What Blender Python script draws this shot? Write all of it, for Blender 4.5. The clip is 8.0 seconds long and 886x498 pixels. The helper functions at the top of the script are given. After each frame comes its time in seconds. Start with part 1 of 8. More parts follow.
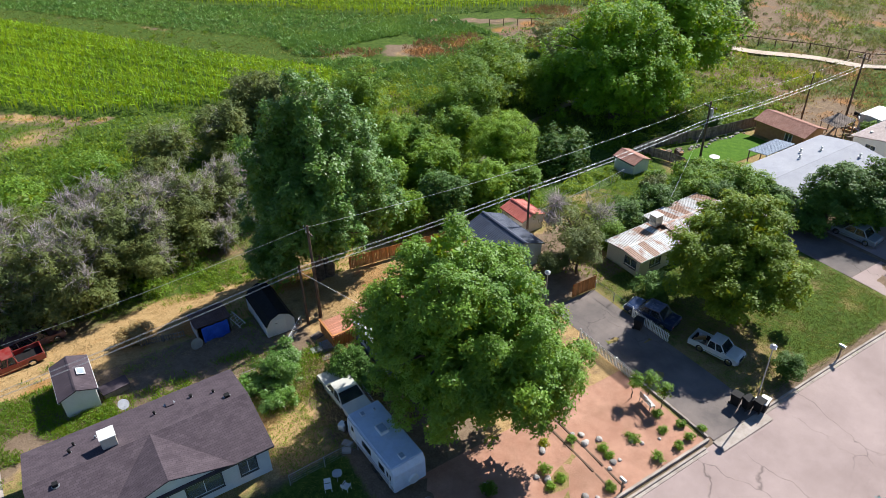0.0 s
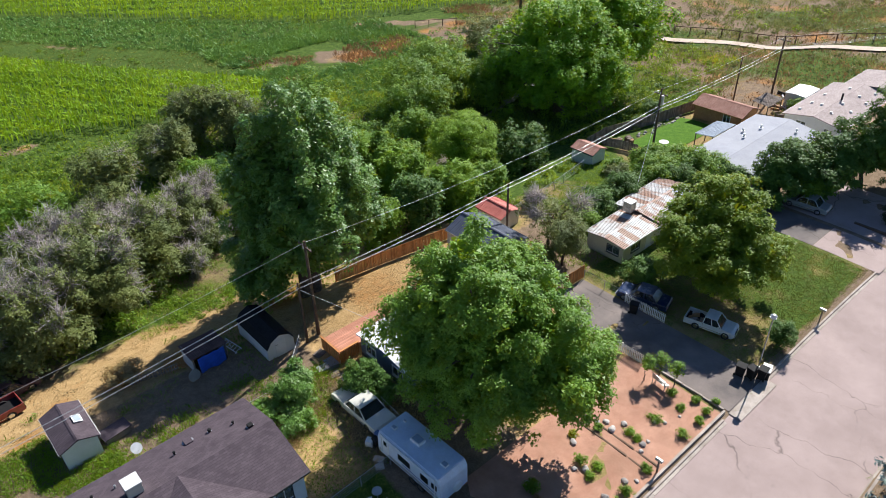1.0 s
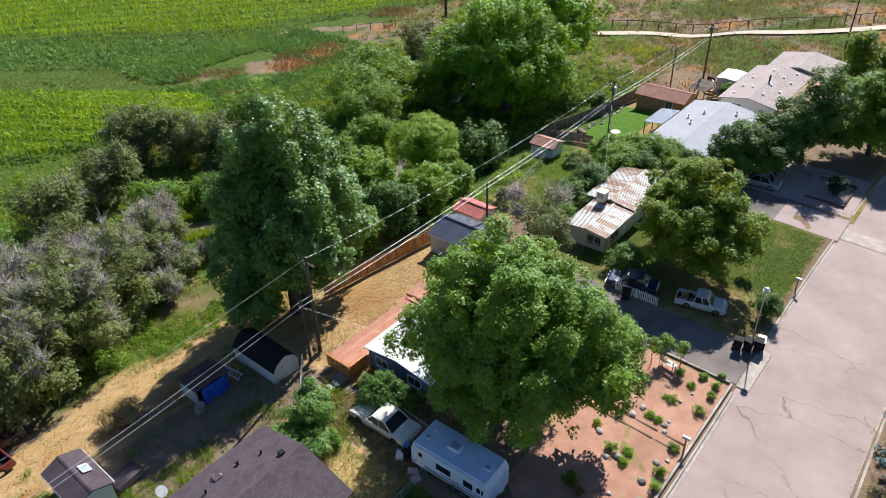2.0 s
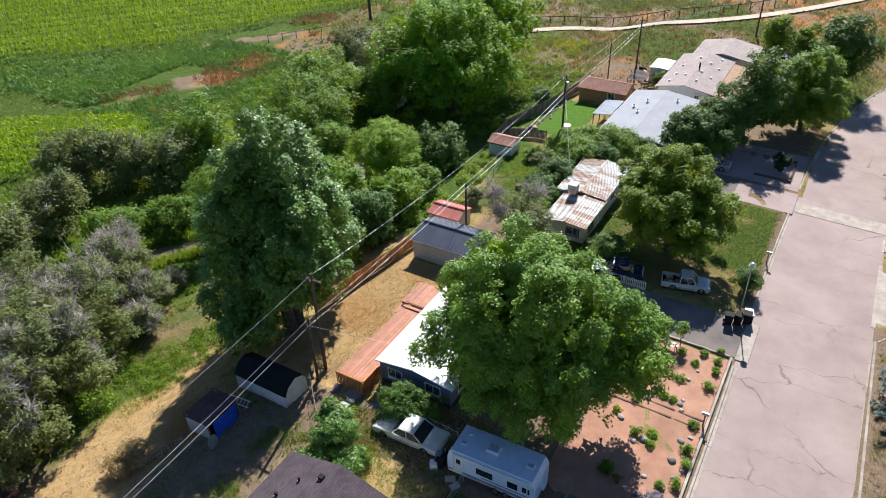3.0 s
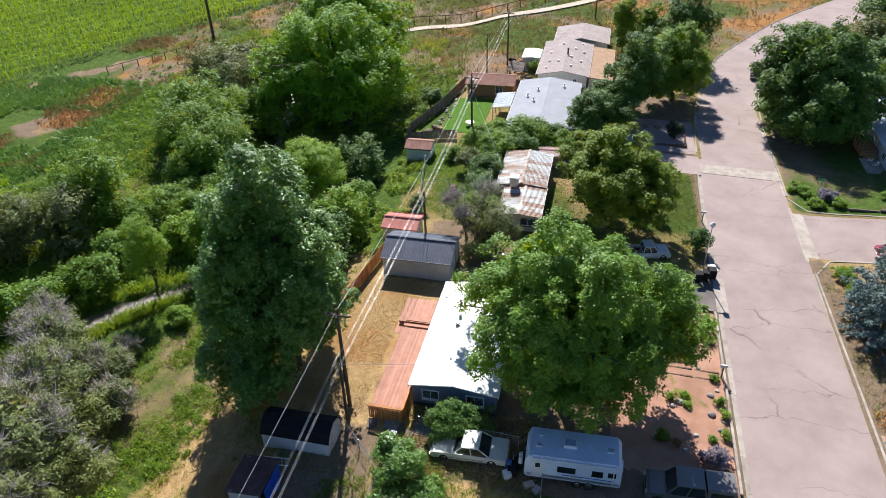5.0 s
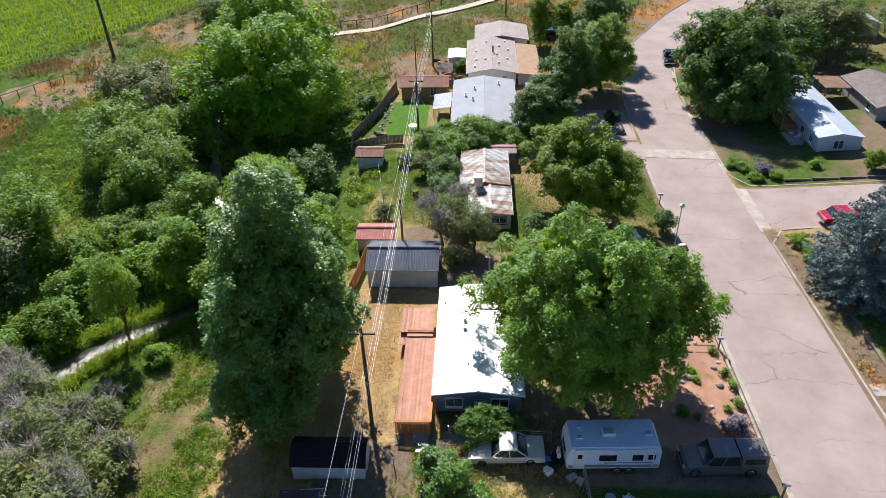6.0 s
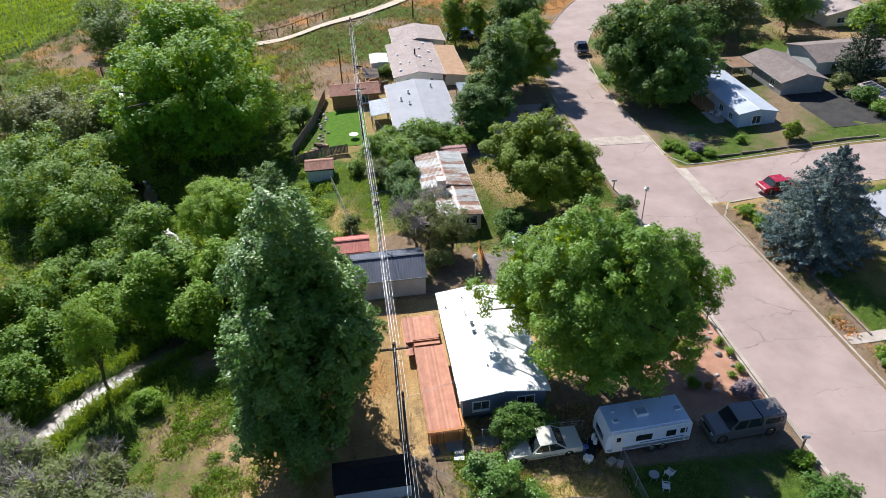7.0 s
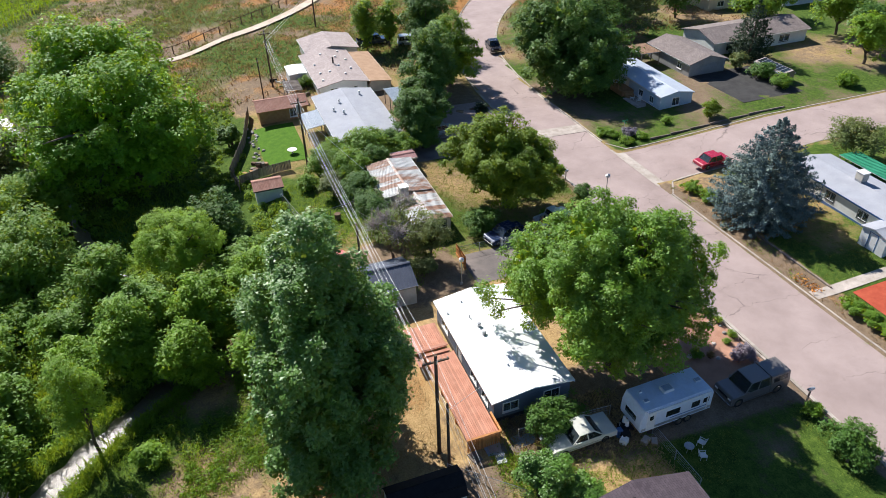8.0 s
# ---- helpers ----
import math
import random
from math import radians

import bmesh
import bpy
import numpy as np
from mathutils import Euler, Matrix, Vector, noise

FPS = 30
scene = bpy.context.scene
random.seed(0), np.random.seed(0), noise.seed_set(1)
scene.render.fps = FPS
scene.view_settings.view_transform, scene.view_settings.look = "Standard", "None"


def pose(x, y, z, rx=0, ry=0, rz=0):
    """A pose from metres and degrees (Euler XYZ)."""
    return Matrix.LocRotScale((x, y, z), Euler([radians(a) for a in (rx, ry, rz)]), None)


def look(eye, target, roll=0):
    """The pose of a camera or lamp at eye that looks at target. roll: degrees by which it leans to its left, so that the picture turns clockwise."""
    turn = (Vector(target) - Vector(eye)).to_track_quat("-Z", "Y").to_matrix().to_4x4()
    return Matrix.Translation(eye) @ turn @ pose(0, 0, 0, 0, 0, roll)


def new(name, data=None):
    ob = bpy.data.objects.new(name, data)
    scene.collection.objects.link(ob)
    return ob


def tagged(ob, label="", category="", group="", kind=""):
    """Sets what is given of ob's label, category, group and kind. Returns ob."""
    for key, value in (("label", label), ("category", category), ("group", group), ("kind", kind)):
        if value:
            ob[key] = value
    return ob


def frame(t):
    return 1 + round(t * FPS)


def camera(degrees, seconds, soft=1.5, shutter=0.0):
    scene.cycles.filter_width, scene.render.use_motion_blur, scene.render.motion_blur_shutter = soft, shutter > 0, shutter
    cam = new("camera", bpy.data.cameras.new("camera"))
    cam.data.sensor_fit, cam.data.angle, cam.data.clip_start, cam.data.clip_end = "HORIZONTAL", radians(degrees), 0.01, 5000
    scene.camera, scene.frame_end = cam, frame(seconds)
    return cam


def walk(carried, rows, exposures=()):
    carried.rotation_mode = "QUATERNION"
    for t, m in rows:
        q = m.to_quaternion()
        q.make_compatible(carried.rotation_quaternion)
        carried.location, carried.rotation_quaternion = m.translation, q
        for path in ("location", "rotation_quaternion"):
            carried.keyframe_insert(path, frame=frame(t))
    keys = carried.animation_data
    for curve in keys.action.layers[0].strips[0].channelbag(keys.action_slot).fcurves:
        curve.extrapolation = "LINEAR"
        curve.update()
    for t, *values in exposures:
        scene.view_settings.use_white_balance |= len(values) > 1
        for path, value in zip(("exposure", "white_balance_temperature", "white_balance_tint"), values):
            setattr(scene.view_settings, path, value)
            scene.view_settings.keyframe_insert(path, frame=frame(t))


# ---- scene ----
cam = camera(64.3, 8.0, soft=0.7)
METRES, EYE, TILT, LEAN, TURN = 61.47, 37.8, 0.0, 0.0, -32.2
ROWS = [
    (0.0, 0.0, 0.0, 0.0, -0.82, -34.04, 1.22),
    (0.5, -0.0572, 0.0065, 0.0004, -5.23, -34.07, 1.28),
    (1.0, -0.1159, 0.0177, 0.0004, -9.81, -34.08, 1.32),
    (1.5, -0.1692, 0.032, 0.0005, -14.05, -34.09, 1.37),
    (3.0, -0.3254, 0.1007, 0.0028, -27.24, -34.12, 1.48),
    (3.5, -0.3699, 0.1299, 0.0031, -31.34, -34.14, 1.48),
    (4.0, -0.4183, 0.1675, 0.0044, -36.05, -34.19, 1.51),
    (4.5, -0.4586, 0.2044, 0.0056, -40.24, -34.23, 1.53),
    (6.0, -0.5781, 0.358, 0.0121, -55.31, -34.49, 1.48),
    (6.5, -0.6115, 0.4165, 0.0142, -60.57, -34.52, 1.45),
    (7.0, -0.6423, 0.4847, 0.0167, -66.32, -34.59, 1.46),
    (7.5, -0.6645, 0.5539, 0.0192, -71.9, -34.65, 1.45),
    (8.0, -0.6802, 0.6297, 0.0217, -77.9, -34.72, 1.5),
]
walk(cam, [(t, pose(0, 0, EYE, TILT, LEAN, TURN) @ pose(METRES * x, METRES * y, METRES * z, 90 + pitch, roll, yaw)) for t, x, y, z, yaw, pitch, roll in ROWS])

# ---- daylight ----
SUN_EL, SUN_AZ = radians(40), math.atan2(0.967, 0.25)
world = bpy.data.worlds.new("sky")
scene.world = world
world.use_nodes = True
wn = world.node_tree
sky = wn.nodes.new("ShaderNodeTexSky")
sky.sky_type, sky.sun_disc = "NISHITA", False
sky.sun_elevation, sky.sun_rotation = SUN_EL, SUN_AZ
sky.altitude, sky.dust_density, sky.ozone_density = 1700, 0.2, 7.0
wn.links.new(sky.outputs[0], wn.nodes["Background"].inputs[0])
wn.nodes["Background"].inputs[1].default_value = 0.074
sun = new("sun", bpy.data.lights.new("sun", "SUN"))
sun.data.energy, sun.data.angle, sun.data.color = 5.0, radians(0.55), (1.0, 0.97, 0.93)
sd = Vector((math.sin(SUN_AZ) * math.cos(SUN_EL), math.cos(SUN_AZ) * math.cos(SUN_EL), math.sin(SUN_EL)))
sun.matrix_world = look(sd * 200, (0, 0, 0))
scene.view_settings.exposure = 0.69

# ---- materials ----
def nodes_of(name):
    m = bpy.data.materials.new(name)
    m.use_nodes = True
    nt = m.node_tree
    return m, nt, nt.nodes["Principled BSDF"]


def ramp(nt, fac, stops):
    r = nt.nodes.new("ShaderNodeValToRGB")
    el = r.color_ramp.elements
    while len(el) < len(stops):
        el.new(0.5)
    for e, (p, c) in zip(el, stops):
        e.position, e.color = p, (*c, 1)
    nt.links.new(fac, r.inputs[0])
    return r.outputs[0]


def noise_of(nt, scale, detail=4.0, rough=0.6, vec=None):
    n = nt.nodes.new("ShaderNodeTexNoise")
    n.inputs["Scale"].default_value, n.inputs["Detail"].default_value, n.inputs["Roughness"].default_value = scale, detail, rough
    if vec is None:
        tc = nt.nodes.new("ShaderNodeNewGeometry")
        vec = tc.outputs["Position"]
    nt.links.new(vec, n.inputs["Vector"])
    return n.outputs["Fac"]


def mixc(nt, fac, a, b, kind="MIX"):
    m = nt.nodes.new("ShaderNodeMix")
    m.data_type, m.blend_type = "RGBA", kind
    for sock, v in ((m.inputs["Factor"], fac), (m.inputs["A"], a), (m.inputs["B"], b)):
        if isinstance(v, (int, float)):
            sock.default_value = v
        elif isinstance(v, tuple):
            sock.default_value = (*v, 1)
        else:
            nt.links.new(v, sock)
    return m.outputs["Result"]


def bump_to(nt, p, height, strength, dist=0.02):
    b = nt.nodes.new("ShaderNodeBump")
    b.inputs["Strength"].default_value, b.inputs["Distance"].default_value = strength, dist
    nt.links.new(height, b.inputs["Height"])
    nt.links.new(b.outputs[0], p.inputs["Normal"])


def surf(name, a, b, scale=3.0, rough=0.8, metal=0.0, bump=0.2, fine=40.0, vary=0.0, dirt=None, dirt_amount=0.5):
    """Two tones at a coarse scale, grain at a fine one, a share of dirt, and a shift from piece to piece."""
    m, nt, p = nodes_of(name)
    col = ramp(nt, noise_of(nt, scale, 5), [(0.3, a), (0.7, b)])
    grain = noise_of(nt, fine, 3)
    col = mixc(nt, 0.25, col, ramp(nt, grain, [(0.3, (0.25, 0.25, 0.25)), (0.7, (0.9, 0.9, 0.9))]), "OVERLAY")
    if dirt:
        mask = ramp(nt, noise_of(nt, scale * 0.45, 6, 0.7), [(0.45, (0, 0, 0)), (0.72, (1, 1, 1))])
        k = nt.nodes.new("ShaderNodeMath")
        k.operation = "MULTIPLY"
        nt.links.new(mask, k.inputs[0])
        k.inputs[1].default_value = dirt_amount
        col = mixc(nt, k.outputs[0], col, dirt)
    if vary:
        oi = nt.nodes.new("ShaderNodeObjectInfo")
        shade = ramp(nt, oi.outputs["Random"], [(0.0, (1 - vary,) * 3), (1.0, (1 + vary * 0.4,) * 3)])
        col = mixc(nt, 1.0, col, shade, "MULTIPLY")
    nt.links.new(col, p.inputs["Base Color"])
    p.inputs["Roughness"].default_value, p.inputs["Metallic"].default_value = rough, metal
    if rough > 0.7:
        p.inputs["Specular IOR Level"].default_value = 0.2
    if bump:
        bump_to(nt, p, grain, bump)
    return m


def leaf_mat(name, dark, mid, light, through_col, share=0.45, patch=0.35, rough=0.58, gloss=0.32):
    m, nt, p = nodes_of(name)
    geo = nt.nodes.new("ShaderNodeNewGeometry")
    near_dark, near_light = tuple(0.45 * a + 0.55 * b for a, b in zip(dark, mid)), tuple(0.45 * a + 0.55 * b for a, b in zip(light, mid))
    col = ramp(nt, geo.outputs["Random Per Island"], [(0.0, near_dark), (0.5, mid), (1.0, near_light)])
    tone = ramp(nt, noise_of(nt, patch, 3), [(0.3, (0.74, 0.80, 0.80)), (0.7, (1.22, 1.14, 0.9))])
    col = mixc(nt, 1.0, col, tone, "MULTIPLY")
    nt.links.new(mixc(nt, 1.0, col, (0.92, 1.0, 1.0), "MULTIPLY"), p.inputs["Base Color"])
    p.inputs["Roughness"].default_value = rough
    p.inputs["Specular IOR Level"].default_value = gloss
    tr = nt.nodes.new("ShaderNodeBsdfTranslucent")
    nt.links.new(mixc(nt, 1.0, tone, (through_col[0] * 1.08, through_col[1] * 0.95, through_col[2] * 1.2), "MULTIPLY"), tr.inputs["Color"])
    mx = nt.nodes.new("ShaderNodeMixShader")
    mx.inputs[0].default_value = share
    nt.links.new(p.outputs[0], mx.inputs[1])
    nt.links.new(tr.outputs[0], mx.inputs[2])
    nt.links.new(mx.outputs[0], nt.nodes["Material Output"].inputs["Surface"])
    return m


def paint(name, col, rough=0.35, metal=0.0, dust=0.15):
    m, nt, p = nodes_of(name)
    f = ramp(nt, noise_of(nt, 2.2, 6, 0.7), [(0.42, (0, 0, 0)), (0.75, (dust,) * 3)])
    nt.links.new(mixc(nt, f, col, (0.35, 0.31, 0.26)), p.inputs["Base Color"])
    r = nt.nodes.new("ShaderNodeMath")
    r.operation = "ADD"
    nt.links.new(f, r.inputs[0])
    r.inputs[1].default_value = rough
    nt.links.new(r.outputs[0], p.inputs["Roughness"])
    p.inputs["Metallic"].default_value = metal
    p.inputs["Coat Weight"].default_value = 0.3
    return m


def glass_mat(name, tint):
    m, nt, p = nodes_of(name)
    p.inputs["Base Color"].default_value = (*tint, 1)
    p.inputs["Roughness"].default_value = 0.04
    p.inputs["Transmission Weight"].default_value = 0.75
    p.inputs["IOR"].default_value = 1.45
    return m


def rusty_mat(name):
    """Galvanised sheet with broad rust stains, shifted from sheet to sheet."""
    m, nt, p = nodes_of(name)
    oi = nt.nodes.new("ShaderNodeObjectInfo")
    geo = nt.nodes.new("ShaderNodeNewGeometry")
    mp = nt.nodes.new("ShaderNodeMapping")
    mp.inputs["Scale"].default_value = (0.55, 0.35, 0.4)
    nt.links.new(geo.outputs["Position"], mp.inputs["Vector"])
    n = noise_of(nt, 1.0, 6, 0.72, mp.outputs[0])
    add = nt.nodes.new("ShaderNodeMath")
    add.operation = "MULTIPLY_ADD"
    nt.links.new(oi.outputs["Random"], add.inputs[0])
    add.inputs[1].default_value = 0.22
    nt.links.new(n, add.inputs[2])
    mask = ramp(nt, add.outputs[0], [(0.55, (0, 0, 0)), (0.68, (1, 1, 1))])
    rust = ramp(nt, noise_of(nt, 4, 4), [(0.3, (0.26, 0.12, 0.07)), (0.7, (0.42, 0.26, 0.18))])
    zinc = ramp(nt, noise_of(nt, 1.3, 4), [(0.3, (0.5, 0.5, 0.49)), (0.7, (0.68, 0.68, 0.67))])
    nt.links.new(mixc(nt, mask, zinc, rust), p.inputs["Base Color"])
    p.inputs["Roughness"].default_value = 0.6
    return m


def shingle_mat(name, a, b, scale=1.2):
    """Asphalt shingles: staggered tabs in courses, weathered in patches."""
    m, nt, p = nodes_of(name)
    geo = nt.nodes.new("ShaderNodeNewGeometry")
    br = nt.nodes.new("ShaderNodeTexBrick")
    br.inputs["Scale"].default_value = 1.0
    br.inputs["Brick Width"].default_value, br.inputs["Row Height"].default_value = 0.34, 0.17
    br.inputs["Mortar Size"].default_value, br.inputs["Mortar Smooth"].default_value = 0.014, 0.4
    br.inputs["Color1"].default_value, br.inputs["Color2"].default_value, br.inputs["Mortar"].default_value = (0.84, 0.84, 0.84, 1), (1.08, 1.08, 1.08, 1), (0.66, 0.66, 0.66, 1)
    nt.links.new(geo.outputs["Position"], br.inputs["Vector"])
    col = ramp(nt, noise_of(nt, scale, 5), [(0.3, a), (0.7, b)])
    col = mixc(nt, 1.0, col, br.outputs["Color"], "MULTIPLY")
    nt.links.new(col, p.inputs["Base Color"])
    p.inputs["Roughness"].default_value, p.inputs["Specular IOR Level"].default_value = 0.9, 0.2
    bump_to(nt, p, mixc(nt, 0.4, br.outputs["Color"], noise_of(nt, 30, 3)), 0.5, 0.02)
    return m


def ground_mat():
    """Soil, straw, green growth and pink grit, blended by the ground's own cover weights and broken up by noise."""
    m, nt, p = nodes_of("ground_cover")
    at = nt.nodes.new("ShaderNodeAttribute")
    at.attribute_name = "cover"
    sep = nt.nodes.new("ShaderNodeSeparateColor")
    nt.links.new(at.outputs["Color"], sep.inputs[0])
    big, mid, fine = noise_of(nt, 0.35, 5, 0.65), noise_of(nt, 1.7, 6, 0.75), noise_of(nt, 9, 5, 0.75)

    def broken(weight, width=0.25):
        s = nt.nodes.new("ShaderNodeMath")
        s.operation = "MULTIPLY_ADD"
        nt.links.new(mixc(nt, 0.5, big, mid), s.inputs[0])
        s.inputs[1].default_value = 1.2
        off = nt.nodes.new("ShaderNodeMath")
        off.operation = "SUBTRACT"
        nt.links.new(weight, off.inputs[0])
        off.inputs[1].default_value = 1.1
        nt.links.new(off.outputs[0], s.inputs[2])
        return ramp(nt, s.outputs[0], [(0.0, (0, 0, 0)), (width, (1, 1, 1))])

    soil = mixc(nt, 0.45, ramp(nt, mid, [(0.32, (0.13, 0.088, 0.056)), (0.68, (0.30, 0.22, 0.15))]), ramp(nt, fine, [(0.35, (0.10, 0.066, 0.042)), (0.65, (0.32, 0.24, 0.165))]))
    straw = mixc(nt, 0.4, ramp(nt, fine, [(0.36, (0.24, 0.15, 0.06)), (0.64, (0.60, 0.415, 0.20))]), ramp(nt, mid, [(0.35, (0.25, 0.15, 0.06)), (0.65, (0.55, 0.385, 0.195))]))
    green = ramp(nt, mixc(nt, 0.5, mid, fine), [(0.38, (0.022, 0.048, 0.010)), (0.50, (0.062, 0.108, 0.018)), (0.62, (0.125, 0.175, 0.032))])
    rust = ramp(nt, fine, [(0.3, (0.24, 0.105, 0.035)), (0.7, (0.47, 0.25, 0.09))])
    col = mixc(nt, broken(sep.outputs[1]), soil, straw)
    col = mixc(nt, broken(sep.outputs[2]), col, rust)
    col = mixc(nt, broken(sep.outputs[0]), col, green)
    nt.links.new(col, p.inputs["Base Color"])
    p.inputs["Roughness"].default_value, p.inputs["Specular IOR Level"].default_value = 0.95, 0.08
    bump_to(nt, p, mixc(nt, 0.5, mid, fine), 0.7, 0.1)
    return m


def road_mat(name, a, b, crack=(0.06, 0.045, 0.04), cell=0.13, width=0.0065):
    """Old chip-sealed street: pinkish aggregate, stains, tyre-worn bands and sealed cracks."""
    m, nt, p = nodes_of(name)
    geo = nt.nodes.new("ShaderNodeNewGeometry")
    col = ramp(nt, noise_of(nt, 0.25, 6, 0.65), [(0.3, a), (0.7, b)])
    fine = noise_of(nt, 30, 3)
    col = mixc(nt, 0.2, col, ramp(nt, fine, [(0.3, (0.3, 0.3, 0.3)), (0.7, (0.85, 0.85, 0.85))]), "OVERLAY")
    wob = nt.nodes.new("ShaderNodeTexNoise")
    wob.inputs["Scale"].default_value, wob.inputs["Detail"].default_value = 0.9, 5
    nt.links.new(geo.outputs["Position"], wob.inputs["Vector"])
    mv = nt.nodes.new("ShaderNodeVectorMath")
    mv.operation = "MULTIPLY_ADD"
    nt.links.new(wob.outputs["Color"], mv.inputs[0])
    mv.inputs[1].default_value = (1.6, 1.6, 0)
    nt.links.new(geo.outputs["Position"], mv.inputs[2])
    vo = nt.nodes.new("ShaderNodeTexVoronoi")
    vo.feature = "DISTANCE_TO_EDGE"
    vo.inputs["Scale"].default_value = cell
    sq = nt.nodes.new("ShaderNodeMapping")
    sq.inputs["Scale"].default_value = (1.5, 0.5, 1)
    nt.links.new(mv.outputs[0], sq.inputs["Vector"])
    nt.links.new(sq.outputs[0], vo.inputs["Vector"])
    line = ramp(nt, vo.outputs["Distance"], [(0.0, (1, 1, 1)), (width, (0, 0, 0))])
    gate = ramp(nt, noise_of(nt, 0.16, 3), [(0.44, (0.06, 0.06, 0.06)), (0.60, (0.7, 0.7, 0.7))])
    col = mixc(nt, mixc(nt, 1.0, line, gate, "MULTIPLY"), col, crack)
    stain = ramp(nt, noise_of(nt, 0.8, 6, 0.75), [(0.58, (0, 0, 0)), (0.8, (0.35, 0.35, 0.35))])
    col = mixc(nt, stain, col, (0.16, 0.13, 0.12))
    nt.links.new(col, p.inputs["Base Color"])
    p.inputs["Roughness"].default_value = 0.9
    bump_to(nt, p, fine, 0.25, 0.01)
    return m


M_GROUND = ground_mat()
M_ROAD = road_mat("old_street", (0.285, 0.216, 0.198), (0.392, 0.304, 0.282))
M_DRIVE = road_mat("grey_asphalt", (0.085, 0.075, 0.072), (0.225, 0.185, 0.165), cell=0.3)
M_BLACKTOP = surf("fresh_blacktop", (0.035, 0.034, 0.034), (0.06, 0.058, 0.056), 0.8, 0.9)
M_CONC = surf("weathered_concrete", (0.34, 0.29, 0.25), (0.50, 0.44, 0.39), 1.2, 0.9, bump=0.3, dirt=(0.2, 0.16, 0.12), vary=0.18)
M_GRAVEL = surf("pink_gravel", (0.36, 0.185, 0.125), (0.50, 0.285, 0.20), 0.7, 0.95, bump=0.9, fine=18, dirt=(0.24, 0.14, 0.09), dirt_amount=0.55)
M_PATHGRIT = surf("pale_track_grit", (0.45, 0.36, 0.28), (0.62, 0.52, 0.42), 0.6, 0.95, bump=0.4)
M_BARK = surf("grey_brown_bark", (0.075, 0.055, 0.04), (0.16, 0.125, 0.095), 3, 0.95, bump=0.8, fine=20)
M_DEADWOOD = surf("bleached_twigs", (0.36, 0.30, 0.295), (0.56, 0.49, 0.49), 2, 0.9)
M_POLE = surf("creosoted_pole", (0.07, 0.048, 0.035), (0.15, 0.105, 0.075), 1.5, 0.9, bump=0.6, fine=25)
M_WHITEROOF = surf("white_roof_coating", (0.80, 0.80, 0.79), (0.88, 0.88, 0.87), 0.5, 0.45, bump=0.05, dirt=(0.6, 0.6, 0.6), dirt_amount=0.35)
M_BLUESIDING = surf("slate_blue_siding", (0.115, 0.145, 0.20), (0.15, 0.185, 0.25), 0.8, 0.6, bump=0.1)
M_WHITESIDING = surf("white_siding", (0.62, 0.63, 0.63), (0.74, 0.75, 0.75), 0.7, 0.6, bump=0.1, dirt=(0.5, 0.46, 0.4), dirt_amount=0.3)
M_CREAM = surf("cream_siding", (0.52, 0.47, 0.39), (0.63, 0.58, 0.49), 0.7, 0.7, bump=0.1, dirt=(0.38, 0.33, 0.26), dirt_amount=0.35)
M_GREYWALL = surf("pale_grey_boards", (0.50, 0.50, 0.50), (0.62, 0.61, 0.60), 0.8, 0.7, bump=0.15, dirt=(0.36, 0.32, 0.28))
M_BLUEWALL = surf("light_blue_siding", (0.36, 0.47, 0.60), (0.45, 0.56, 0.69), 0.8, 0.6, bump=0.1)
M_DARKSHINGLE = shingle_mat("dark_brown_shingle", (0.078, 0.060, 0.072), (0.108, 0.085, 0.098))
M_BROWNSHINGLE = shingle_mat("red_brown_shingle", (0.33, 0.165, 0.125), (0.43, 0.245, 0.19))
M_TANROOF = shingle_mat("tan_shingle", (0.38, 0.315, 0.30), (0.47, 0.395, 0.375), 0.8)
M_ORANGEROOF = surf("orange_tan_roof", (0.34, 0.21, 0.13), (0.44, 0.29, 0.19), 1.0, 0.85, bump=0.2)
M_GREYROOF = surf("pale_grey_roof", (0.31, 0.32, 0.36), (0.38, 0.39, 0.43), 0.6, 0.85, bump=0.1, dirt=(0.4, 0.4, 0.41), dirt_amount=0.3)
M_BLUEMETAL = surf("blue_grey_metal", (0.075, 0.088, 0.125), (0.105, 0.12, 0.165), 0.8, 0.5, metal=0.2, bump=0.05, vary=0.1)
M_REDMETAL = surf("faded_red_metal", (0.42, 0.10, 0.075), (0.55, 0.17, 0.13), 1.5, 0.6, bump=0.1, vary=0.12)
M_LIGHTMETAL = surf("pale_patio_metal", (0.26, 0.32, 0.40), (0.35, 0.41, 0.49), 1.0, 0.5, bump=0.05)
M_RUSTY = rusty_mat("rusted_galvanised_sheet")
M_DECK = surf("red_stained_deck", (0.42, 0.165, 0.095), (0.55, 0.25, 0.16), 1.4, 0.7, bump=0.3, fine=30, vary=0.22)
M_CEDAR = surf("orange_cedar", (0.47, 0.185, 0.06), (0.62, 0.29, 0.11), 2.0, 0.75, bump=0.3, fine=30, vary=0.3)
M_WEATHERED = surf("silvered_boards", (0.17, 0.135, 0.11), (0.30, 0.25, 0.215), 2.0, 0.9, bump=0.4, fine=25, vary=0.3)
M_BROWNBOARD = surf("brown_board_wall", (0.36, 0.19, 0.085), (0.47, 0.27, 0.135), 2.0, 0.8, bump=0.3, vary=0.2)
M_TIMBER = surf("dark_landscape_timber", (0.10, 0.065, 0.045), (0.18, 0.12, 0.085), 2.5, 0.9, bump=0.4)
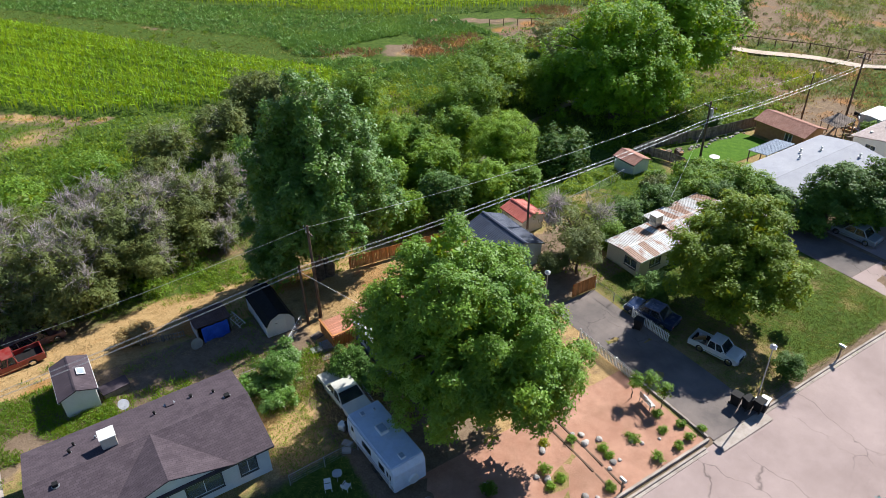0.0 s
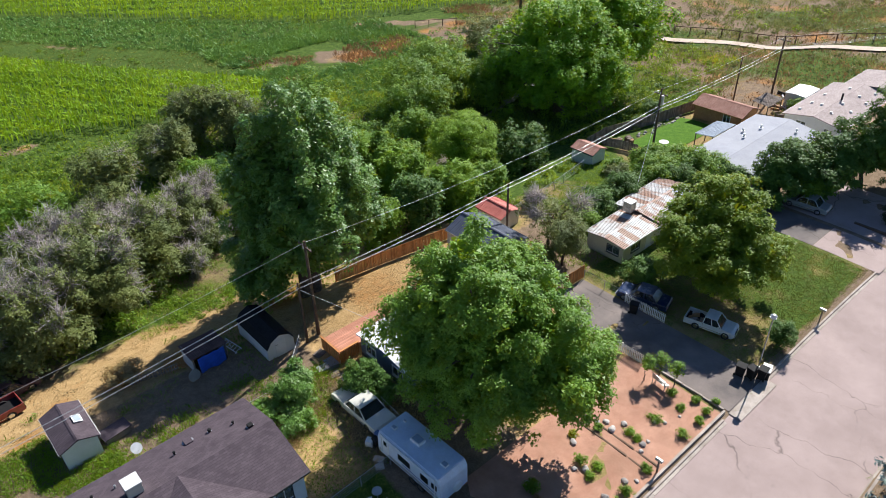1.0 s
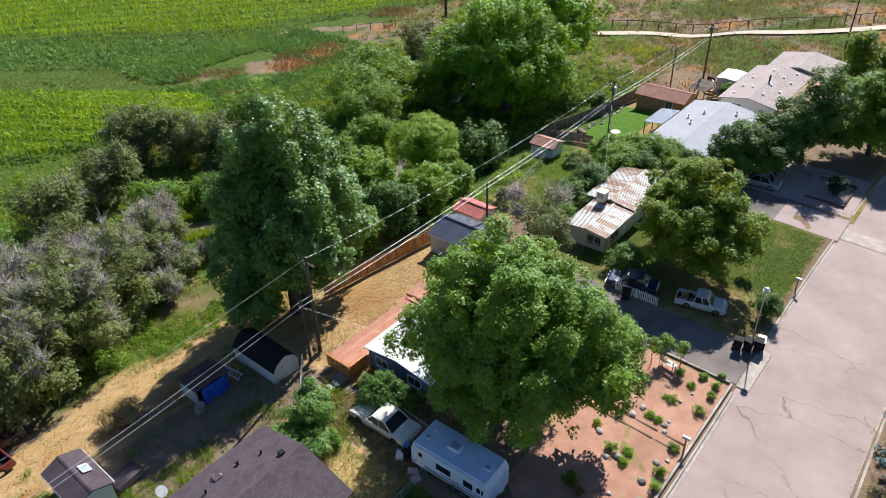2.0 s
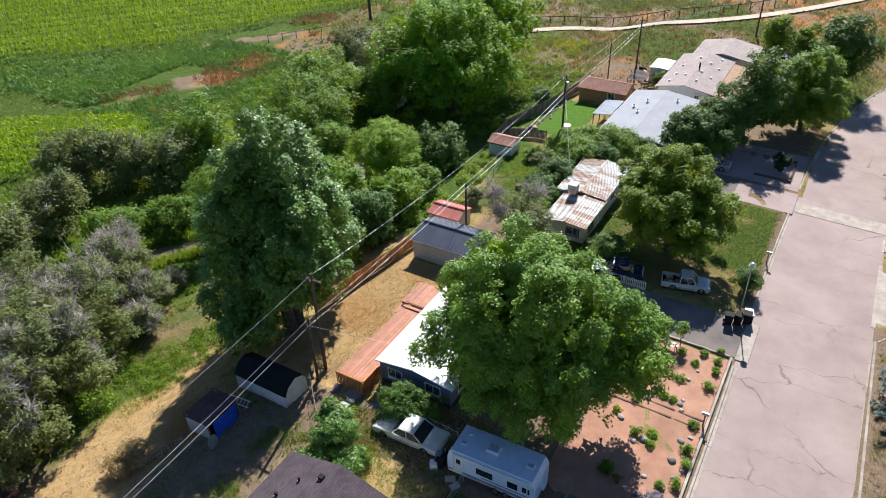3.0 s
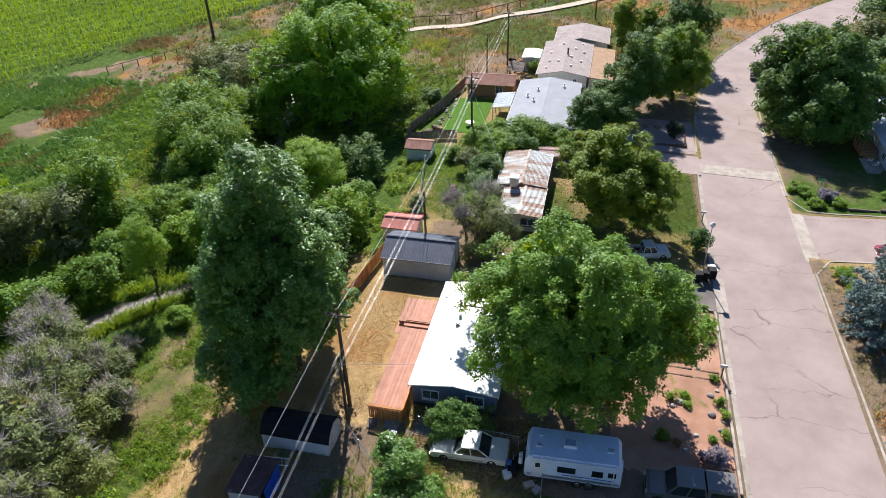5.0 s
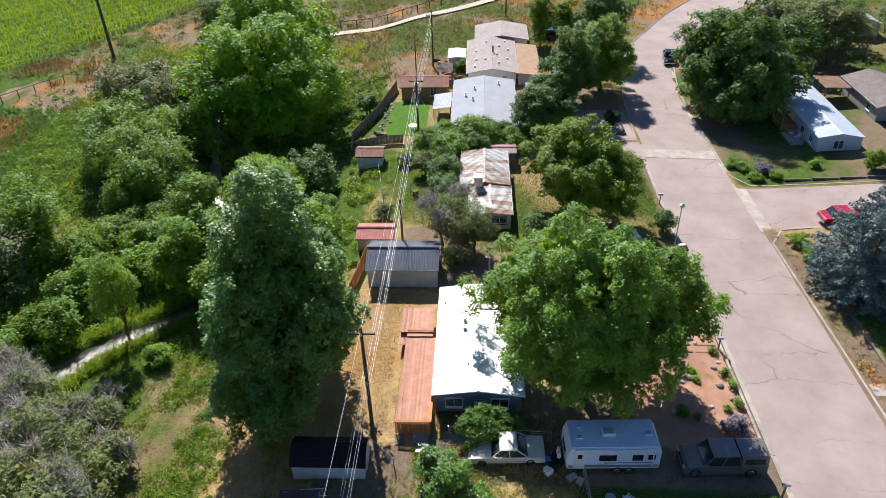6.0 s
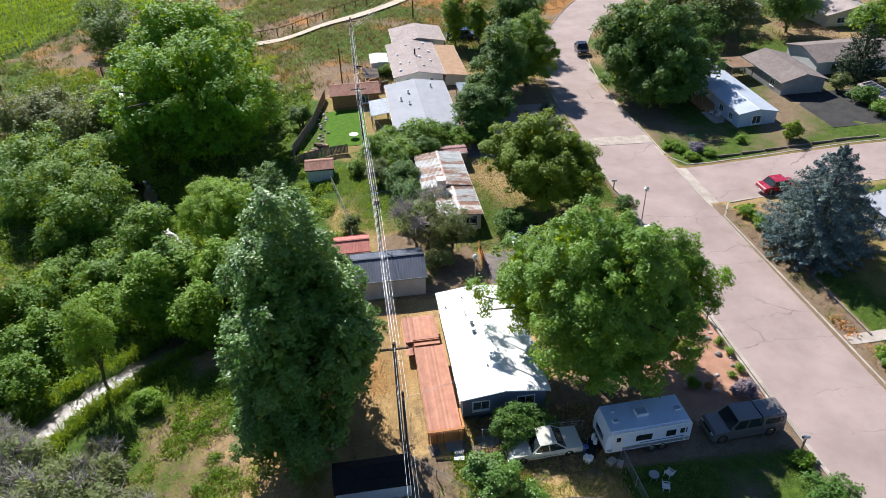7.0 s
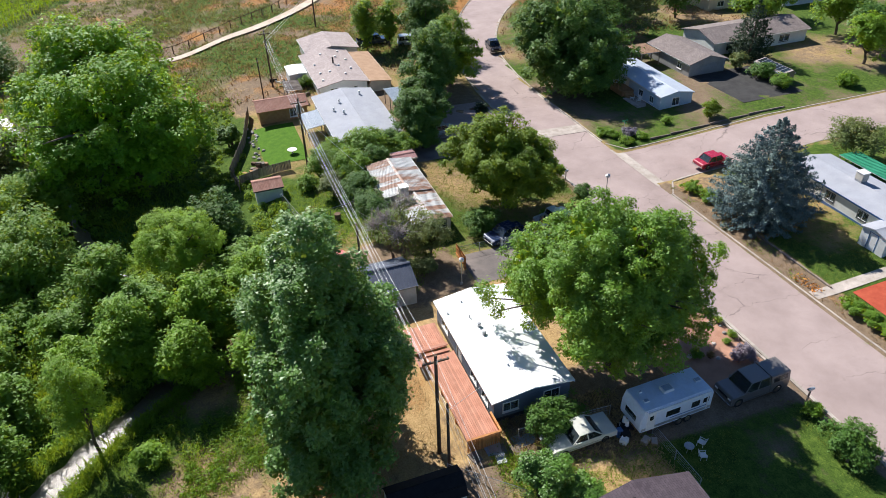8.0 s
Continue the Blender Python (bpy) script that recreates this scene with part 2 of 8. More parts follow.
M_WHITEPAINT = surf("white_paint", (0.70, 0.70, 0.69), (0.80, 0.80, 0.79), 1.5, 0.6, bump=0.05, dirt=(0.5, 0.46, 0.4), dirt_amount=0.3)
M_WARMGREY = shingle_mat("grey_brown_shingle", (0.20, 0.165, 0.155), (0.28, 0.235, 0.22), 0.8)
M_DULLGREY = surf("dull_grey_boards", (0.26, 0.255, 0.25), (0.34, 0.335, 0.33), 0.8, 0.75, bump=0.15, dirt=(0.2, 0.18, 0.16))
M_DULLRED = surf("dull_maroon_metal", (0.24, 0.10, 0.10), (0.33, 0.17, 0.16), 1.5, 0.6, bump=0.1, vary=0.12)
# Toned down all over, standing in for maple shade on this roof.
M_SKYROOF = surf("blue_white_metal_roof", (0.37, 0.42, 0.50), (0.48, 0.53, 0.61), 0.7, 0.5, bump=0.05, dirt=(0.36, 0.38, 0.4), dirt_amount=0.4)
M_BLUETRIM = paint("blue_trim", (0.05, 0.13, 0.33))
M_DARKTRIM = paint("dark_trim", (0.03, 0.035, 0.045), 0.6)
M_ROCK = surf("pale_boulder", (0.30, 0.27, 0.25), (0.52, 0.48, 0.45), 4, 0.9, bump=0.6, fine=15, vary=0.4)
M_STEEL = surf("galvanised_steel", (0.36, 0.37, 0.38), (0.48, 0.49, 0.50), 3, 0.45, metal=0.7, bump=0.03)
M_WIRE = surf("old_aluminium_wire", (0.55, 0.56, 0.56), (0.68, 0.69, 0.69), 3, 0.4, metal=0.5, bump=0.0)
M_BLACK = surf("black_plastic", (0.010, 0.010, 0.011), (0.018, 0.018, 0.019), 3, 0.75, bump=0.05)
M_RUBBER = surf("tyre_rubber", (0.02, 0.02, 0.02), (0.04, 0.038, 0.036), 4, 0.85)
M_CHROME = surf("dull_chrome", (0.6, 0.6, 0.6), (0.72, 0.72, 0.72), 4, 0.2, metal=1.0, bump=0.0)
M_GLASS = glass_mat("window_glass", (0.35, 0.42, 0.45))
M_CARGLASS = glass_mat("car_glass", (0.10, 0.13, 0.15))
M_INTERIOR = surf("dim_interior", (0.04, 0.038, 0.036), (0.07, 0.066, 0.062), 2, 0.9)
M_TARP = surf("blue_tarp", (0.012, 0.07, 0.42), (0.02, 0.11, 0.55), 1.5, 0.45, bump=0.5, fine=5)
M_WATER, _nt, _p = nodes_of("creek_water")
_p.inputs["Base Color"].default_value = (0.13, 0.105, 0.07, 1)
_p.inputs["Roughness"].default_value = 0.3
_p.inputs["Specular IOR Level"].default_value = 1.0
bump_to(_nt, _p, noise_of(_nt, 3.4, 6, 0.8), 0.7, 0.09)

L_ASH = leaf_mat("ash_leaves", (0.048, 0.120, 0.016), (0.132, 0.258, 0.026), (0.25, 0.375, 0.055), (0.48, 0.66, 0.02), 0.25, 0.35, 0.52, 0.34)
L_POPLAR = leaf_mat("cottonwood_leaves", (0.042, 0.115, 0.018), (0.10, 0.22, 0.030), (0.23, 0.33, 0.12), (0.34, 0.50, 0.05), 0.22, 0.35, 0.46, 0.46)
L_WALNUT = leaf_mat("walnut_leaves", (0.060, 0.12, 0.006), (0.135, 0.222, 0.010), (0.27, 0.34, 0.016), (0.44, 0.52, 0.02), 0.26)
L_FARPOP = leaf_mat("big_cottonwood_leaves", (0.05, 0.15, 0.008), (0.14, 0.30, 0.012), (0.27, 0.42, 0.024), (0.46, 0.70, 0.02), 0.30)
L_WILLOW = leaf_mat("globe_willow_leaves", (0.075, 0.175, 0.012), (0.16, 0.285, 0.018), (0.25, 0.37, 0.035), (0.48, 0.68, 0.04), 0.32)
L_GLOBE = leaf_mat("bright_globe_leaves", (0.11, 0.215, 0.014), (0.215, 0.36, 0.022), (0.31, 0.45, 0.045), (0.52, 0.72, 0.05), 0.30)
L_OLIVE = leaf_mat("russian_olive_leaves", (0.085, 0.118, 0.032), (0.155, 0.192, 0.058), (0.24, 0.262, 0.105), (0.34, 0.38, 0.10), 0.28)
L_SHRUB = leaf_mat("creek_shrub_leaves", (0.051, 0.135, 0.015), (0.128, 0.246, 0.025), (0.23, 0.34, 0.05), (0.46, 0.64, 0.035), 0.30)
L_MAPLE = leaf_mat("dark_maple_leaves", (0.032, 0.088, 0.016), (0.074, 0.165, 0.024), (0.15, 0.255, 0.045), (0.26, 0.40, 0.04), 0.22)
L_SPRUCE = leaf_mat("blue_spruce_needles", (0.075, 0.115, 0.128), (0.155, 0.218, 0.238), (0.32, 0.395, 0.40), (0.10, 0.15, 0.13), 0.12)
L_PINE = leaf_mat("dark_pine_needles", (0.014, 0.036, 0.018), (0.026, 0.056, 0.028), (0.048, 0.085, 0.04), (0.06, 0.11, 0.035), 0.15)
L_CORN = leaf_mat("corn_leaves", (0.145, 0.275, 0.005), (0.23, 0.39, 0.006), (0.315, 0.46, 0.009), (0.42, 0.6, 0.02), 0.28, 0.06, 0.75)
L_WEED = leaf_mat("weed_blades", (0.055, 0.14, 0.011), (0.118, 0.23, 0.017), (0.21, 0.32, 0.03), (0.38, 0.56, 0.03), 0.32, 0.15)
L_REED = leaf_mat("yellow_green_reeds", (0.17, 0.21, 0.012), (0.27, 0.31, 0.016), (0.37, 0.4, 0.02), (0.54, 0.6, 0.04), 0.38, 0.15)
L_STRAW = leaf_mat("dry_grass_blades", (0.27, 0.19, 0.085), (0.4, 0.29, 0.145), (0.53, 0.41, 0.23), (0.44, 0.32, 0.15), 0.3, 0.15)
L_RUSTWEED = leaf_mat("rust_brown_weeds", (0.18, 0.1, 0.045), (0.27, 0.16, 0.072), (0.36, 0.235, 0.11), (0.32, 0.19, 0.08), 0.3, 0.2)
L_TEAL = leaf_mat("dull_blue_green_crop", (0.08, 0.20, 0.045), (0.135, 0.285, 0.058), (0.20, 0.37, 0.08), (0.26, 0.46, 0.08), 0.22, 0.1)
L_LAVENDER = leaf_mat("lavender_bloom", (0.13, 0.12, 0.16), (0.19, 0.16, 0.24), (0.26, 0.22, 0.32), (0.3, 0.25, 0.35), 0.2)
L_LAWN = leaf_mat("mown_lawn_blades", (0.115, 0.145, 0.016), (0.175, 0.20, 0.026), (0.25, 0.26, 0.05), (0.32, 0.36, 0.06), 0.22, 0.3)
L_FLOWER = leaf_mat("orange_flowers", (0.6, 0.16, 0.03), (0.75, 0.28, 0.04), (0.8, 0.42, 0.06), (0.6, 0.3, 0.05), 0.2)

# ---- building blocks ----
def part(name, bm, material, parent=None, label="", smooth=False):
    """Links a bmesh as one mesh object, under a thing or a part."""
    me = bpy.data.meshes.new(name)
    bm.to_mesh(me)
    bm.free()
    me.materials.append(material)
    if smooth:
        me.polygons.foreach_set("use_smooth", [True] * len(me.polygons))
    ob = new(name, me)
    ob.parent = parent
    return tagged(ob, label)


def quick(name, verts, faces, material, parent=None, label="", smooth=False):
    """A mesh object straight from arrays: verts (n, 3), faces (m, k)."""
    verts, faces = np.asarray(verts, np.float32), np.asarray(faces, np.int32)
    me = bpy.data.meshes.new(name)
    me.vertices.add(len(verts))
    me.vertices.foreach_set("co", verts.ravel())
    me.loops.add(faces.size)
    me.loops.foreach_set("vertex_index", faces.ravel())
    me.polygons.add(len(faces))
    me.polygons.foreach_set("loop_start", np.arange(len(faces), dtype=np.int32) * faces.shape[1])
    if smooth:
        me.polygons.foreach_set("use_smooth", np.ones(len(faces), bool))
    me.materials.append(material)
    me.update(calc_edges=True)
    ob = new(name, me)
    ob.parent = parent
    return tagged(ob, label)


def piece(name, mesh, parent, m):
    """One more object on a shared mesh."""
    ob = new(name, mesh)
    ob.parent = parent
    ob.matrix_basis = m
    return ob


def thing(name, m, label, category, group="", kind=""):
    ob = new(name)
    ob.matrix_basis = m
    return tagged(ob, label, category, group, kind)


def box(bm, x0, y0, z0, x1, y1, z1, bevel=0.0, m=None):
    vs = [bm.verts.new((x, y, z)) for z in (z0, z1) for y in (y0, y1) for x in (x0, x1)]
    fs = [bm.faces.new([vs[i] for i in f]) for f in ((0, 2, 3, 1), (4, 5, 7, 6), (0, 1, 5, 4), (2, 6, 7, 3), (0, 4, 6, 2), (1, 3, 7, 5))]
    if m is not None:
        bmesh.ops.transform(bm, matrix=m, verts=vs)
    if bevel:
        es = list({e for f in fs for e in f.edges})
        bmesh.ops.bevel(bm, geom=es, offset=bevel, segments=2, profile=0.6, affect="EDGES")
    return bm


def boxed(x0, y0, z0, x1, y1, z1, bevel=0.0, m=None):
    return box(bmesh.new(), x0, y0, z0, x1, y1, z1, bevel, m)


def cyl(bm, p, q, r0, r1=None, n=10):
    """A capped, tapered round bar from p to q."""
    p, q = Vector(p), Vector(q)
    r1 = r0 if r1 is None else r1
    turn = (q - p).to_track_quat("Z", "Y").to_matrix()
    rings = []
    for c, r in ((p, r0), (q, r1)):
        rings.append([bm.verts.new(c + turn @ Vector((r * math.cos(a), r * math.sin(a), 0))) for a in (2 * math.pi * i / n for i in range(n))])
    for i in range(n):
        bm.faces.new((rings[0][i], rings[0][(i + 1) % n], rings[1][(i + 1) % n], rings[1][i]))
    bm.faces.new(rings[0][::-1])
    bm.faces.new(rings[1])
    return bm


def prism(bm, outline, axis, a, b):
    """A closed outline of (u, v) pushed from a to b along axis 0, 1 or 2."""
    def put(u, v, w):
        return {0: (w, u, v), 1: (u, w, v), 2: (u, v, w)}[axis]
    r0 = [bm.verts.new(put(u, v, a)) for u, v in outline]
    r1 = [bm.verts.new(put(u, v, b)) for u, v in outline]
    n = len(outline)
    for i in range(n):
        bm.faces.new((r0[i], r0[(i + 1) % n], r1[(i + 1) % n], r1[i]))
    bm.faces.new(r0[::-1])
    bm.faces.new(r1)
    bmesh.ops.recalc_face_normals(bm, faces=bm.faces)
    return bm


def tube(path, radii, sides=6):
    """Arrays of a tapered tube along a path."""
    path = np.asarray(path, float)
    d = np.gradient(path, axis=0)
    d /= np.linalg.norm(d, axis=1)[:, None] + 1e-9
    ref = np.where(np.abs(d[:, 2:3]) > 0.9, [[1.0, 0, 0]], [[0, 0, 1.0]])
    u = np.cross(d, ref)
    u /= np.linalg.norm(u, axis=1)[:, None] + 1e-9
    v = np.cross(d, u)
    ang = np.arange(sides) * 2 * np.pi / sides
    ring = np.cos(ang)[None, :, None] * u[:, None] + np.sin(ang)[None, :, None] * v[:, None]
    verts = (path[:, None] + ring * np.asarray(radii)[:, None, None]).reshape(-1, 3)
    i, j = np.meshgrid(np.arange(len(path) - 1), np.arange(sides), indexing="ij")
    k = (j + 1) % sides
    faces = np.stack([i * sides + j, i * sides + k, (i + 1) * sides + k, (i + 1) * sides + j], -1).reshape(-1, 4)
    return verts, faces


def merged(pieces):
    vs, fs, n = [], [], 0
    for v, f in pieces:
        vs.append(v)
        fs.append(f + n)
        n += len(v)
    return np.concatenate(vs), np.concatenate(fs)


def leaf_quads(rng, at, size, outward=None, lean=0.6, narrow=0.55, spread=0.35):
    """Folded diamond leaves at the given places; outward biases how they face."""
    n = len(at)
    nrm = rng.normal(size=(n, 3))
    nrm /= np.linalg.norm(nrm, axis=1)[:, None]
    if outward is not None:
        nrm = nrm * (1 - lean) + outward * lean
    nrm[:, 2] += 0.15
    nrm /= np.linalg.norm(nrm, axis=1)[:, None] + 1e-9
    u = np.cross(nrm, rng.normal(size=(n, 3)))
    u /= np.linalg.norm(u, axis=1)[:, None] + 1e-9
    v = np.cross(nrm, u)
    s = size * (1 + spread * rng.uniform(-1, 1, size=(n, 1)))
    a, b = u * s * 0.5, v * s * 0.5 * narrow
    fold = nrm * s * 0.12
    verts = np.stack([at - a, at + b + fold - a * 0.1, at + a, at - b + fold - a * 0.1], 1).reshape(-1, 3)
    return verts, np.arange(4 * n).reshape(-1, 4)


def leaf_tris(rng, at, size, outward, lean=0.6, broad=0.72, spread=0.4):
    """Small pointed leaves, one triangle each."""
    n = len(at)
    nrm = rng.normal(size=(n, 3))
    nrm /= np.linalg.norm(nrm, axis=1)[:, None]
    nrm = nrm * (1 - lean) + outward * lean
    nrm[:, 2] += 0.12
    nrm /= np.linalg.norm(nrm, axis=1)[:, None] + 1e-9
    u = np.cross(nrm, rng.normal(size=(n, 3)))
    u /= np.linalg.norm(u, axis=1)[:, None] + 1e-9
    v = np.cross(nrm, u)
    s = size * (1 + spread * rng.uniform(-1, 1, size=(n, 1)))
    a, b = u * s * 0.5, v * s * 0.5 * broad
    verts = np.stack([at - a - b, at - a + b, at + a], 1).reshape(-1, 3)
    return verts, np.arange(3 * n).reshape(-1, 3)


def ground_z(x, y):
    """Height of the natural ground."""
    x, y = np.asarray(x, float), np.asarray(y, float)
    z = -0.35 - 0.018 * (np.clip(x, -200, 260) - 12)
    z = z - 0.035 * np.clip(22 - y, 0, 14)
    z = z + 0.05 * np.clip(6 - y, 0, 20)
    u = np.clip((y - 47) / 13, 0, 1)
    return z - 2.0 * u * u * (3 - 2 * u)


def gz(x, y):
    return float(ground_z(x, y))


def rough_noise(x, y, f, seed=0.0):
    """Smooth two-octave noise from sines, in -1..1, for arrays."""
    x, y = x * f + seed * 7.3, y * f - seed * 3.1
    a = np.sin(x * 1.3 + 1.7 * np.sin(y * 0.9)) * np.cos(y * 1.1 + 1.3 * np.sin(x * 0.7))
    return 0.65 * a + 0.35 * np.sin(x * 2.9 + 2 * np.cos(y * 2.3)) * np.sin(y * 3.1 + x * 0.6)


CORN_NEAR = [(-70, 160), (-30, 131), (-2, 118), (8, 107.5), (19, 104), (30, 98.5), (38, 94), (44.5, 99.5), (45, 106), (40, 112.5), (33, 121), (26, 131), (2, 168), (-25, 205), (-70, 235)]
CORN_FAR = [(2, 204), (32, 170), (58, 142), (70, 129.5), (96, 119), (112, 112), (128, 105), (176, 81), (230, 90), (190, 140), (120, 190), (40, 235), (-10, 230)]


def inside(poly, x, y):
    """Which points lie in a polygon."""
    p = np.array(poly, float)
    res = np.zeros(len(x), bool)
    for (ax, ay), (bx, by) in zip(p, np.roll(p, -1, axis=0)):
        cross = (ay > y) != (by > y)
        res ^= cross & (x < (bx - ax) * (y - ay) / (by - ay + 1e-12) + ax)
    return res

# ---- ground, street, kerbs ----
EDGE_L = [(-70, 17.7), (-20, 17.7), (20, 17.7), (62, 17.6), (80, 16.6), (90, 15.0), (102, 12.0), (112, 7.4), (122, 1.6), (131, -5.0), (142, -15.0), (165, -42.0)]
EDGE_R = [(-70, 8.3), (-20, 8.3), (20, 8.3), (62, 8.5), (80, 8.2), (87, 7.4), (96, 5.6), (104, 2.2), (112, -2.4), (119, -8.0), (127, -17.0), (148, -45.0)]
SIDE_S, SIDE_N = 43.6, 52.6


def smooth_line(pts, n):
    """Points of a smooth curve through pts, as an array."""
    p = np.array(pts, float)
    t = np.concatenate([[0], np.cumsum(np.linalg.norm(np.diff(p, axis=0), axis=1))])
    m = np.gradient(p, t, axis=0)
    out = []
    for s in np.linspace(0, t[-1], n):
        i = min(max(np.searchsorted(t, s) - 1, 0), len(t) - 2)
        h = t[i + 1] - t[i]
        w = (s - t[i]) / h
        out.append((2 * w ** 3 - 3 * w ** 2 + 1) * p[i] + (w ** 3 - 2 * w ** 2 + w) * h * m[i] + (-2 * w ** 3 + 3 * w ** 2) * p[i + 1] + (w ** 3 - w ** 2) * h * m[i + 1])
    return np.array(out)


LINE_L, LINE_R = smooth_line(EDGE_L, 240), smooth_line(EDGE_R, 240)


def on_road(x, y, inset=0.0):
    yl, yr = np.interp(x, LINE_L[:, 0], LINE_L[:, 1]), np.interp(x, LINE_R[:, 0], LINE_R[:, 1])
    main = (y < yl - inset) & (y > yr + inset) & (x < 148)
    side = (x > SIDE_S + inset) & (x < SIDE_N - inset) & (y < 9) & (y > -60)
    return main | side


def band(v, a, b, soft=1.5):
    """1 within a..b, fading over soft."""
    return np.clip((v - a) / soft + 0.5, 0, 1) * np.clip((b - v) / soft + 0.5, 0, 1)


def cover(x, y):
    """Shares of green growth, straw and rust-brown weed on the ground."""
    n1, n2 = rough_noise(x, y, 0.11), rough_noise(x, y, 0.31, 2.0)
    green, straw, rust = np.full(x.shape, 0.6), np.full(x.shape, 0.75), np.zeros(x.shape)

    def lay(mask, gr, st, ru=0.0):
        nonlocal green, straw, rust
        green, straw, rust = green * (1 - mask) + gr * mask, straw * (1 - mask) + st * mask, rust * (1 - mask) + ru * mask

    creek = band(y, 58 + 2 * n1, 400, 4)
    lay(creek, 0.80 + 0.35 * n1, 0.55 + 0.3 * n2)
    lay(band(x, -40, 30, 6) * band(y, 46.5, 57 + 2.5 * n1, 2.0), 0.26 + 0.35 * n1, 0.95, 0.42 + 0.6 * n2)
    lay(band(x, 8, 40, 4) * band(y, 56, 66, 3), 0.70 + 0.5 * n1 + 0.35 * n2, 0.6, 0.35)
    lay(band(x, 37, 62, 2) * band(y, 48.5, 58, 2), 0.95, 0.7)
    lay(band(x, 14.5, 32, 0.8) * band(y, 40.5, 49.5, 0.8), 0.05, 0.85 + 0.2 * n2, 0.48 + 0.3 * n2)
    lay(band(x, -12, 13.8, 1.0) * band(y, 41, 48.5, 1.0), 0.30 + 0.15 * n1, 0.25)
    lay(band(x, -8, 13, 1.5) * band(y, 37.5, 42.0, 1.2), 0.62 + 0.3 * n1, 0.9)
    lay(band(x, 6, 16, 1.0) * band(y, 30, 38.5, 1.5), 0.38 + 0.3 * n1, 0.75)
    lay(band(x, -30, 11.3, 0.8) * band(y, 18.5, 31, 1.0), 1.0 + 0.3 * n1 + 0.2 * n2, 0.3)
    lay(band(x, 11, 20, 1.0) * band(y, 17.8, 40, 1.0), 0.15, 0.35)
    lay(band(x, 20, 32.6, 0.8) * band(y, 26, 34.4, 0.8), 0.18 + 0.3 * n2, 0.75, 0.25)
    lay(band(x, 38, 61, 1.6) * band(y, 36, 50, 1.5), 0.78 + 0.35 * n1, 0.8)
    lay(band(x, 32.5, 43, 1.0) * band(y, 35.8, 45, 1.0), 0.3, 0.2)
    lay(band(x, 38.4, 61, 0.5) * band(y, 17.9, 36, 0.8), 0.74 + 0.3 * n1, 0.7)
    lay(band(x, 46, 58, 3) * band(y, 19, 25, 2), 0.86 + 0.25 * n2, 0.8)
    lay(band(x, 60, 84, 1.0) * band(y, 18, 34, 1.0), 0.1, 0.3)
    lay(band(x, 60, 90, 2) * band(y, 50.5, 60, 2), 1.0 + 0.2 * n1, 0.8)
    lay(band(x, 84, 100, 3) * band(y, 40, 52, 2), 0.15, 0.4, 0.5)
    lay(band(x, 92, 240, 6) * band(y, 14, 62, 8), 0.68 + 0.45 * n1, 0.5, 0.55 + 0.4 * n2)
    lay(band(x, 110, 260, 6) * band(y, -60, 34, 8), 0.5 + 0.4 * n1, 0.5, 0.7 + 0.4 * n2)
    lay(band(x, 98, 300, 8) * band(y, 58, 112, 8), 0.5 + 0.35 * n1, 0.35, 0.45 + 0.4 * n2)
    lay(band(x, -30, 112, 8) * band(y, 94, 170, 8), 0.86 + 0.45 * n1, 0.5 + 0.4 * n2, 0.1)
    v = 0.8 * x + 0.6 * y
    lay(band(v, 102, 111.5 + 2 * n1, 1.5) * band(x, -30, 47, 3) * band(y, 100, 230, 3), 0.98 + 0.2 * n2, 1.0)
    lay(band(v, 112, 140, 1.5) * band(x, -30, 62, 6) * band(y, 108, 230, 3), 1.2, 0.5)
    for v0 in (115.6, 119.4, 120.9):
        lay(band(v + 0.5 * n1, v0 - 0.2, v0 + 0.2, 0.9) * band(x, -30, 60, 6), 0.55, 0.8, 0.2)
    lay(band(0.56 * x + 0.83 * y, 92.6, 94.3, 1.0) * band(x, -30, 11, 3), 0.1, 0.75, 0.75)
    lay(band(x + 3 * n2, 57.5, 64, 4) * band(y + 2.5 * n1, 107, 114.5, 4), 0.1 + 0.2 * n1, 0.3 + 0.4 * n2, 0.35)
    lay(band(x + 2 * n2, 62, 76, 4) * band(y + 2 * n1, 101, 110, 3), 0.25, 0.3, 0.9)
    lay(band(y + (x - 82) * 0.6, 116.4 + n2, 118.8 + n2, 1.5) * band(x, 66, 104, 6), 0.05, 0.5, 0.25)
    lay(band(x, 80, 124, 5) * band(y, 93, 112, 4), 0.60 + 0.45 * n1, 0.35, 0.60 + 0.4 * n2)
    lay(band(x, -20, 42.5, 1.0) * band(y, -30, 8.2, 0.6), 0.78 + 0.3 * n1, 0.75)
    lay(band(x, -20, 42.5, 0.8) * band(y, 5.6, 8.2, 0.6), 0.12 + 0.3 * n2, 0.35 + 0.4 * n1, 0.5)
    lay(band(x, 30, 42.5, 0.8) * band(y, 1.5, 8.2, 0.8), 0.12, 0.6, 0.5)
    lay(band(x, -30, 43, 0.5) * band(y, 7.5, 8.8, 0.4), 0.05, 0.1, 0.25)
    lay(band(x, -30, 61, 0.5) * band(y, 17.4, 18.1, 0.3), 0.1, 0.15, 0.1)
    # Olive-brown corner lawn; straw is cut to darken it in place of tree shade.
    lay(band(x, 53, 100, 0.8) * band(y, -60, 8, 0.8), 0.70 + 0.4 * n1, 0.22 + 0.3 * n2, 0.15 + 0.3 * n2)
    lay(band(x, 84, 112, 2) * band(y, -20, 7, 0.8), 0.6 + 0.4 * n1, 0.6, 0.2)
    lay(band(x, 60, 140, 3) * band(y, -200, -22, 4), 0.7 + 0.35 * n1, 0.6)
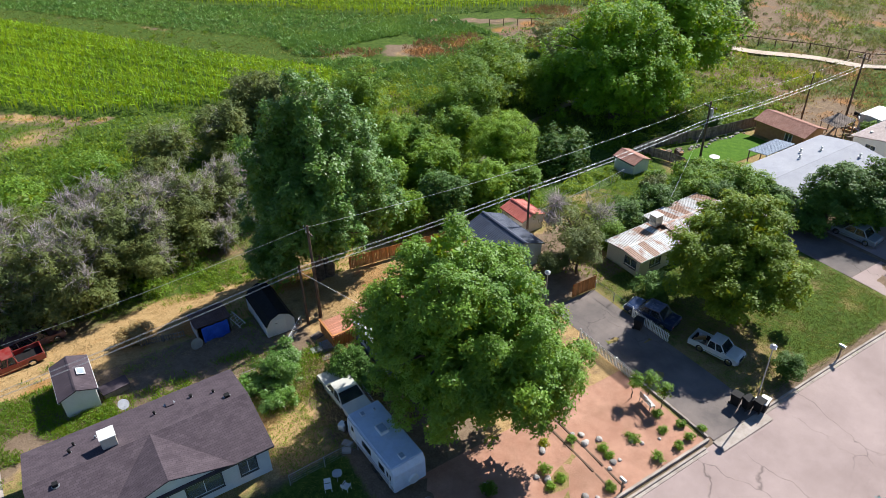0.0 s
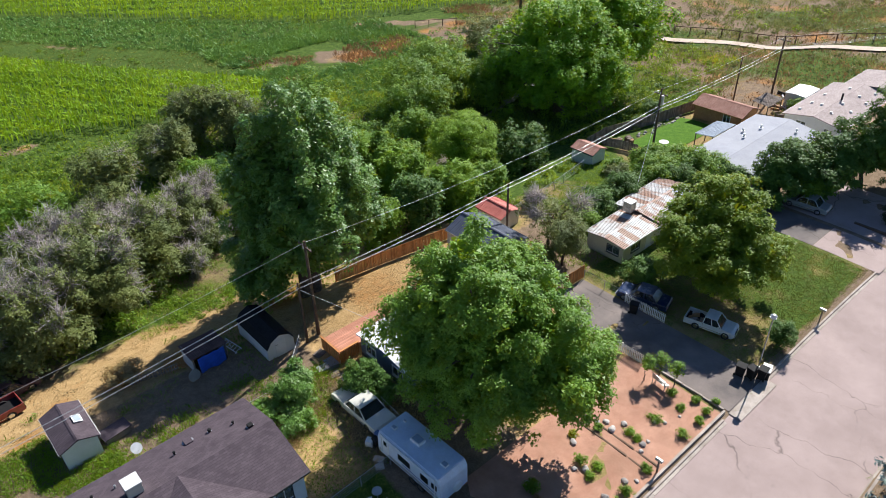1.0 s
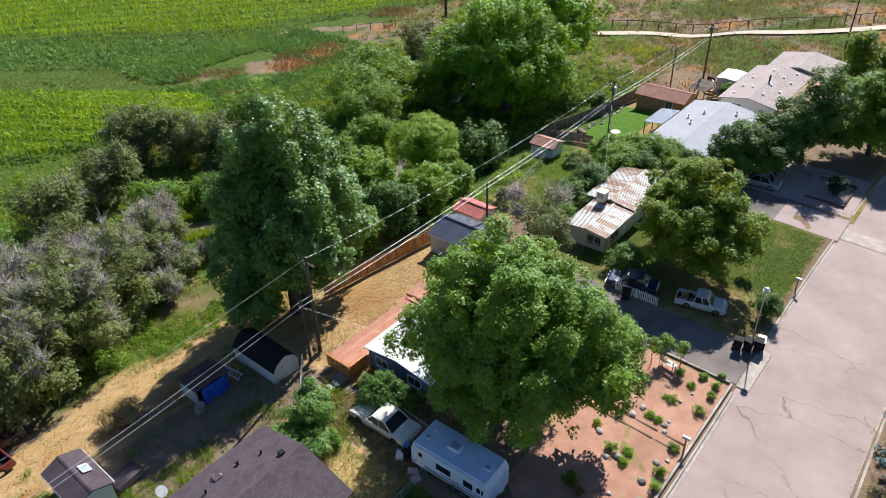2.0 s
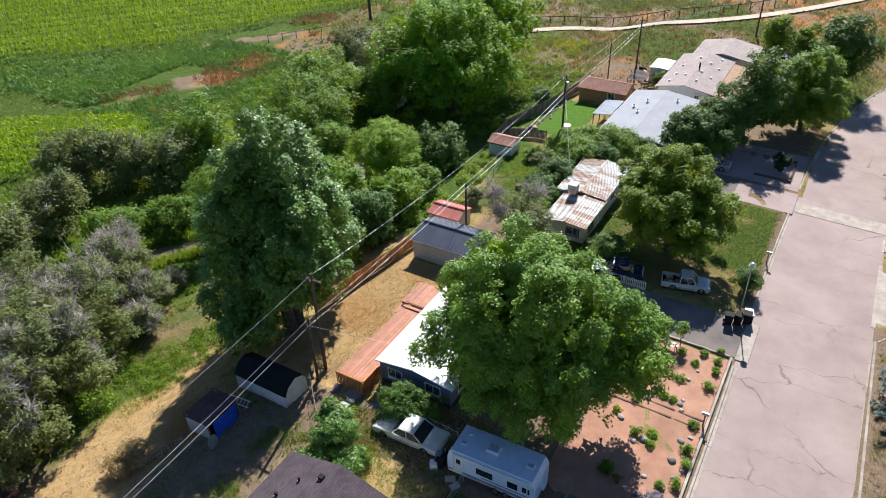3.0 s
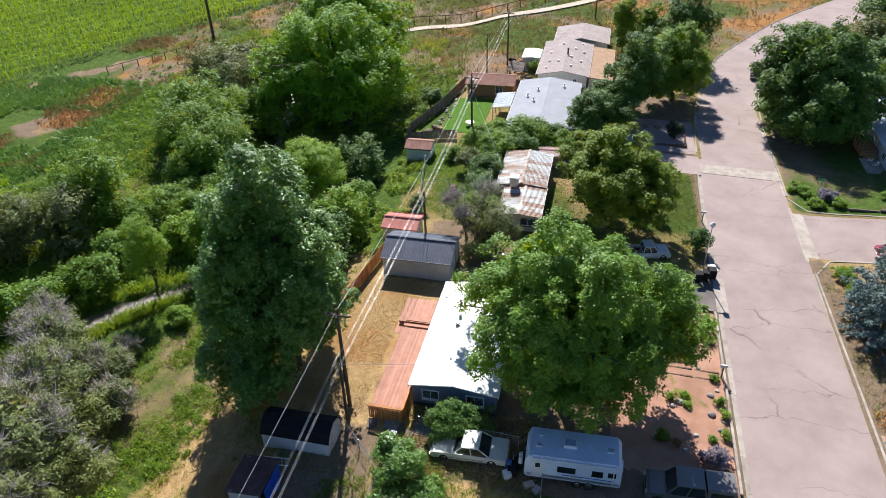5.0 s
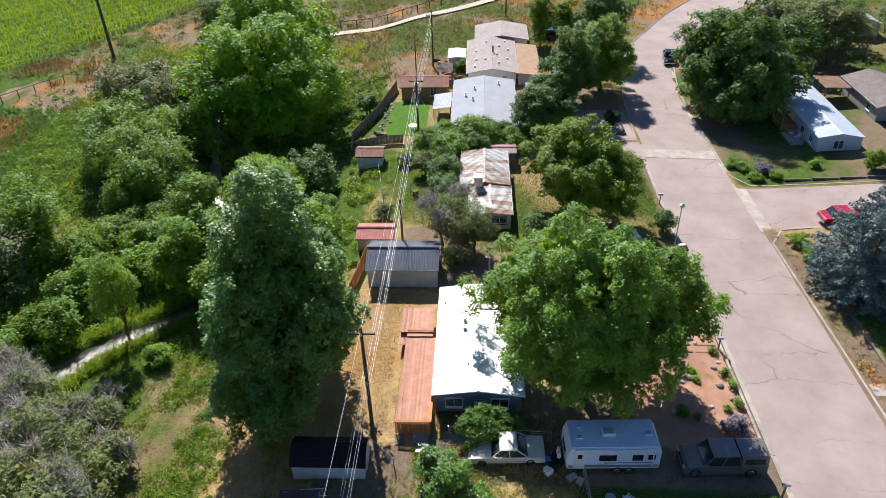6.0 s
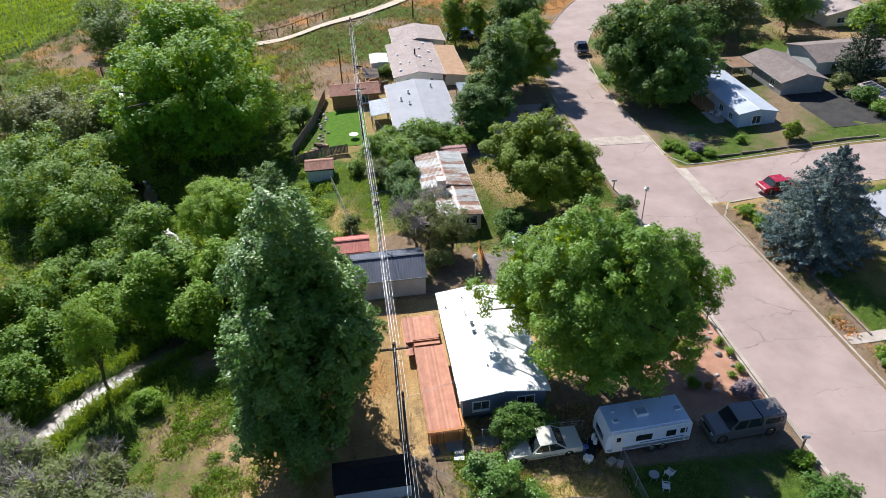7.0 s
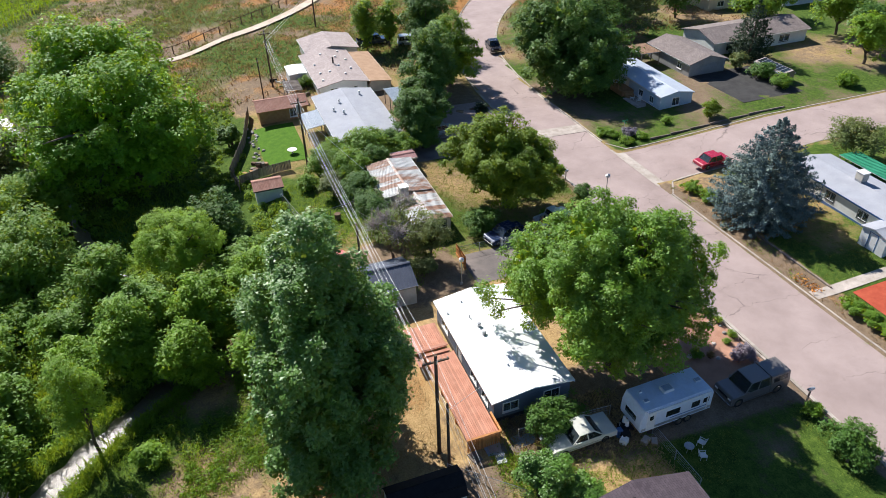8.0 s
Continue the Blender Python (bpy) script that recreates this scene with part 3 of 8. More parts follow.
    lay((inside(CORN_NEAR, x, y) | inside(CORN_FAR, x, y)).astype(float), 1.3, 0.5)
    return np.clip(np.stack([green, straw, rust, np.ones(x.shape)], -1), 0, 1.3)


def build_ground():
    xs = np.concatenate([[-2500, -1200, -500, -200, -90], np.arange(-50, 130, 0.8), np.arange(130, 230, 2.5), [260, 400, 800, 1500, 2500]])
    ys = np.concatenate([[-2500, -1200, -500, -200, -110], np.arange(-70, -10, 2.0), np.arange(-10, 74, 0.8), np.arange(74, 200, 2.0), [230, 400, 800, 1500, 2500]])
    X, Y = np.meshgrid(xs, ys)
    Z = ground_z(X, Y)
    near = (np.abs(X) < 240) & (np.abs(Y) < 220)
    Z = Z + np.where(near & ~on_road(X, Y, -1.0), 0.05 * rough_noise(X, Y, 0.5) + np.where(Y > 58, 0.22 * rough_noise(X, Y, 0.2, 1.0), 0), 0)
    Z = Z - 0.35 * on_road(X, Y, 0.35)
    creek_y = np.interp(X, CREEK[:, 0], CREEK[:, 1])
    dist = np.abs(Y - creek_y) / 1.6
    Z = Z - 0.95 * np.exp(-dist ** 2) * (X > 5) * (X < 110)
    verts = np.stack([X, Y, Z], -1).reshape(-1, 3)
    ny, nx = X.shape
    i, j = np.meshgrid(np.arange(ny - 1), np.arange(nx - 1), indexing="ij")
    k = (i * nx + j).ravel()
    ob = quick("ground", verts, np.stack([k, k + 1, k + nx + 1, k + nx], -1), M_GROUND, smooth=True)
    att = ob.data.attributes.new("cover", "FLOAT_COLOR", "POINT")
    att.data.foreach_set("color", cover(X.ravel(), Y.ravel()).astype(np.float32).ravel())
    tagged(ob, "uneven soil, dry straw and green growth falling to a creek", "ground", kind="structure")


CREEK = smooth_line([(-10, 82), (10, 76), (22, 73.2), (25.5, 70.8), (29, 67.2), (31.2, 64.2), (35, 61.6), (40, 61.2), (46, 64.2), (51, 67.6), (56, 69.6), (66, 73), (80, 77), (100, 84), (120, 95)], 120)


def strip(name, left, right, n, lift, material, label, category):
    """A sheet between two matched edge lines, following the ground."""
    w = np.linspace(0, 1, n)[None, :, None]
    p = left[:, None, :] * (1 - w) + right[:, None, :] * w
    z = ground_z(p[..., 0], p[..., 1])[..., None] + lift
    verts = np.concatenate([p, z], -1).reshape(-1, 3)
    i, j = np.meshgrid(np.arange(len(left) - 1), np.arange(n - 1), indexing="ij")
    k = (i * n + j).ravel()
    return tagged(quick(name, verts, np.stack([k, k + n, k + n + 1, k + 1], -1), material, smooth=True), label, category, kind="structure")


def patch(name, x0, y0, x1, y1, lift, material, label, category, step=0.7):
    xs, ys = np.linspace(x0, x1, max(2, int((x1 - x0) / step))), np.linspace(y0, y1, max(2, int((y1 - y0) / step)))
    left = np.stack([xs, np.full_like(xs, y1)], -1)
    right = np.stack([xs, np.full_like(xs, y0)], -1)
    return strip(name, left, right, len(ys), lift, material, label, category)


build_ground()
strip("road", LINE_L, LINE_R, 14, -0.10, M_ROAD, "worn pinkish chip-sealed street with branching cracks", "street")
ys = np.linspace(8.9, -60, 60)
strip("road_side", np.stack([np.full(60, SIDE_S), ys], -1), np.stack([np.full(60, SIDE_N), ys], -1), 12, -0.088, M_ROAD, "pinkish side street joining the main street", "street")
w = np.linspace(0, 1, 20)
strip("pavement_crossing", np.stack([59.6 + 0 * w, 17.6 - 9.2 * w], -1), np.stack([62.0 + 0 * w, 17.6 - 9.2 * w], -1), 6, -0.07, M_CONC, "pale concrete drain pan across the street", "drain pan")
strip("pavement_gutter", np.stack([43.0 + 10.4 * w, 8.9 + 0 * w], -1), np.stack([43.0 + 10.4 * w, 7.6 + 0 * w], -1), 4, -0.07, M_CONC, "pale concrete gutter pan across the side street mouth", "drain pan")


def kerb(line, inward, name, label, gaps=()):
    """A kerb with its gutter along a line, in cast lengths of about three metres."""
    top = thing(name, Matrix.Identity(4), label, "kerb", kind="structure")
    d = np.concatenate([[0], np.cumsum(np.linalg.norm(np.diff(line, axis=0), axis=1))])
    s = 0.0
    while s < d[-1] - 3:
        a, b = [np.array([np.interp(q, d, line[:, 0]), np.interp(q, d, line[:, 1])]) for q in (s + 0.012, s + 2.99)]
        s += 3.0
        if a[0] < -25 or a[0] > 135 or any(g0 <= (a[0] + b[0]) / 2 <= g1 for g0, g1 in gaps):
            continue
        t = (b - a) / np.linalg.norm(b - a)
        nrm = np.array([-t[1], t[0]]) * inward
        jog = random.uniform(-0.012, 0.012)
        bm = bmesh.new()
        prof = [(-0.10, -0.35), (-0.10, 0.045), (0.06, 0.04), (0.09, -0.07), (0.30, -0.082), (0.30, -0.35)]
        ends = []
        for p in (a, b):
            z = gz(*p) + jog
            ends.append([bm.verts.new((p[0] + nrm[0] * u, p[1] + nrm[1] * u, z + v)) for u, v in prof])
        for i in range(6):
            bm.faces.new((ends[0][i], ends[0][(i + 1) % 6], ends[1][(i + 1) % 6], ends[1][i]))
        bm.faces.new(ends[0])
        bm.faces.new(ends[1][::-1])
        bmesh.ops.recalc_face_normals(bm, faces=bm.faces)
        part("kerb_length", bm, M_CONC, top)


kerb(LINE_L, -1, "kerb_west", "weathered concrete kerb and gutter along the street", [(33.4, 38.0), (58.5, 64)])
kerb(LINE_R, 1, "kerb_east", "weathered concrete kerb and gutter with weeds in its joint", [(41.5, 55.0)])


def corner_line(cx, cy, a0, a1, r, tail):
    arc = [(cx + r * math.cos(radians(a)), cy + r * math.sin(radians(a))) for a in np.linspace(a0, a1, 12)]
    return np.array(arc + [(arc[-1][0], y) for y in np.linspace(arc[-1][1] - 1, tail, 20)])


kerb(corner_line(41.0, 5.7, 90, 0, 2.6, -40), 1, "kerb_corner", "rounded concrete kerb at the street corner")
kerb(corner_line(55.2, 5.9, 90, 180, 2.6, -40), -1, "kerb_corner_north", "rounded concrete kerb beside the corner lawn")
patch("pavement_driveway", 33.0, 17.9, 38.0, 35.2, 0.035, M_DRIVE, "grey patched asphalt driveway", "driveway")
patch("pavement_apron", 32.9, 16.9, 38.2, 18.1, -0.03, M_CONC, "concrete driveway apron at the kerb", "driveway apron")
patch("pavement_drive_north", 58.8, 17.4, 63.6, 23.6, 0.035, M_ROAD, "pale pinkish concrete driveway mouth", "driveway")
# Upper stretch in the darker asphalt: tree shade is put into its colour.
patch("pavement_drive_upper", 58.8, 23.62, 63.6, 34.0, 0.035, M_DRIVE, "driveway under the trees, their shade put into its dark grey", "driveway")
patch("pavement_court", 64.2, 17.6, 74.0, 29.5, 0.03, M_ROAD, "shaded concrete forecourt under the trees", "driveway")
patch("pavement_blacktop", 57.0, -24.5, 68.6, -14.2, 0.03, M_BLACKTOP, "fresh black asphalt driveway before a garage", "driveway")
patch("pavement_walk", 20.0, -1.2, 21.2, 8.0, 0.03, M_CONC, "pale paved front walk", "path")
patch("pavement_south_walk", -9.6, 30, -8.7, 60, 0.03, M_CONC, "narrow concrete walk beside the yard", "path")
patch("gravel_bed", 13.6, 18.25, 32.4, 26.4, 0.03, M_GRAVEL, "pink crushed gravel garden bed", "gravel bed")
track = smooth_line([(109.5, 79), (111, 74), (117, 65.5), (123, 47), (132, 36.5), (141, 29), (160, 17), (200, 2)], 80)
tn = np.gradient(track, axis=0)
tn = np.stack([-tn[:, 1], tn[:, 0]], -1) / np.linalg.norm(tn, axis=1)[:, None]
strip("ground_track", track + tn * 1.1, track - tn * 1.1, 5, 0.26, M_PATHGRIT, "pale gravel farm track", "track")
cn = np.gradient(CREEK, axis=0)
cn = np.stack([-cn[:, 1], cn[:, 0]], -1) / np.linalg.norm(cn, axis=1)[:, None]
keep = (CREEK[:, 0] > -8) & (CREEK[:, 0] < 105)
wid = ((0.95 + 0.3 * np.sin(np.arange(len(CREEK)) * 0.7) + 0.28 * np.sin(np.arange(len(CREEK)) * 1.9 + 1)) * np.where(CREEK[:, 0] > 33, 0.6, 1.35))[:, None]
strip("water", (CREEK + cn * wid)[keep], (CREEK - cn * wid)[keep], 6, -0.30, M_WATER, "shallow creek glittering between the bushes", "creek")

# ---- trees and bushes ----
def tree(name, x, y, lobes, leaves, size, material, label, category="tree", seed=1, trunk=0.3, puff=1.6, puffs=60,
         bark=None, twigs=0, narrow=0.55, group="", droop=0.0, stems=1, hollow=0.55, limbs=14, tall=0.8, core=0.11):
    """A tapered trunk, limbs out to the crown's tufts, and a crown of folded leaves in uneven tufts.
    lobes: (dx, dy, z, rx, ry, rz) about the foot of the tree."""
    rng = np.random.default_rng(seed)
    z0 = gz(x, y)
    top = thing(name, pose(x, y, z0), label, category, group)
    bark = bark or M_BARK
    lobes = np.array(lobes, float)
    vol = lobes[:, 3] * lobes[:, 4] * lobes[:, 5]
    pick = rng.choice(len(lobes), puffs, p=vol ** 0.75 / (vol ** 0.75).sum())
    d = rng.normal(size=(puffs, 3))
    d[:, 2] = np.where(d[:, 2] < -0.55, -d[:, 2] * 0.6, d[:, 2])
    d /= np.linalg.norm(d, axis=1)[:, None]
    shell = rng.uniform(hollow, 1.0, (puffs, 1)) ** 0.6 * rng.uniform(0.78, 1.14, (puffs, 1))
    centre = lobes[pick, :3] + d * (lobes[pick, 3:] + 0.12 * np.minimum(lobes[pick, 3:], 3.2)) * shell
    centre[:, 2] = np.maximum(centre[:, 2], 0.5 * puff)
    r = puff * rng.uniform(0.5, 1.45, puffs)
    share = r ** 2 / (r ** 2).sum()
    per = 7
    sprays = int(1.3 * leaves) // per
    ws = rng.choice(puffs, sprays, p=share)
    e = rng.normal(size=(sprays, 3)) + d[ws] * 0.45 + np.array([[0, 0, 0.40]])
    e /= np.linalg.norm(e, axis=1)[:, None]
    rad = rng.beta(6, 1.3, (sprays, 1)) * 1.1
    tip = centre[ws] + e * rad * r[ws, None] * np.array([[1, 1, tall]])
    tip[:, 2] -= droop * np.abs(rng.normal(size=sprays)) * puff
    who = np.repeat(np.arange(sprays), per)
    face = e * 0.5 + d[ws] * 0.2 + rng.normal(scale=0.26, size=(sprays, 3)) + np.array([[0, 0, 0.5]])
    face /= np.linalg.norm(face, axis=1)[:, None]
    at = tip[who] + rng.normal(size=(len(who), 3)) * size * np.array([[0.6, 0.6, 0.4]])
    at[:, 2] = np.maximum(at[:, 2], 0.08)
    outer = leaf_tris(rng, at, size * 0.82, face[who], 0.68, 0.35 + 0.65 * narrow)
    # Oversized leaves added unseen inside the crown to block light passing through.
    inner_n = int(core * leaves)
    il = rng.choice(len(lobes), inner_n, p=vol / vol.sum())
    g = rng.normal(size=(inner_n, 3))
    g *= (rng.random(inner_n) ** (1 / 3) * 0.66 / np.linalg.norm(g, axis=1))[:, None]
    deep = lobes[il, :3] + g * lobes[il, 3:]
    deep[:, 2] = np.maximum(deep[:, 2], 0.15)
    inner = leaf_tris(rng, deep, max(1.7 * size, 0.085 * float(lobes[:, 3].max())), np.tile([0.0, 0.0, 1.0], (inner_n, 1)), 0.35, 0.9)
    quick("crown", *merged([outer, inner]), material, top)
    mid = (lobes[:, :3] * vol[:, None]).sum(0) / vol.sum()
    for s in range(stems):
        off = np.array([rng.normal(), rng.normal(), 0]) * (stems > 1) * 0.14 * lobes[:, 3].max()
        target = mid + off * 1.5
        n = 7
        t = np.linspace(0, 1, n)[:, None]
        path = off + (target - off) * t + np.concatenate([rng.normal(scale=0.18, size=(n, 2)) * t * (1.1 - t) * 2, np.zeros((n, 1))], 1)
        path[0, 2] = -0.25
        quick("trunk", *tube(path, trunk * (1.25 - 0.85 * t[:, 0]), 9), bark, top, smooth=True)
        for k in rng.choice(puffs, min(limbs, puffs), replace=False):
            g = rng.integers(2, n - 1)
            a, b = path[g], centre[k]
            w = np.linspace(0, 1, 4)[:, None]
            q = a + (b - a) * w
            q[:, 2] += np.sin(w[:, 0] * np.pi) * 0.12 * np.linalg.norm(b - a)
            q += rng.normal(scale=0.05, size=q.shape) * w
            quick("limb", *tube(q, trunk * (0.42 - 0.33 * w[:, 0]), 5), bark, top, smooth=True)
    if twigs:
        parts = []
        heart = centre[rng.choice(puffs, 6)] + np.array([0, 0, 0.8])
        near = np.min(np.linalg.norm(centre[:, None] - heart[None], axis=2), axis=1) - 0.25 * centre[:, 2]
        for k in rng.choice(np.argsort(near)[:max(6, puffs // 3)], twigs):
            c = centre[k]
            for _ in range(19):
                dirn = rng.normal(size=3) + d[k] * 0.9 + np.array([0, 0, 0.35])
                dirn /= np.linalg.norm(dirn)
                ln = rng.uniform(0.7, 1.8) * min(1.0, 1.6 * puff)
                w = np.linspace(0, 1, 3)[:, None]
                q = c + rng.normal(scale=0.25, size=3) * min(1.0, puff) + dirn * ln * w + rng.normal(scale=0.13, size=(3, 3)) * w * ln
                parts.append(tube(q, 0.027 * (1.15 - w[:, 0]), 3))
        tagged(quick("dead_twig", *merged(parts), M_DEADWOOD, top, "bare bleached twigs standing out of the leaves"), kind="stuff")
    return top


def bush(name, x, y, r, h, leaves, size, material, label, seed, category="bush", group="", narrow=0.55, twigs=0, lobes=None):
    """A many-stemmed bush with tufted leaves to the ground."""
    lobes = lobes or [(0, 0, h * 0.5, r * 0.8, r * 0.8, h * 0.5)]
    return tree(name, x, y, lobes, int(leaves * 0.85), size * 1.06, material, label, category, seed, trunk=0.05 + 0.02 * h, puff=max(0.14, 0.23 * r), puffs=max(24, int(26 * r)),
                group=group, stems=3, limbs=4, narrow=narrow, twigs=twigs, hollow=0.3)


def conifer(name, x, y, r, h, tiers, sprays, size, material, label, seed):
    """A spruce: a straight trunk and whorls of drooping branches, each a mesh of needle sprays."""
    rng = np.random.default_rng(seed)
    top = thing(name, pose(x, y, gz(x, y)), label, "conifer")
    w = np.linspace(0, 1, 6)[:, None]
    quick("trunk", *tube(np.concatenate([0 * w, 0 * w, -0.2 + w * h], 1), 0.26 * (1.06 - w[:, 0]), 8), M_BARK, top, smooth=True)
    needles = []
    for i in range(tiers):
        q = i / (tiers - 1)
        z = 0.25 + (h - 0.5) * q ** 0.92
        reach = r * (1 - q ** 1.7) ** 0.85 * (0.86 + 0.14 * min(1, q * 6)) + 0.12
        n = max(4, int(15 * (1 - q) + 5))
        for b in range(n):
            a = 2 * math.pi * (b + rng.uniform(-0.3, 0.3)) / n + i * 0.7
            ln = reach * rng.uniform(0.78, 1.12)
            m = int(sprays * (0.35 + ln / r))
            s = rng.beta(2.2, 1.1, m)
            side = rng.normal(scale=0.15, size=m) * (0.35 + ln * 0.28) * (1.15 - s * 0.6)
            zz = z - 0.16 * ln * s + 0.16 * ln * s ** 3 + rng.normal(scale=0.11, size=m)
            at = np.stack([np.cos(a) * ln * s - np.sin(a) * side, np.sin(a) * ln * s + np.cos(a) * side, np.maximum(zz, 0.1)], 1)
            o = np.tile([math.cos(a) * 0.5, math.sin(a) * 0.5, 0.8], (m, 1))
            needles.append(leaf_quads(rng, at, size, o, 0.5, 0.34))
    quick("crown", *merged(needles), material, top)
    return top


ELM = "full green shade tree over the white-roofed house"
tree("ash_tree", 19.0, 29.9, [(0.4, 0.2, 7.0, 6.0, 6.2, 5.4), (-1.2, -3.0, 5.6, 2.8, 3.2, 3.0), (-1.2, 2.4, 6.6, 2.8, 3.2, 3.6), (3.2, -4.2, 6.6, 3.8, 4.0, 3.9), (4.4, 4.2, 6.8, 3.6, 3.8, 4.4), (0.4, 0.2, 10.2, 4.2, 4.4, 3.6), (1.8, -6.6, 6.7, 3.0, 3.0, 2.8), (2.0, 4.3, 7.4, 2.7, 2.7, 2.7), (3.6, -5.0, 4.9, 2.9, 2.7, 2.6), (-1.6, 0.0, 4.4, 2.4, 3.6, 3.0), (3.6, 0.0, 8.6, 3.2, 3.4, 3.6), (-0.7, -1.8, 4.8, 3.2, 3.4, 3.2), (-1.4, -1.0, 3.6, 1.9, 2.6, 2.2), (-1.2, 1.2, 4.0, 2.0, 2.2, 2.4), (1.6, 2.4, 11.6, 2.0, 2.0, 3.2), (-1.6, -1.8, 10.6, 2.0, 2.0, 3.2), (3.4, -2.4, 9.8, 2.0, 2.0, 3.0)],
     125000, 0.225, L_ASH, "broad bright green ash tree shading the house front", seed=11, trunk=0.42, puff=0.66, puffs=460, limbs=40, hollow=0.5, tall=1.2, core=0.09)
tree("cottonwood_tree", 18.8, 51.0, [(0, 0, 8.0, 4.2, 4.4, 6.2), (0.9, 0.5, 14.4, 2.2, 2.2, 4.6), (-1.6, 0.8, 13.0, 1.8, 1.8, 4.2), (2.8, -0.6, 12.0, 1.7, 1.7, 3.8), (-3.4, 1.6, 9.4, 2.0, 2.2, 4.8), (3.6, -1.6, 8.6, 1.9, 2.0, 4.6), (-2.4, -2.4, 7.8, 2.2, 2.0, 4.8), (2.4, 2.8, 9.6, 2.0, 2.0, 4.6), (0.4, -3.2, 6.4, 2.4, 2.0, 4.0), (-0.6, 3.6, 7.0, 2.4, 2.0, 4.4), (-3.6, -0.8, 4.6, 2.2, 2.4, 2.6), (3.2, 0.6, 4.8, 2.4, 2.6, 2.8), (5.2, 0.8, 7.0, 2.4, 2.6, 4.8), (4.6, 2.6, 8.4, 2.2, 2.2, 4.6), (6.0, -0.6, 5.2, 2.2, 2.2, 3.6), (5.0, 1.0, 11.4, 1.5, 1.5, 3.4), (-3.6, 2.4, 3.2, 2.2, 2.2, 2.6), (-1.4, 3.4, 2.8, 2.4, 2.2, 2.4), (-4.4, 0.2, 2.8, 1.8, 2.2, 2.2)],
     100000, 0.27, L_POPLAR, "tall dense cottonwood with silvery leaf undersides", seed=12, trunk=0.5, puff=0.56, puffs=520, stems=2, limbs=26, hollow=0.5, tall=1.7, core=0.09)
tree("walnut_tree", 45.5, 26.9, [(0, 0, 5.0, 4.8, 4.8, 3.7), (-2.4, -1.8, 4.3, 3.0, 3.0, 2.7), (2.2, 2.2, 4.8, 3.3, 3.3, 3.3), (0.5, -2.8, 4.7, 3.2, 3.0, 3.0), (0.4, 0.2, 7.6, 3.1, 3.1, 2.6), (-2.2, 1.4, 4.0, 2.6, 2.8, 2.5)],
     52000, 0.26, L_WALNUT, "round yellow-green walnut tree on the front lawn", seed=13, trunk=0.3, puff=0.66, puffs=230)
tree("globe_willow", 47.2, 60.8, [(0, 0, 3.6, 3.6, 3.6, 3.2), (0.2, 0.1, 4.6, 3.0, 3.0, 2.4)], 26000, 0.2, L_GLOBE, "rounded bright green globe willow beside the creek", seed=14, trunk=0.25, puff=0.5, puffs=260, narrow=0.35, hollow=0.85)
tree("big_cottonwood", 69.5, 64.5, [(0, 0, 8.5, 6.8, 7.2, 6.0), (-1.0, 5.5, 7.0, 4.6, 4.6, 5.0), (-3.0, -4.0, 6.6, 4.2, 4.4, 4.6), (3.0, -3.6, 7.8, 4.6, 4.4, 5.2), (1, 0.5, 12.0, 4.6, 4.8, 4.0), (-4.5, 1.0, 4.6, 3.6, 4.6, 3.4), (0.5, -6.0, 5.0, 4.0, 3.0, 3.6), (-1.5, 8.2, 6.2, 4.0, 4.0, 4.8), (2.0, 6.0, 10.0, 3.4, 3.4, 4.0)],
     34000, 0.42, L_FARPOP, "massive old cottonwood with an open bright green crown", seed=15, trunk=0.75, puff=0.95, puffs=300, limbs=30, tall=1.1)
tree("big_cottonwood", 83.0, 68.5, [(0, 0, 9.5, 7.0, 7.5, 6.6), (2.5, -4.5, 9.0, 4.6, 4.6, 5.4), (-1.0, 5.5, 8.0, 5.0, 5.0, 5.4), (1, 0, 14.0, 4.8, 5.0, 4.0)],
     18000, 0.52, L_FARPOP, "massive old cottonwood with an open bright green crown", seed=16, trunk=0.7, puff=1.05, puffs=230, limbs=20)
tree("maple_tree", 74.8, 2.8, [(0, 0, 5.6, 7.6, 7.0, 5.0), (-4.2, 1.6, 3.6, 4.4, 4.2, 3.4), (3.6, 3.4, 5.0, 4.6, 4.2, 4.2), (-3.0, -3.8, 4.6, 4.4, 4.0, 3.8), (0.5, 0, 8.6, 4.8, 4.6, 3.6), (-1.0, 4.0, 3.4, 4.6, 3.0, 3.2), (-5.2, -1.4, 3.6, 3.0, 3.6, 3.0), (-6.2, 2.0, 2.6, 2.6, 3.0, 2.4), (-6.4, -1.2, 2.8, 2.4, 2.6, 2.4), (-2.4, 5.0, 2.8, 3.4, 2.2, 2.6), (2.0, 4.6, 7.6, 4.2, 3.4, 4.2), (0.4, 1.0, 10.2, 4.4, 4.4, 3.4), (4.4, 0.6, 8.0, 4.4, 4.4, 4.2)],
     44000, 0.40, L_MAPLE, "spreading dark green maple beside the road bend", seed=17, trunk=0.45, puff=0.85, puffs=330)
tree("maple_tree", 74.5, 25.4, [(-4.5, 2.8, 3.6, 2.8, 2.6, 3.0), (0, 0, 4.8, 3.6, 3.4, 4.2), (1.0, -0.6, 8.0, 2.6, 2.6, 3.2), (-3.0, 1.6, 3.2, 2.6, 2.6, 2.8), (-6.6, 1.6, 2.4, 2.4, 2.4, 2.4), (2.6, -1.6, 3.4, 2.6, 2.4, 3.0)],
     22000, 0.32, L_MAPLE, "tall bushy maple between two driveways", seed=18, trunk=0.22, puff=0.66, puffs=170)
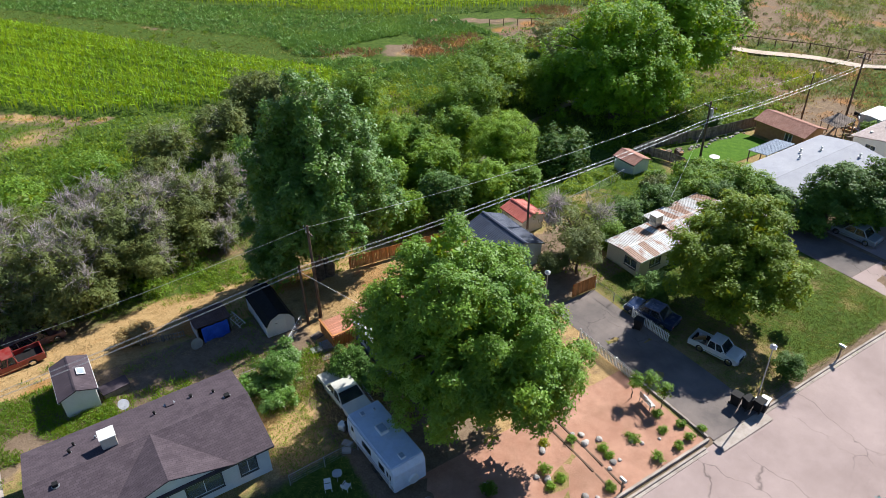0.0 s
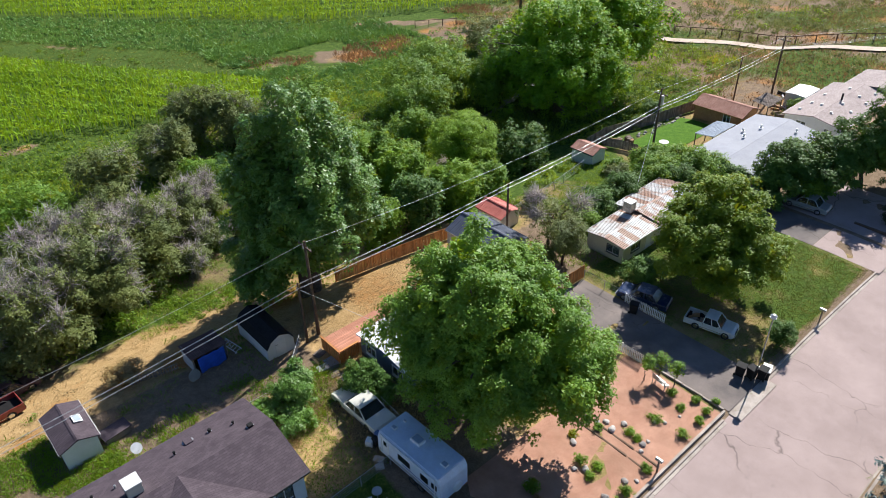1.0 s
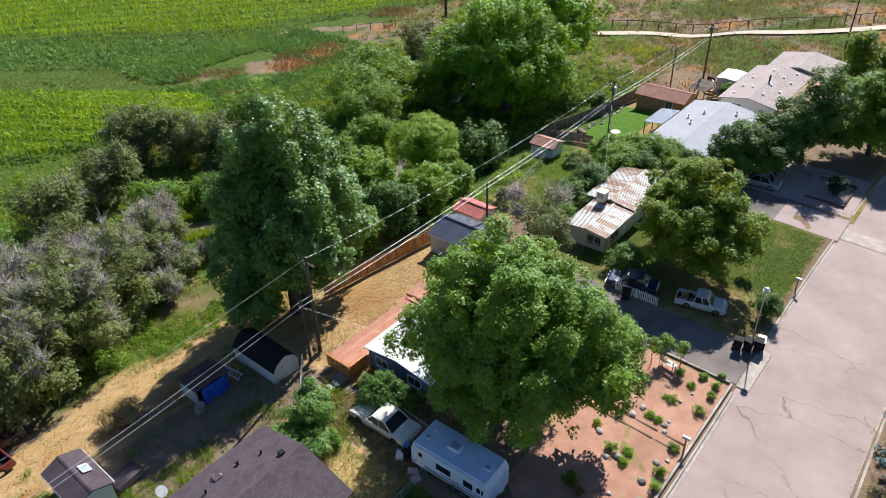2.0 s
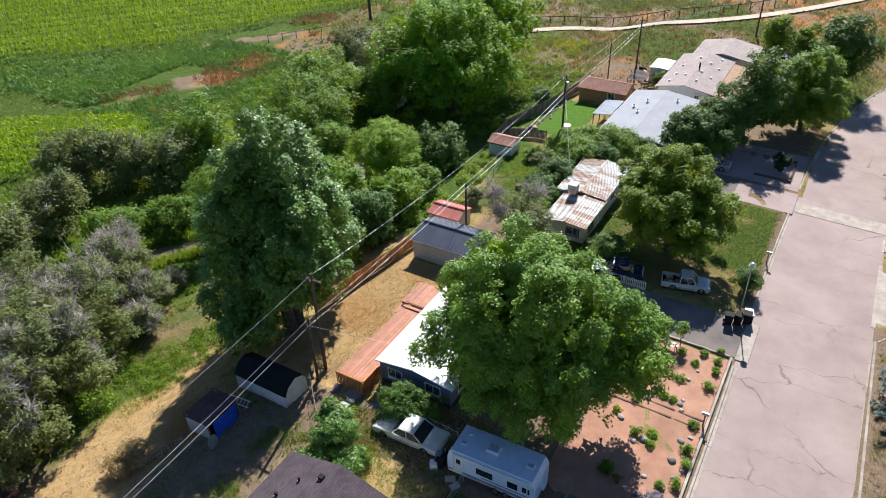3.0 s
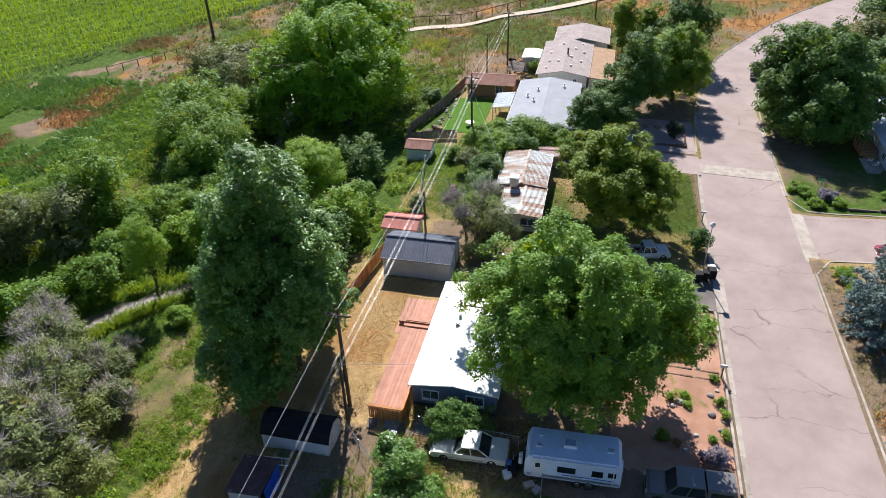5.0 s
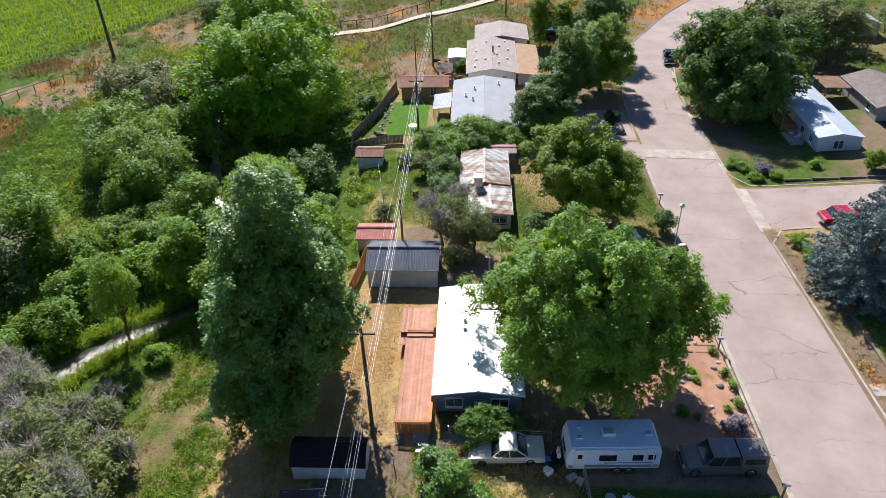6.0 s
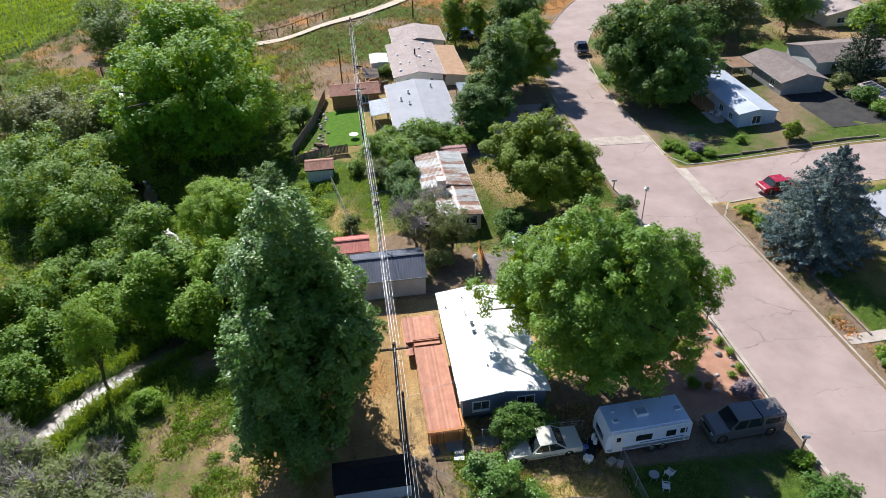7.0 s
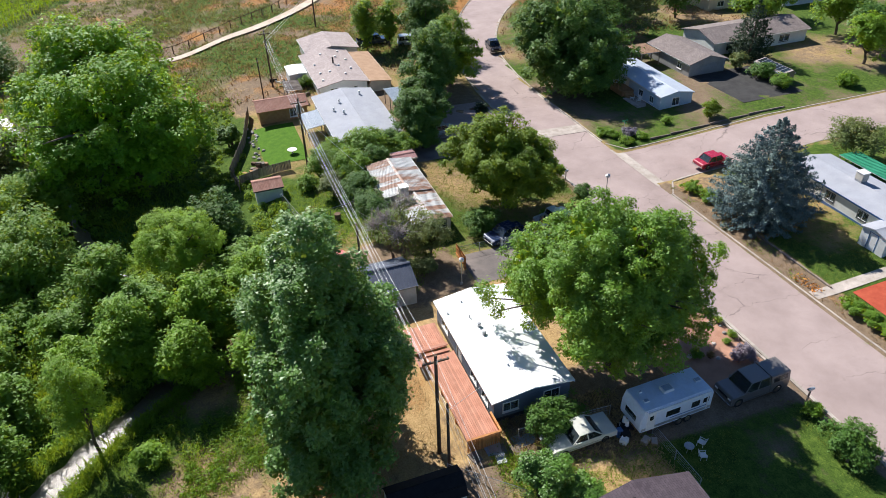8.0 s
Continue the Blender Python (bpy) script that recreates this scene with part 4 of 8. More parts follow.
tree("maple_tree", 81.5, 19.8, [(0, 0, 4.4, 4.4, 4.0, 4.0), (0.6, 0.4, 7.4, 3.0, 3.0, 3.0), (-2.4, 1.8, 3.0, 2.8, 2.6, 2.6), (1.8, -1.4, 3.2, 2.8, 2.6, 2.6)], 20000, 0.32, L_SHRUB, "grey-green street tree overhanging the kerb", seed=19, trunk=0.25, puff=0.66, puffs=170)
tree("maple_tree", 65.6, 30.6, [(0, 0, 3.0, 2.6, 2.6, 2.6), (1.2, -0.8, 4.0, 2.0, 2.0, 2.0), (-1.4, 0.6, 2.4, 1.8, 1.8, 1.9)], 11000, 0.28, L_MAPLE, "leafy small tree beside the forecourt", seed=24, trunk=0.15, puff=0.6, puffs=100)
tree("maple_tree", 99.0, 17.5, [(0, 0, 4.6, 4.0, 4.0, 4.0), (0.6, 0.4, 7.4, 3.0, 3.0, 2.6)], 9000, 0.40, L_MAPLE, "dark green tree beyond the parked pickups", seed=20, trunk=0.25, puff=1.2, puffs=50)
tree("poplar_tree", 103.0, 27.0, [(0, 0, 3.6, 1.8, 1.8, 3.4), (0, 0, 6.2, 1.2, 1.2, 2.4)], 4500, 0.36, L_SHRUB, "slim young poplar behind a pale roof", seed=21, trunk=0.14, puff=0.8, puffs=26)
tree("poplar_tree", 103.5, 22.8, [(0, 0, 3.2, 1.7, 1.7, 3.0), (0, 0, 5.4, 1.1, 1.1, 2.2)], 4000, 0.36, L_SHRUB, "slim young poplar behind a pale roof", seed=22, trunk=0.14, puff=0.8, puffs=26)
conifer("blue_spruce", 33.2, 3.2, 5.5, 11.2, 27, 125, 0.29, L_SPRUCE, "dense blue-grey spruce at the street corner", 31)
conifer("pine_tree", 71.5, -27.0, 3.4, 9.0, 13, 34, 0.42, L_PINE, "dark green pine before a white bungalow", 32)
tree("willow_tree", 27.2, 68.3, [(0, 0, 5.2, 1.4, 1.4, 2.3), (0.3, 0.2, 7.0, 1.0, 1.0, 1.7), (-0.7, 0.4, 4.0, 1.0, 1.0, 1.2), (0.8, -0.5, 4.6, 0.9, 0.9, 1.3)], 7000, 0.2, L_WILLOW, "slim young willow leaning over the creek", seed=25, trunk=0.11, puff=0.4, puffs=110, narrow=0.35, limbs=16, tall=1.5, core=0.03)
OLIVE = "grey-green olive thicket tree with bleached dead twigs"
for i, (x, y, h, r, n) in enumerate([(-0.8, 60.4, 9.6, 4.4, 18000), (4.6, 62.6, 10.0, 4.3, 20000), (-6.5, 61.5, 9.0, 4.6, 10000), (9.6, 65.6, 8.4, 3.9, 15000), (2.2, 68.0, 8.4, 4.4, 11000), (15.0, 69.8, 6.0, 3.4, 15000), (-12.5, 65, 8, 4.8, 8000), (9.0, 72.5, 6.8, 3.8, 8000), (-4.5, 69.5, 7.4, 4.2, 7000), (19.0, 73.5, 4.4, 2.8, 7000)]):
    tree("olive_tree", x, y, [(0, 0, h * 0.45, r * 0.8, r * 0.8, h * 0.42), (0.4 * r, 0.25 * r, h * 0.62, r * 0.5, r * 0.5, h * 0.34), (-0.4 * r, -0.2 * r, h * 0.55, r * 0.55, r * 0.55, h * 0.36), (0.2 * r, -0.5 * r, h * 0.28, r * 0.5, r * 0.5, h * 0.26), (-0.3 * r, 0.5 * r, h * 0.3, r * 0.5, r * 0.5, h * 0.28), (-0.55 * r, -0.45 * r, h * 0.24, r * 0.45, r * 0.45, h * 0.22)],
         n, 0.27, L_OLIVE, OLIVE, seed=40 + i, trunk=0.14, puff=0.55, puffs=210, stems=3, twigs=85, narrow=0.32, tall=1.0, limbs=12, group="olive thicket", hollow=0.35)
tree("olive_tree", 38.4, 37.9, [(0, 0, 2.8, 1.7, 1.7, 2.2)], 5000, 0.2, L_OLIVE, "grey-green olive tree behind the white roof", seed=61, trunk=0.12, puff=0.6, puffs=30, narrow=0.3)
tree("dead_olive", 39.9, 40.4, [(0, 0, 3.0, 2.8, 2.8, 2.4), (0.8, -0.8, 3.4, 1.6, 1.6, 2.0)], 2600, 0.2, L_OLIVE, "half-dead grey olive tree beside the cream trailer house", seed=60, trunk=0.14, puff=0.8, puffs=32, stems=2, twigs=26, narrow=0.3)
for i, (x, y, h, r, n, mat) in enumerate([(27.5, 92.0, 7.4, 4.4, 9000, L_OLIVE), (31.5, 88.0, 6.4, 3.4, 6000, L_OLIVE), (49.6, 77.5, 3.4, 2.6, 5000, L_SHRUB), (43.5, 75.5, 3.0, 2.4, 4500, L_WEED), (38.6, 77.0, 3.6, 2.8, 5500, L_SHRUB), (32.6, 75.0, 3.2, 2.4, 5000, L_SHRUB), (27.4, 75.4, 3.0, 2.6, 5000, L_WEED), (22.0, 78.0, 3.4, 2.8, 5000, L_SHRUB), (36.0, 70.0, 3.4, 2.2, 4500, L_WILLOW), (46.4, 71.6, 3.2, 2.4, 4500, L_SHRUB), (62.0, 79.5, 4.0, 3.0, 5000, L_SHRUB), (82.0, 91.0, 5.4, 4.6, 6500, L_OLIVE), (90.5, 91.0, 3.6, 3.0, 4000, L_OLIVE), (39.0, 82.5, 8.4, 4.0, 9000, L_SHRUB), (33.0, 83.0, 6.5, 3.4, 5000, L_OLIVE), (57.5, 79.0, 7.6, 6.0, 15000, L_SHRUB), (52.0, 74.5, 7.0, 4.4, 10000, L_SHRUB),
                                          (63.0, 84.5, 7.2, 5.0, 9000, L_SHRUB), (92.0, 76.0, 7.6, 4.6, 6500, L_OLIVE), (75.0, 80.0, 7.5, 4.4, 7000, L_OLIVE), (66.0, 74.5, 6.5, 4.0, 7000, L_SHRUB), (21.0, 86.0, 6.0, 3.8, 5500, L_OLIVE), (13.0, 84.0, 6.0, 3.8, 5000, L_OLIVE),
                                          (31.8, 61.0, 5.6, 2.2, 6500, L_WILLOW), (36.5, 59.6, 7.0, 2.8, 8000, L_WILLOW), (42.0, 57.2, 3.6, 2.2, 4500, L_SHRUB), (34.4, 65.2, 7.0, 2.4, 7500, L_WILLOW), (36.6, 64.4, 7.6, 2.6, 7500, L_SHRUB), (40.4, 64.2, 5.0, 2.4, 5000, L_SHRUB), (45.2, 67.4, 6.5, 2.6, 6500, L_SHRUB),
                                          (40.5, 71.0, 4.4, 2.8, 6500, L_SHRUB), (30.0, 54.8, 4.4, 2.6, 6500, L_WILLOW), (34.5, 54.0, 5.6, 2.6, 6500, L_MAPLE), (39.8, 54.0, 5.2, 2.6, 6000, L_WILLOW), (45.0, 54.6, 3.0, 2.2, 4000, L_SHRUB), (53.0, 57.0, 5.0, 3.0, 6000, L_MAPLE), (108.0, 78.0, 7.0, 4.0, 4500, L_OLIVE), (120.0, 88.0, 7.0, 5.0, 5000, L_MAPLE), (131.0, 92.0, 8.0, 5.0, 5000, L_MAPLE), (-4.0, 78, 6, 4, 4500, L_SHRUB), (4.0, 82, 5, 4, 4500, L_SHRUB)]):
    tree("creek_tree", x, y, [(0, 0, h * 0.46, r * 0.8, r * 0.8, h * 0.44), (0.3 * r, 0.4 * r, h * 0.24, r * 0.6, r * 0.6, h * 0.24), (-0.4 * r, -0.4 * r, h * 0.22, r * 0.6, r * 0.6, h * 0.22), (0.35 * r, -0.25 * r, h * 0.66, r * 0.5, r * 0.5, h * 0.3), (-0.3 * r, 0.4 * r, h * 0.55, r * 0.55, r * 0.55, h * 0.34)],
         int(n * 0.85), 0.36 if x < 60 else 0.42, mat, "tangled green tree in the creek thicket", seed=70 + i, trunk=0.16, puff=0.17 * r, puffs=120, stems=2, limbs=8, narrow=0.4, tall=2.0 if i % 3 else 1.1, group="creek thicket", twigs=4 if mat is L_OLIVE else 0)
for i, (x, y, h, r, n, mat, s) in enumerate([(86.0, -3.0, 7.5, 4.6, 7000, L_MAPLE, 0.4), (93.0, -9.0, 8.5, 5.0, 7000, L_OLIVE, 0.42), (90.0, -16.0, 9.0, 5.0, 7000, L_OLIVE, 0.42), (99.0, -4.0, 5.0, 3.2, 3500, L_MAPLE, 0.42), (101.0, -20.0, 8.0, 5.0, 5000, L_MAPLE, 0.45),
                                             (62.0, -40.5, 7.5, 3.0, 6000, L_WILLOW, 0.34), (43.5, -33.0, 9.0, 5.5, 14000, L_ASH, 0.36), (112.0, -14.0, 7.5, 4.5, 4500, L_MAPLE, 0.45), (95.0, -30.0, 8.0, 5.0, 4500, L_MAPLE, 0.45), (105, -36, 8, 5, 4000, L_MAPLE, 0.45), (84, -38, 7, 4, 4000, L_SHRUB, 0.42),
                                             (38.5, -14.5, 4.2, 3.2, 4000, L_OLIVE, 0.28), (88, -10, 7.5, 4.5, 4000, L_MAPLE, 0.45), (97, -14, 7.5, 4.5, 4000, L_OLIVE, 0.45), (66, -47, 7, 4.5, 4000, L_MAPLE, 0.45), (75, -48, 8, 4.5, 4000, L_SHRUB, 0.45), (110, -46, 8, 5, 3500, L_MAPLE, 0.5), (88, -46, 7, 4, 3500, L_SHRUB, 0.45), (118, -26, 8, 5, 3500, L_MAPLE, 0.5)]):
    tree("street_tree", x, y, [(0, 0, h * 0.55, r * 0.85, r * 0.85, h * 0.38), (0.3 * r, 0.2 * r, h * 0.7, r * 0.55, r * 0.55, h * 0.28)], n, s, mat, "leafy shade tree among the houses", seed=110 + i, trunk=0.2, puff=0.17 * r, puffs=120, limbs=8, tall=1.1, group="shade trees")

# ---- buildings ----
def wall_cells(bm, length, height, holes, thick):
    """A wall in the plane u (along), v (up), w (thickness), with square openings through it. holes: (u, v, width, height)."""
    us = sorted({0.0, length, *[h[0] for h in holes], *[h[0] + h[2] for h in holes]})
    vs = sorted({0.0, height, *[h[1] for h in holes], *[h[1] + h[3] for h in holes]})
    for a, b in zip(us, us[1:]):
        run = None
        for c, d in zip(vs, vs[1:]):
            hole = any(h[0] - 1e-4 <= a and b <= h[0] + h[2] + 1e-4 and h[1] - 1e-4 <= c and d <= h[1] + h[3] + 1e-4 for h in holes)
            if hole:
                if run:
                    box(bm, a, 0, run[0], b, thick, run[1])
                run = None
            else:
                run = (run[0] if run else c, d)
        if run:
            box(bm, a, 0, run[0], b, thick, run[1])
    return bm


def window(parent, m, w, h, frame_mat, bars=1):
    """A window in its opening: frame, sill, pane and glazing bars, at local (0..w, 0, 0..h)."""
    bm = bmesh.new()
    t = 0.07
    box(bm, -t, -0.03, -t, w + t, 0.06, 0)
    box(bm, -t, -0.03, h, w + t, 0.06, h + t)
    box(bm, -t, -0.03, 0, 0, 0.06, h)
    box(bm, w, -0.03, 0, w + t, 0.06, h)
    top = part("window", bm, frame_mat, parent)
    top.matrix_basis = m
    part("pane", boxed(0.0, 0.035, 0.0, w, 0.045, h), M_GLASS, top).visible_shadow = False
    # Added dark sheet behind the pane; its colour stands in for the unlit room.
    part("room_backing", boxed(0.02, 0.075, 0.02, w - 0.02, 0.085, h * 0.55), M_INTERIOR, top)
    for i in range(bars):
        u = w * (i + 1) / (bars + 1)
        part("glazing_bar", boxed(u - 0.018, 0.0, 0.0, u + 0.018, 0.034, h), M_WHITEPAINT, top)
    for z0, z1 in ((0.0, 0.04), (h - 0.04, h)):
        part("sash_rail", boxed(0.0, -0.005, z0, w, 0.033, z1), M_WHITEPAINT, top)
    part("sill", boxed(-t - 0.03, -0.07, -t - 0.04, w + t + 0.03, -0.031, -t), frame_mat, top)
    return top


def door(parent, m, w, h, material, frame_mat):
    top = part("door", boxed(0.0, 0.03, 0.0, w, 0.075, h, 0.008), material, top_parent(parent))
    top.matrix_basis = m
    bm = bmesh.new()
    box(bm, -0.06, -0.02, 0, 0, 0.06, h)
    box(bm, w, -0.02, 0, w + 0.06, 0.06, h)
    box(bm, -0.06, -0.02, h, w + 0.06, 0.06, h + 0.06)
    part("frame", bm, frame_mat, top)
    part("knob", cyl(bmesh.new(), (w * 0.88, 0.03, h * 0.47), (w * 0.88, -0.04, h * 0.47), 0.03), M_CHROME, top)
    return top


def top_parent(ob):
    return ob


def sheet_mesh(name, width, length, ribs, material, rise=0.03, thick=0.02):
    """One roofing sheet lying in x (width) and y (length), with raised ribs."""
    bm = bmesh.new()
    box(bm, 0.004, 0, 0, width - 0.004, length, thick)
    for i in range(ribs):
        u = width * (i + 0.5) / ribs
        prism(bm, [(u - 0.035, thick), (u + 0.035, thick), (u + 0.018, thick + rise), (u - 0.018, thick + rise)], 1, 0, length)
    me = bpy.data.meshes.new(name)
    bm.to_mesh(me)
    bm.free()
    me.materials.append(material)
    return me


def gable(name, label, x0, y0, x1, y1, h, rise, wall, roof, axis="x", over=0.3, holes=None, trim=None, sheets=0.0, ribs=3, zbase=None,
          category="house", ridge=0.5, skirt=None, frame_mat=None, wall_lift=0.0):
    """A building with four walls, windows and doors in their openings and a two-sided roof.
    holes: {face: [(u, v, w, h, kind)]} with faces x0, x1, y0, y1, u running to the right as seen from outside."""
    holes, trim, frame_mat = holes or {}, trim or M_WHITEPAINT, frame_mat or M_WHITEPAINT
    zb = min(gz(x, y) for x in (x0, x1) for y in (y0, y1)) - 0.12 if zbase is None else zbase
    top = thing(name, pose(x0, y0, zb), label, category)
    lx, ly = x1 - x0, y1 - y0
    th = 0.14
    faces = {"x0": (pose(0, ly, 0, 0, 0, -90), ly), "x1": (pose(lx, 0, 0, 0, 0, 90), ly), "y0": (pose(th, 0, 0), lx - 2 * th), "y1": (pose(lx - th, ly, 0, 0, 0, 180), lx - 2 * th)}
    for key, (m, ln) in faces.items():
        hs = holes.get(key, [])
        bm = wall_cells(bmesh.new(), ln, h, [q[:4] for q in hs], th)
        gab = (key[0] == axis[0])
        if gab and rise:
            k = ln * (ridge if key == "x1" or key == "y0" else 1 - ridge)
            prism(bm, [(0.0, h), (ln, h), (k, h + rise)], 1, 0.0, th)
        bmesh.ops.remove_doubles(bm, verts=bm.verts, dist=1e-4)
        w = part("wall", bm, wall, top)
        w.matrix_basis = m
        if skirt:
            s = part("skirting", boxed(0, -0.03, 0, ln, -0.004, 0.5), skirt, top)
            s.matrix_basis = m
        for u, v, ww, hh, kind in hs:
            if kind == "door":
                door(top, m @ pose(u, 0, v), ww, hh, M_WHITEPAINT, trim)
            elif kind == "garage":
                g = part("garage_door", boxed(0, 0.05, 0, ww, 0.09, hh), wall, top)
                g.matrix_basis = m @ pose(u, 0, v)
                for r in range(4):
                    part("panel_board", boxed(0.02, 0.025, hh * r / 4 + 0.02, ww - 0.02, 0.05, hh * (r + 1) / 4 - 0.02), wall, g)
            else:
                window(top, m @ pose(u, 0, v), ww, hh, frame_mat, 1)
    part("floor", boxed(0.15, 0.15, 0.12, lx - 0.15, ly - 0.15, 0.2), M_INTERIOR, top)
    ln, span = (lx, ly) if axis == "x" else (ly, lx)
    mid = span * ridge
    for side, (edge, run) in enumerate(((-over, mid), (span + over, span - mid))):
        slope = rise / max(run, 0.01)
        ze, zr = h - slope * over, h + rise
        vec = Vector((0, mid - edge, zr - ze)) if axis == "x" else Vector((mid - edge, 0, zr - ze))
        length = vec.length
        n = vec.normalized()
        if axis == "x":
            basis = Matrix((Vector((1, 0, 0)), n, Vector((1, 0, 0)).cross(n))).transposed()
            if basis.col[2].z < 0:
                basis = Matrix((Vector((-1, 0, 0)), n, Vector((-1, 0, 0)).cross(n))).transposed()
                start = Vector((ln + over, edge, ze + 0.02))
            else:
                start = Vector((-over, edge, ze + 0.02))
        else:
            basis = Matrix((Vector((0, 1, 0)), n, Vector((0, 1, 0)).cross(n))).transposed()
            if basis.col[2].z < 0:
                basis = Matrix((Vector((0, -1, 0)), n, Vector((0, -1, 0)).cross(n))).transposed()
                start = Vector((edge, ln + over, ze + 0.02))
            else:
                start = Vector((edge, -over, ze + 0.02))
        m = Matrix.Translation(start) @ basis.to_4x4()
        total = ln + 2 * over
        if sheets:
            deck = part("roof", boxed(0.02, 0.02, -0.06, total - 0.02, length, 0.0), M_WEATHERED, top)
            deck.matrix_basis = m
            cnt = max(1, round(total / sheets))
            me = sheet_mesh("roof_sheet", total / cnt, length, ribs, roof)
            for i in range(cnt):
                piece("roof_sheet", me, deck, pose(i * total / cnt, -0.01, 0.005 + 0.004 * (i % 2)))
        else:
            deck = part("roof", boxed(0, 0, 0, total, length, 0.09, 0.0), roof, top)
            deck.matrix_basis = m
        f = part("fascia", boxed(0.0, -0.03, -0.10, total, -0.004, 0.085), trim, top)
        f.matrix_basis = m
    bm = bmesh.new()
    c = mid
    prof = [(c - 0.14, h + rise + 0.085), (c, h + rise + 0.135), (c + 0.14, h + rise + 0.085)]
    prism(bm, prof, 0 if axis == "x" else 1, -over, ln + over)
    part("ridge_cap", bm, roof, top)
    return top


def vent(x, y, z, r, h, material, label="small roof vent pipe", kind=0):
    """A roof vent: flashing, pipe and cap, or a square hood."""
    top = thing("roof_vent", pose(x, y, z), label, "vent", "roof vents")
    part("flashing", cyl(bmesh.new(), (0, 0, -0.03), (0, 0, 0.02), r * 1.6, r * 1.5, 12), M_STEEL, top)
    if kind:
        part("hood", boxed(-r, -r, 0.02, r, r, h, 0.02), material, top)
    else:
        part("pipe", cyl(bmesh.new(), (0, 0, 0.02), (0, 0, h), r, r, 10), material, top)
        part("cap", cyl(bmesh.new(), (0, 0, h), (0, 0, h + 0.05), r * 1.35, r * 0.9, 10), material, top)
    return top


def cooler(x, y, z, label):
    """A rooftop swamp cooler: stand, louvred body and pale lid."""
    top = thing("evaporative_cooler", pose(x, y, z), label, "cooler")
    part("stand", boxed(-0.42, -0.42, -0.15, 0.42, 0.42, 0.12), M_STEEL, top)
    part("body", boxed(-0.45, -0.45, 0.12, 0.45, 0.45, 0.92, 0.02), M_CREAM, top)
    for i in range(7):
        part("louvre", boxed(-0.475, -0.38, 0.2 + i * 0.09, -0.452, 0.38, 0.24 + i * 0.09), M_STEEL, top)
    part("lid", boxed(-0.5, -0.5, 0.92, 0.5, 0.5, 0.99, 0.02), M_WHITEPAINT, top)


# the white-roofed house
hz = -0.55
HOUSE = gable("trailer_house", "slate-blue double-wide house with a white coated roof", 17.05, 34.5, 29.1, 40.6, 2.25, 0.42, M_BLUESIDING, M_WHITEROOF, "x", 0.22, zbase=hz,
              holes={"x0": [(0.75, 0.95, 1.15, 0.85, "w"), (4.0, 0.95, 1.2, 0.85, "w")], "y1": [(1.2, 0.9, 1.3, 0.9, "w"), (4.6, 0.4, 0.95, 1.75, "door"), (7.6, 0.9, 1.1, 0.9, "w"), (9.8, 0.9, 1.1, 0.9, "w")],
                     "y0": [(1.0, 0.9, 1.4, 0.9, "w"), (5.4, 0.4, 0.95, 1.75, "door"), (8.5, 0.9, 1.4, 0.9, "w")]}, trim=M_WHITEROOF, skirt=M_DARKTRIM)
for i in range(14):
    part("lap_board", boxed(17.02 - 17.05, 0.0, 0.14 + i * 0.15, -0.004, 6.1, 0.2 + i * 0.15), M_BLUESIDING, HOUSE) if i in (0, 13) else None
for x, y, r, hgt in [(24.6, 38.6, 0.13, 0.3), (23.6, 38.6, 0.14, 0.22), (25.9, 38.9, 0.05, 0.25), (19.7, 38.3, 0.06, 0.12), (27.2, 40.3, 0.06, 0.12), (28.0, 38.8, 0.06, 0.1), (27.2, 36.6, 0.2, 0.12)]:
    vent(x, y, hz + 2.25 + 0.42 * (1 - abs(y - 37.55) / 3.05) + 0.1, r, hgt, M_STEEL)

# the dark-roofed house nearest the path
gz0 = -0.42
gable("bungalow", "white-sided bungalow under a dark brown shingle roof", -6.6, 32.2, 6.5, 39.9, 2.7, 1.05, M_WHITESIDING, M_DARKSHINGLE, "x", 0.35, zbase=gz0, trim=M_DARKTRIM, frame_mat=M_DARKTRIM,
      holes={"y0": [(11.0, 1.0, 1.05, 1.15, "w"), (7.6, 0.95, 2.2, 1.2, "w"), (1.0, 0.95, 1.6, 1.2, "w"), (5.6, 0.1, 0.95, 2.05, "door")], "x1": [(1.4, 1.0, 1.1, 1.1, "w"), (5.2, 1.0, 1.1, 1.1, "w")], "y1": [(3.0, 1.0, 1.2, 1.0, "w"), (8.0, 1.0, 1.2, 1.0, "w")]})
porch = thing("porch_gable", pose(0, 0, gz0), "dark shingled cross gable over the bungalow front", "porch roof")
for sgn in (-1, 1):
    bm = bmesh.new()
    apex_y, front_y, xr, half = 36.05, 31.75, 0.4, 3.9
    a, b, c, d = Vector((xr, apex_y, 3.83)), Vector((xr, front_y, 3.83)), Vector((xr + sgn * half, front_y, 2.66)), Vector((xr + sgn * half, front_y + 0.02, 2.66))
    lo = [bm.verts.new(v) for v in (a, b, c, d)]
    hi = [bm.verts.new(v + Vector((0, 0, 0.09))) for v in (a, b, c, d)]
    for f in ((0, 1, 2, 3),):
        bm.faces.new([lo[i] for i in f])
        bm.faces.new([hi[i] for i in f[::-1]])
    for i in range(4):
        bm.faces.new((lo[i], lo[(i + 1) % 4], hi[(i + 1) % 4], hi[i]))
    bmesh.ops.recalc_face_normals(bm, faces=bm.faces)
    part("roof", bm, M_DARKSHINGLE, porch)
part("gable_wall", prism(bmesh.new(), [(-3.2, 2.7), (4.0, 2.7), (0.4, 3.76)], 1, 32.0, 32.1), M_WHITESIDING, porch)


def roof_h(y):
    return gz0 + 2.7 + 1.05 * (1 - abs(y - 36.05) / 3.85) + 0.1


